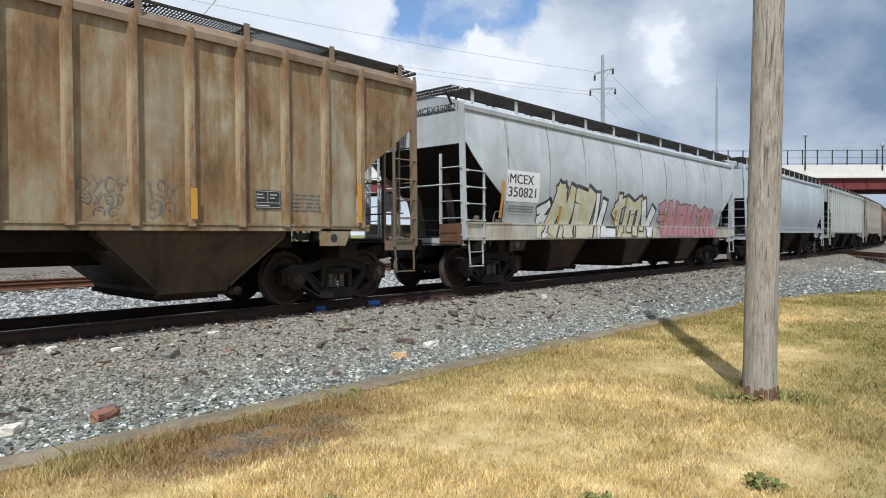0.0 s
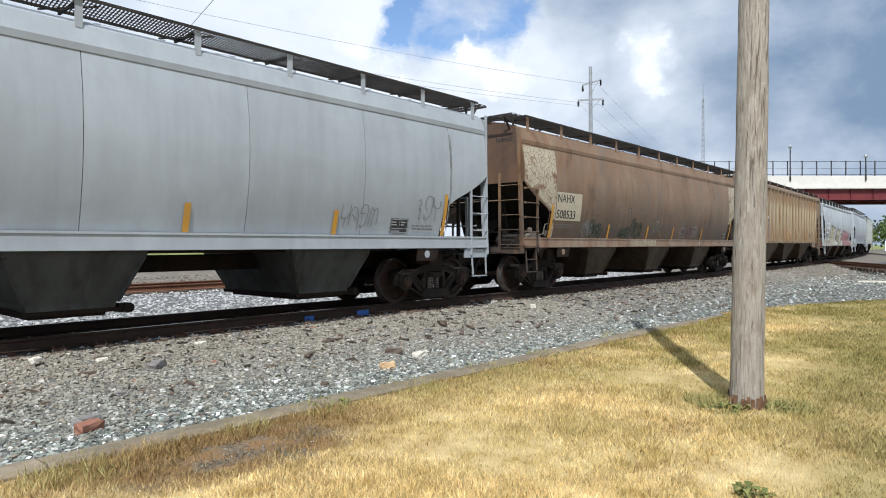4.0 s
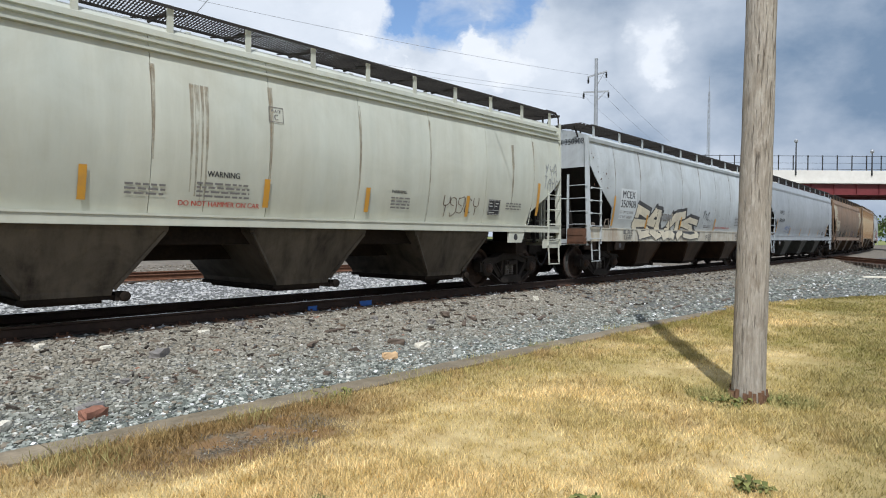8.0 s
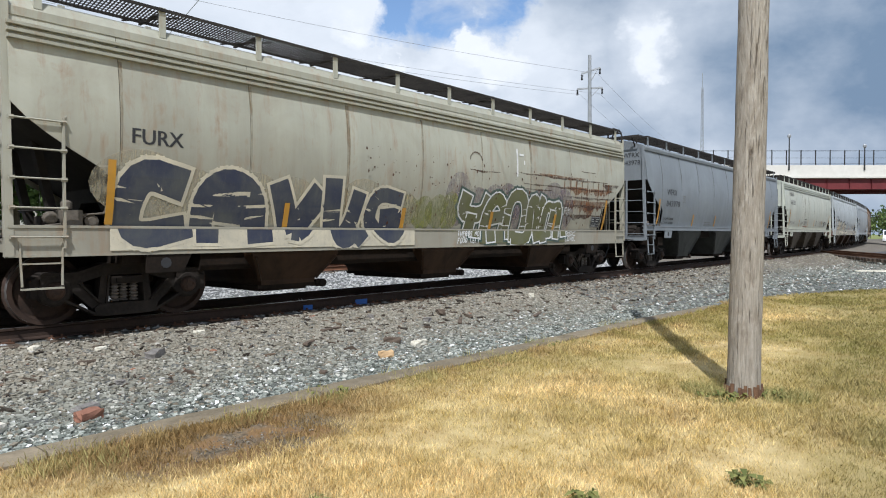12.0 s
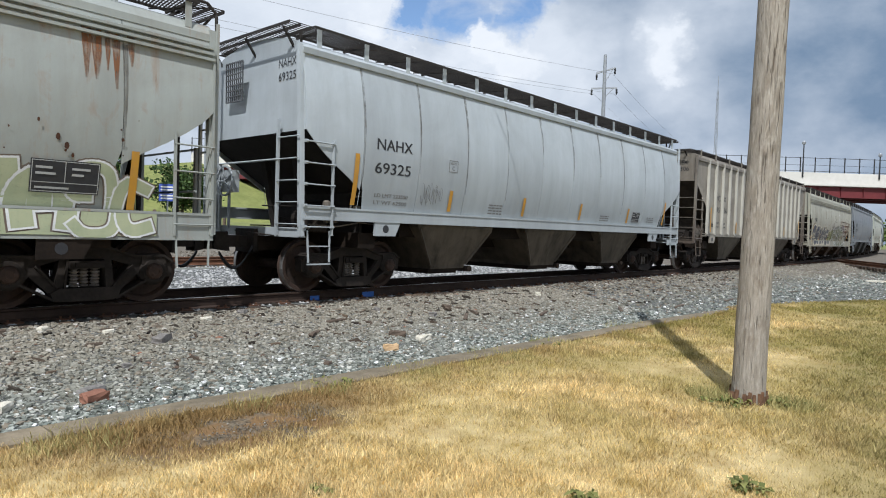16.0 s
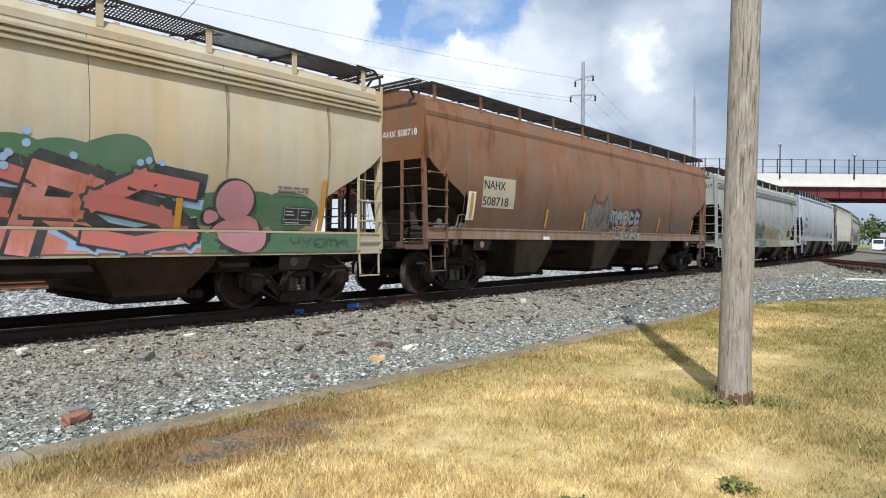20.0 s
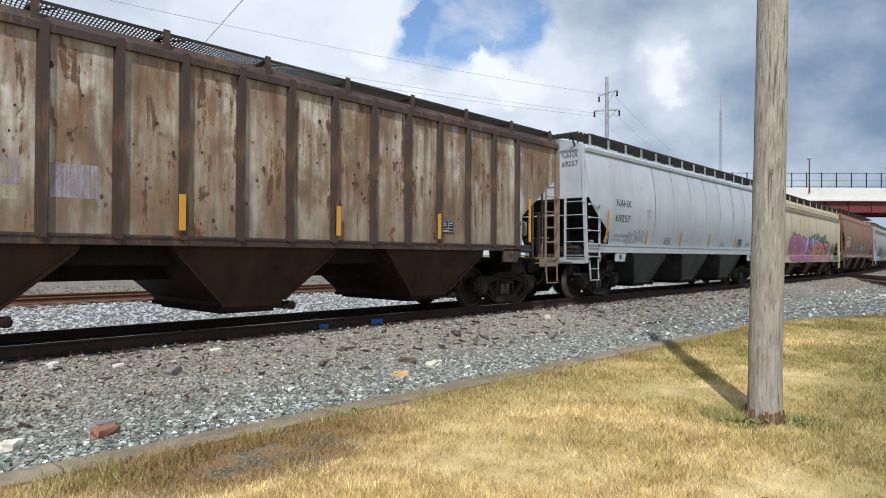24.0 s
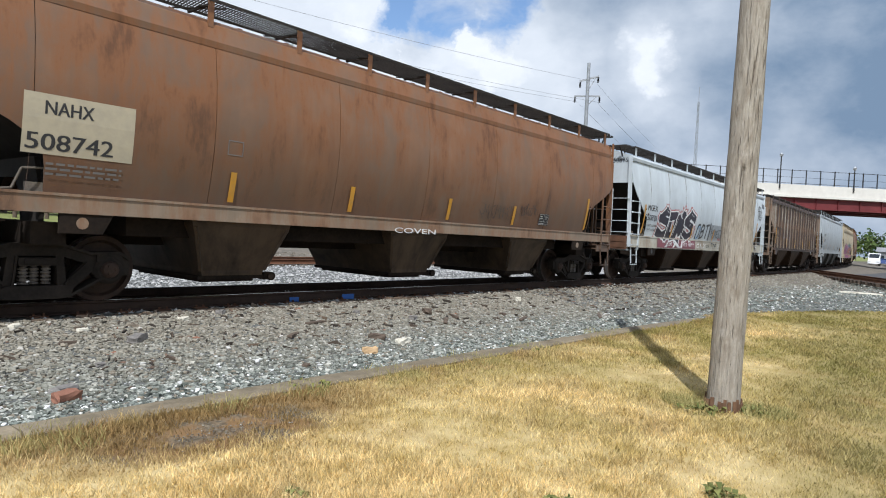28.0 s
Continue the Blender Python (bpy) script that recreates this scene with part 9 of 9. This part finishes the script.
for i, (x, y, h, r) in enumerate(((7.5, 46, 8.0, 4.4), (13.0, 47, 7.4, 4.2), (1.0, 48, 9.0, 5.0), (17.5, 50, 5.6, 3.2), (10, 55, 7.6, 5.0), (-6, 50, 7, 5), (27, 55, 5.6, 3.2))):
    tree(x, y, ground_z(x, y), h, r, 30 + i, LEAF, 5200)
for i in range(16):
    a, d = math.radians(-6 + 1.15 * i), 210 + 26 * ((i * 7) % 4)
    tree(d * math.cos(a), d * math.sin(a), -0.2, 8.5 + 1.5 * ((i * 5) % 3), 6.5 + ((i * 3) % 3), 60 + i, LEAF if i % 3 else LEAFPALE, 700, "distant green tree past the overpass", "far trees")


# ---- houses and vehicles far off ----
def house(x, y, w, d, h, turn, wall, roof, label, z0=0.0):
    t = thing("house", pose(x, y, z0, 0, 0, turn), label, "building", "far houses")
    bm = bmesh.new()
    box(bm, -w / 2, w / 2, -d / 2, d / 2, -0.3, h)
    part("wall", bm, wall, t)
    bm = bmesh.new()
    e, r = 0.4, 0.28 * d
    slab(bm, [(-d / 2 - e, h), (d / 2 + e, h), (0, h + r)], -w / 2 - e, w / 2 + e)
    bmesh.ops.rotate(bm, verts=bm.verts, cent=(0, 0, 0), matrix=Matrix.Rotation(math.pi / 2, 3, "Z"))
    part("roof", bm, roof, t)
    for k in range(3):
        bm = bmesh.new()
        cx = -w / 2 + w * (k + 0.5) / 3
        box(bm, cx - 0.5, cx + 0.5, -d / 2 - 0.03, -d / 2 + 0.05, 1.0, 2.1)
        part("window", bm, GLASS, t)


ROOFTAN = mottled("roof_tan", (0.26, 0.19, 0.12), (0.38, 0.30, 0.2), 1.0, 0.9)
ROOFGREY = mottled("roof_grey", (0.16, 0.16, 0.165), (0.26, 0.26, 0.27), 1.0, 0.9)
house(190, 8.0, 16, 9, 3.6, -85, BRIDGEWHITE, ROOFTAN, "low white building with a tan roof")
house(196, 18.6, 5, 4, 3.0, -85, GALV, ROOFGREY, "small grey shed beside the white building")
house(12, 62, 14, 8, 3.2, 0, BRIDGEWHITE, ROOFGREY, "white house behind the trees", 2.0)


def vehicle(x, y, turn, tall, mat, label, name):
    t = thing(name, pose(x, y, ground_z(x, y) + 0.03, 0, 0, turn), label, "vehicle", "far vehicles")
    bm = bmesh.new()
    prof = [(-2.5, 0.4), (-2.55, 1.0), (-2.4, tall - 0.2), (-2.1, tall), (0.6, tall), (1.2, 1.25 if tall < 1.7 else 1.45), (2.4, 1.05), (2.55, 0.45)]
    slab(bm, prof, -0.95, 0.95)
    bmesh.ops.bevel(bm, geom=bm.edges[:], offset=0.06, segments=1)
    body = part("body", bm, mat, t)
    bm = bmesh.new()
    slab(bm, [(0.68, tall - 0.12), (1.14, 1.4 if tall < 1.7 else 1.52), (1.2, 1.4 if tall < 1.7 else 1.52), (0.74, tall - 0.12)], -0.82, 0.82)
    part("windscreen", bm, GLASS, t)
    for s in (-1, 1):
        bm = bmesh.new()
        box(bm, -1.7, 0.5, s * 0.955 - 0.01, s * 0.955 + 0.01, 1.15, tall - 0.2)
        part("side_window", bm, GLASS, t)
        bm = bmesh.new()
        box(bm, 2.47, 2.56, s * 0.65 - 0.2, s * 0.65 + 0.2, 0.72, 0.9)
        part("headlight", bm, CHALK, t)
        for xx in (-1.6, 1.6):
            bm = bmesh.new()
            lathe(bm, [(0.2, -0.12), (0.34, -0.12), (0.36, 0.0), (0.34, 0.12), (0.2, 0.12)], 14, at=(xx, s * 0.85, 0.34))
            part("wheel", bm, BLACKMETAL, t)


vehicle(149, 16.6, 184, 2.4, CARWHITE, "white box van on the road under the overpass", "van")
vehicle(149, 13.6, 182, 1.5, CARWHITE, "white car on the road past the junction", "car")
vehicle(160, 16.0, 182, 1.45, flat_paint("vehicle_blue", (0.05, 0.08, 0.2), 0.25), "dark blue car further down the road", "car")


def far_pole(x, y, h):
    t = thing("power_pole", pose(x, y, -0.1), "dark wooden power pole far down the line", "pole")
    bm = bmesh.new()
    lathe(bm, [(0.2, 0.0), (0.16, h * 0.5), (0.12, h)], 8, axis="z")
    part("shaft", bm, BARK, t)
    bm = bmesh.new()
    box(bm, -0.1, 0.1, -1.2, 1.2, h - 1.0, h - 0.8)
    part("crossarm", bm, BARK, t)
    bm = bmesh.new()
    lathe(bm, [(0.3, h - 3.2), (0.32, h - 3.1), (0.32, h - 2.1), (0.2, h - 2.0)], 10, axis="z", at=(0.0, 0.5, 0.0))
    part("transformer", bm, GALV, t)


far_pole(186, 11.9, 9.6)


# ---- the track that leaves towards the lawn's end ----
def spur(p):
    a = math.radians(25.4)
    return Vector((50 + p * math.cos(a), 7.1 + p * math.sin(a), 0.36)), a


railway_track("rusty side track that joins the main track at the junction", spur, -15, 9.2, -14, 8, False)


# ---- the kerb, in cast lengths ----
def kerb():
    t = tagged(new("kerb"), "weathered grey concrete kerb between lawn and gravel", "kerb", "", "structure")
    x = -8.0
    k = 0
    while x < 15.0:
        ln = min(2.4, 15.2 - x)
        bm = bmesh.new()
        n = 6
        rows = []
        for i in range(n + 1):
            xx = x + (ln - 0.012) * i / n
            y = kerb_y(xx)
            j = [random.uniform(-0.006, 0.006) for _ in range(4)]
            sink = 0.05 * max(0.0, (xx - 11.5) / 4)
            rows.append([bm.verts.new(p) for p in ((xx, y - 0.17, -0.3), (xx, y - 0.165 + j[0], 0.02 - sink + j[1]), (xx, y - 0.12, 0.045 - sink + j[1]), (xx, y + 0.12, 0.035 - sink + j[2]), (xx, y + 0.19 + j[3], -0.01 - sink), (xx, y + 0.2, -0.3))])
        for a, b in zip(rows, rows[1:]):
            for i in range(5):
                bm.faces.new((a[i], a[i + 1], b[i + 1], b[i]))
        bm.faces.new(rows[0])
        bm.faces.new(rows[-1])
        part("kerb_length", bm, CONCRETE, t)
        x += ln
        k += 1


kerb()


# ---- loose things on the gravel ----
def chunk(name, x, y, size, mat, label, category, seed, turn=0.0, lift=0.0, tilt=0.0, rough=0.12, group=""):
    """A broken block with chipped edges, lying on the ground."""
    rng = random.Random(seed)
    bm = bmesh.new()
    sx, sy, sz = (s / 2 for s in size)
    box(bm, -sx, sx, -sy, sy, -sz, sz)
    bmesh.ops.subdivide_edges(bm, edges=bm.edges[:], cuts=2, use_grid_fill=True)
    m = min(size)
    for v in bm.verts:
        corner = sum(abs(abs(c) - s) < 1e-5 for c, s in zip(v.co, (sx, sy, sz)))
        v.co *= 1 - 0.05 * max(0, corner - 1)
        v.co += Vector((rng.uniform(-1, 1), rng.uniform(-1, 1), rng.uniform(-1, 1))) * m * rough
    me_ob = part(name, bm, mat)
    me_ob.matrix_world = pose(x, y, gravel_height(x, y) + sz * 0.75 + lift, tilt, 0, turn)
    return tagged(me_ob, label, category, group)


chunk("brick", 2.28, 6.27, (0.24, 0.11, 0.085), BRICK, "broken red clay brick lying on the gravel", "brick", 1, 20, 0.02, 8)
chunk("rock", 2.33, 6.48, (0.22, 0.14, 0.08), ROCK, "dark flat stone behind the brick", "rock", 2, 30)
chunk("rock", 3.63, 7.86, (0.30, 0.14, 0.10), ROCK, "dark brown-grey stone on the gravel", "rock", 3, 40)
chunk("brick", 6.1, 6.35, (0.2, 0.13, 0.10), flat_paint("buff_brick", (0.5, 0.33, 0.17), 0.9, 0.4), "buff brick fragment on the gravel", "brick", 4, -30)
chunk("rock", 7.04, 6.62, (0.24, 0.16, 0.09), PALEROCK, "white stone on the gravel", "rock", 5, 10)
chunk("rock", 1.55, 6.38, (0.2, 0.16, 0.08), PALEROCK, "pale yellowish stone on the gravel", "rock", 6, 50)
chunk("rock", 6.75, 6.9, (0.26, 0.12, 0.09), WOODSCRAP, "dark scrap of tie wood on the gravel", "wood scrap", 7, -40)
chunk("rock", 6.9, 6.55, (0.12, 0.1, 0.08), PALEROCK, "small white stone on the gravel", "rock", 8)
for i, (x, y, a, s) in enumerate(((4.6, 8.6, 0, 0.14), (8.3, 7.6, 20, 0.16), (9.0, 7.9, 60, 0.2), (3.2, 8.4, 10, 0.12), (5.3, 8.8, 30, 0.15), (10.6, 7.3, 10, 0.14), (12.5, 8.2, 30, 0.18), (2.9, 7.1, 0, 0.1), (4.9, 6.2, 30, 0.11), (2.6, 8.8, 30, 0.13), (7.6, 8.3, 70, 0.12))):
    chunk("rock", x, y, (s, s * 0.7, s * 0.5), (PALEROCK, ROCK, WOODSCRAP)[i % 3], ("pale stone on the gravel", "grey stone on the gravel", "small dark brown stone on the gravel")[i % 3], "rock", 20 + i, a, group="scattered stones")
for i, (x, y, ln, a) in enumerate(((8.9, 7.35, 0.7, 38), (9.4, 7.6, 0.5, 60), (10.9, 7.0, 0.6, 20), (6.4, 7.9, 0.45, 10), (13.4, 6.6, 0.9, 30), (15.5, 6.1, 0.8, 10), (18.5, 5.9, 0.9, 5), (2.0, 8.9, 0.5, 5), (5.6, 7.4, 0.35, 35), (21, 6.3, 1.0, 12), (24, 5.6, 0.9, -5))):
    chunk("wood_scrap", x, y, (ln, 0.07, 0.05), WOODSCRAP, "dark splintered strip of old tie wood", "wood scrap", 50 + i, a, group="splintered wood")
chunk("concrete_slab", 34.7, 4.3, (1.7, 0.3, 0.10), PALEROCK, "long white slab of broken concrete on the gravel", "slab", 90, -70)


def marks_on_rail():
    for x, w, h in ((7.05, 0.20, 0.09), (8.28, 0.30, 0.10)):
        bm = bmesh.new()
        box(bm, x, x + w, TRACK_Y - 0.753 - 0.085, TRACK_Y - 0.753 - 0.072, RAIL - 0.175, RAIL - 0.175 + h)
        box(bm, x + 0.03, x + w - 0.02, TRACK_Y - 0.753 - 0.10, TRACK_Y - 0.753 - 0.02, RAIL - 0.16, RAIL - 0.148)
        ob = part("rail_anchor", bm, BLUEMARK)
        tagged(ob, "small block on the rail foot sprayed bright blue", "rail anchor", "blue marks")


marks_on_rail()


# ---- weeds, grit on the worn patch, splinters at the pole's foot ----
def weed(x, y, r, n, seed, mat=WEED):
    rng = np.random.default_rng(seed)
    a = rng.random(n) * 2 * np.pi
    d = r * np.sqrt(rng.random(n))
    px, py = x + d * np.cos(a), y + d * np.sin(a)
    z = np.array([lawn_z(p, q) for p, q in zip(px, py)])
    s = 0.018 + 0.03 * rng.random(n)
    t = rng.random(n) * 2 * np.pi
    up = 0.02 + 0.05 * rng.random(n)
    b = np.stack((px, py, z), 1)
    dirv = np.stack((np.cos(t), np.sin(t), np.zeros(n)), 1)
    side = np.stack((-np.sin(t), np.cos(t), np.zeros(n)), 1)
    mid = b + dirv * (s * 0.9)[:, None] + np.stack((0 * s, 0 * s, up), 1)
    tip = b + dirv * (s * 2.2)[:, None] + np.stack((0 * s, 0 * s, up * 0.7), 1)
    q = np.stack((b, mid - side * (s * 0.5)[:, None], tip, mid + side * (s * 0.5)[:, None]), 1).reshape(-1, 3)
    me = bpy.data.meshes.new("weed")
    me.from_pydata(q.tolist(), [], np.arange(4 * n).reshape(-1, 4).tolist())
    me.materials.append(mat)
    tagged(new("weed", me), "low green weed in the dry lawn", "weed", "weeds in the lawn", "stuff")


for i, (x, y, r, n) in enumerate(((4.34, 1.22, 0.12, 42), (6.5, 2.05, 0.22, 50), (6.9, 1.68, 0.2, 40), (2.38, 3.07, 0.05, 26), (3.44, 1.88, 0.07, 36), (4.1, 5.08, 0.2, 26), (7.9, 5.02, 0.25, 26))):
    weed(x, y, r, n, 70 + i)


scatter("grit", np.array([(2.75 + random.gauss(0, 0.26), 4.42 + random.gauss(0, 0.10), 0.008, random.uniform(0.004, 0.011)) for _ in range(320)]), stones("brown_grit", [(0.0, (0.09, 0.07, 0.05)), (0.4, (0.16, 0.13, 0.095)), (0.75, (0.21, 0.19, 0.15)), (0.95, (0.34, 0.32, 0.27))]), "fine grit on the bare patch", "gravel", seed=21)


def tuft(x, y, r, n, seed, mat, label):
    """Longer grass that the mower leaves."""
    rng = np.random.default_rng(seed)
    a, d = rng.random(n) * 2 * np.pi, r * np.sqrt(rng.random(n))
    px, py = x + d * np.cos(a), y + d * np.sin(a)
    h, w, t = 0.04 + 0.09 * rng.random(n), 0.003 + 0.004 * rng.random(n), rng.random(n) * 6.28
    foot = np.stack((px, py, np.full(n, -0.01)), 1)
    off = np.stack((np.cos(t) * w, np.sin(t) * w, 0 * w), 1)
    tip = foot + np.stack(((rng.random(n) - 0.5) * h * 1.4, (rng.random(n) - 0.5) * h * 1.4, h), 1)
    v = np.stack((foot - off, foot + off, tip), 1).reshape(-1, 3)
    me = bpy.data.meshes.new("grass_tuft")
    me.from_pydata(v.tolist(), [], np.arange(3 * n).reshape(-1, 3).tolist())
    me.materials.append(mat)
    tagged(new("grass_tuft", me), label, "grass", "longer grass", "stuff")


TUFT = leafy("tuft_green", (0.19, 0.175, 0.055), (0.42, 0.36, 0.15))
tuft(6.72, 2.27, 0.26, 700, 1, TUFT, "longer green grass round the foot of the pole")
tuft(6.92, 1.60, 0.28, 600, 2, TUFT, "longer green grass round the foot of the pole")
for i, (x, y, r, k) in enumerate(((1.7, 4.95, 0.35, 420), (3.1, 4.98, 0.22, 160), (3.9, 5.02, 0.3, 260), (5.2, 4.98, 0.4, 280), (6.6, 4.95, 0.4, 260), (8.2, 4.9, 0.5, 260), (10.6, 4.85, 0.6, 260))):
    tuft(x, y, r, k, 10 + i, TUFT, "longer greenish grass beside the kerb")


chips = np.random.default_rng(29)
scatter("wood_splinters", np.array([(a, b, gravel_height(a, b) + 0.012, s) for a, b, s in zip(0.2 + 30 * chips.random(2000) ** 1.15, 9.2 - 2.4 * chips.random(2000) ** 1.9, 0.03 + 0.12 * chips.random(2000) ** 3)]),
        stones("splinter_tones", [(0.0, (0.030, 0.021, 0.014)), (0.4, (0.07, 0.047, 0.032)), (0.75, (0.14, 0.095, 0.062)), (0.92, (0.25, 0.20, 0.15))]), "dark splinters of old tie wood strewn on the gravel", "wood splinters", 0.35, 31, True, 0.15)
chips = np.random.default_rng(23)
scatter("wood_chips", np.array([(a, b, gravel_height(a, b) + 0.006, s) for a, b, s in zip(0.5 + 26 * chips.random(1500) ** 1.2, 8.95 - 2.6 * chips.random(1500) ** 1.8, 0.02 + 0.045 * chips.random(1500) ** 2)]),
        stones("chip_tones", [(0.0, (0.035, 0.024, 0.016)), (0.45, (0.085, 0.055, 0.036)), (0.8, (0.15, 0.09, 0.06)), (0.95, (0.22, 0.10, 0.06))]), "small dark chips of rotten tie wood on the gravel", "wood chips", 0.4, seed=24)
ROTWOOD = mottled("rotten_wood", (0.07, 0.036, 0.020), (0.20, 0.11, 0.06), 12.0, 0.95, 0.0, 0.7)


def pole_foot():
    bm = bmesh.new()
    rng = random.Random(5)
    for i in range(26):
        a = 2 * math.pi * i / 26 + rng.uniform(-0.1, 0.1)
        r = 0.165 + rng.uniform(0, 0.02)
        bar(bm, (6.80 + r * math.cos(a), 1.95 + r * math.sin(a), -0.01), (6.80 + (r - 0.012) * math.cos(a), 1.95 + (r - 0.012) * math.sin(a), rng.uniform(0.08, 0.15)), 0.03, 0.012)
    tagged(part("splintered_foot", bm, ROTWOOD), "red-brown splintered wood round the pole's foot", "wood splinters", kind="stuff")


pole_foot()


# ---- what moves ----
def motions():
    """The train rolls by, and its wheels turn with it."""
    for car, u, body in CARS:
        walk(car, [(t / 2, on_track(u + gone(t / 2), body.h - 1.55)) for t in range(57)])
    for w, x in TRUCKS:
        walk(w, [(k / 15, pose(x, 0, WHEEL_R) @ Matrix.Rotation(gone(k / 15) / WHEEL_R, 4, "Y")) for k in range(421)])


motions()
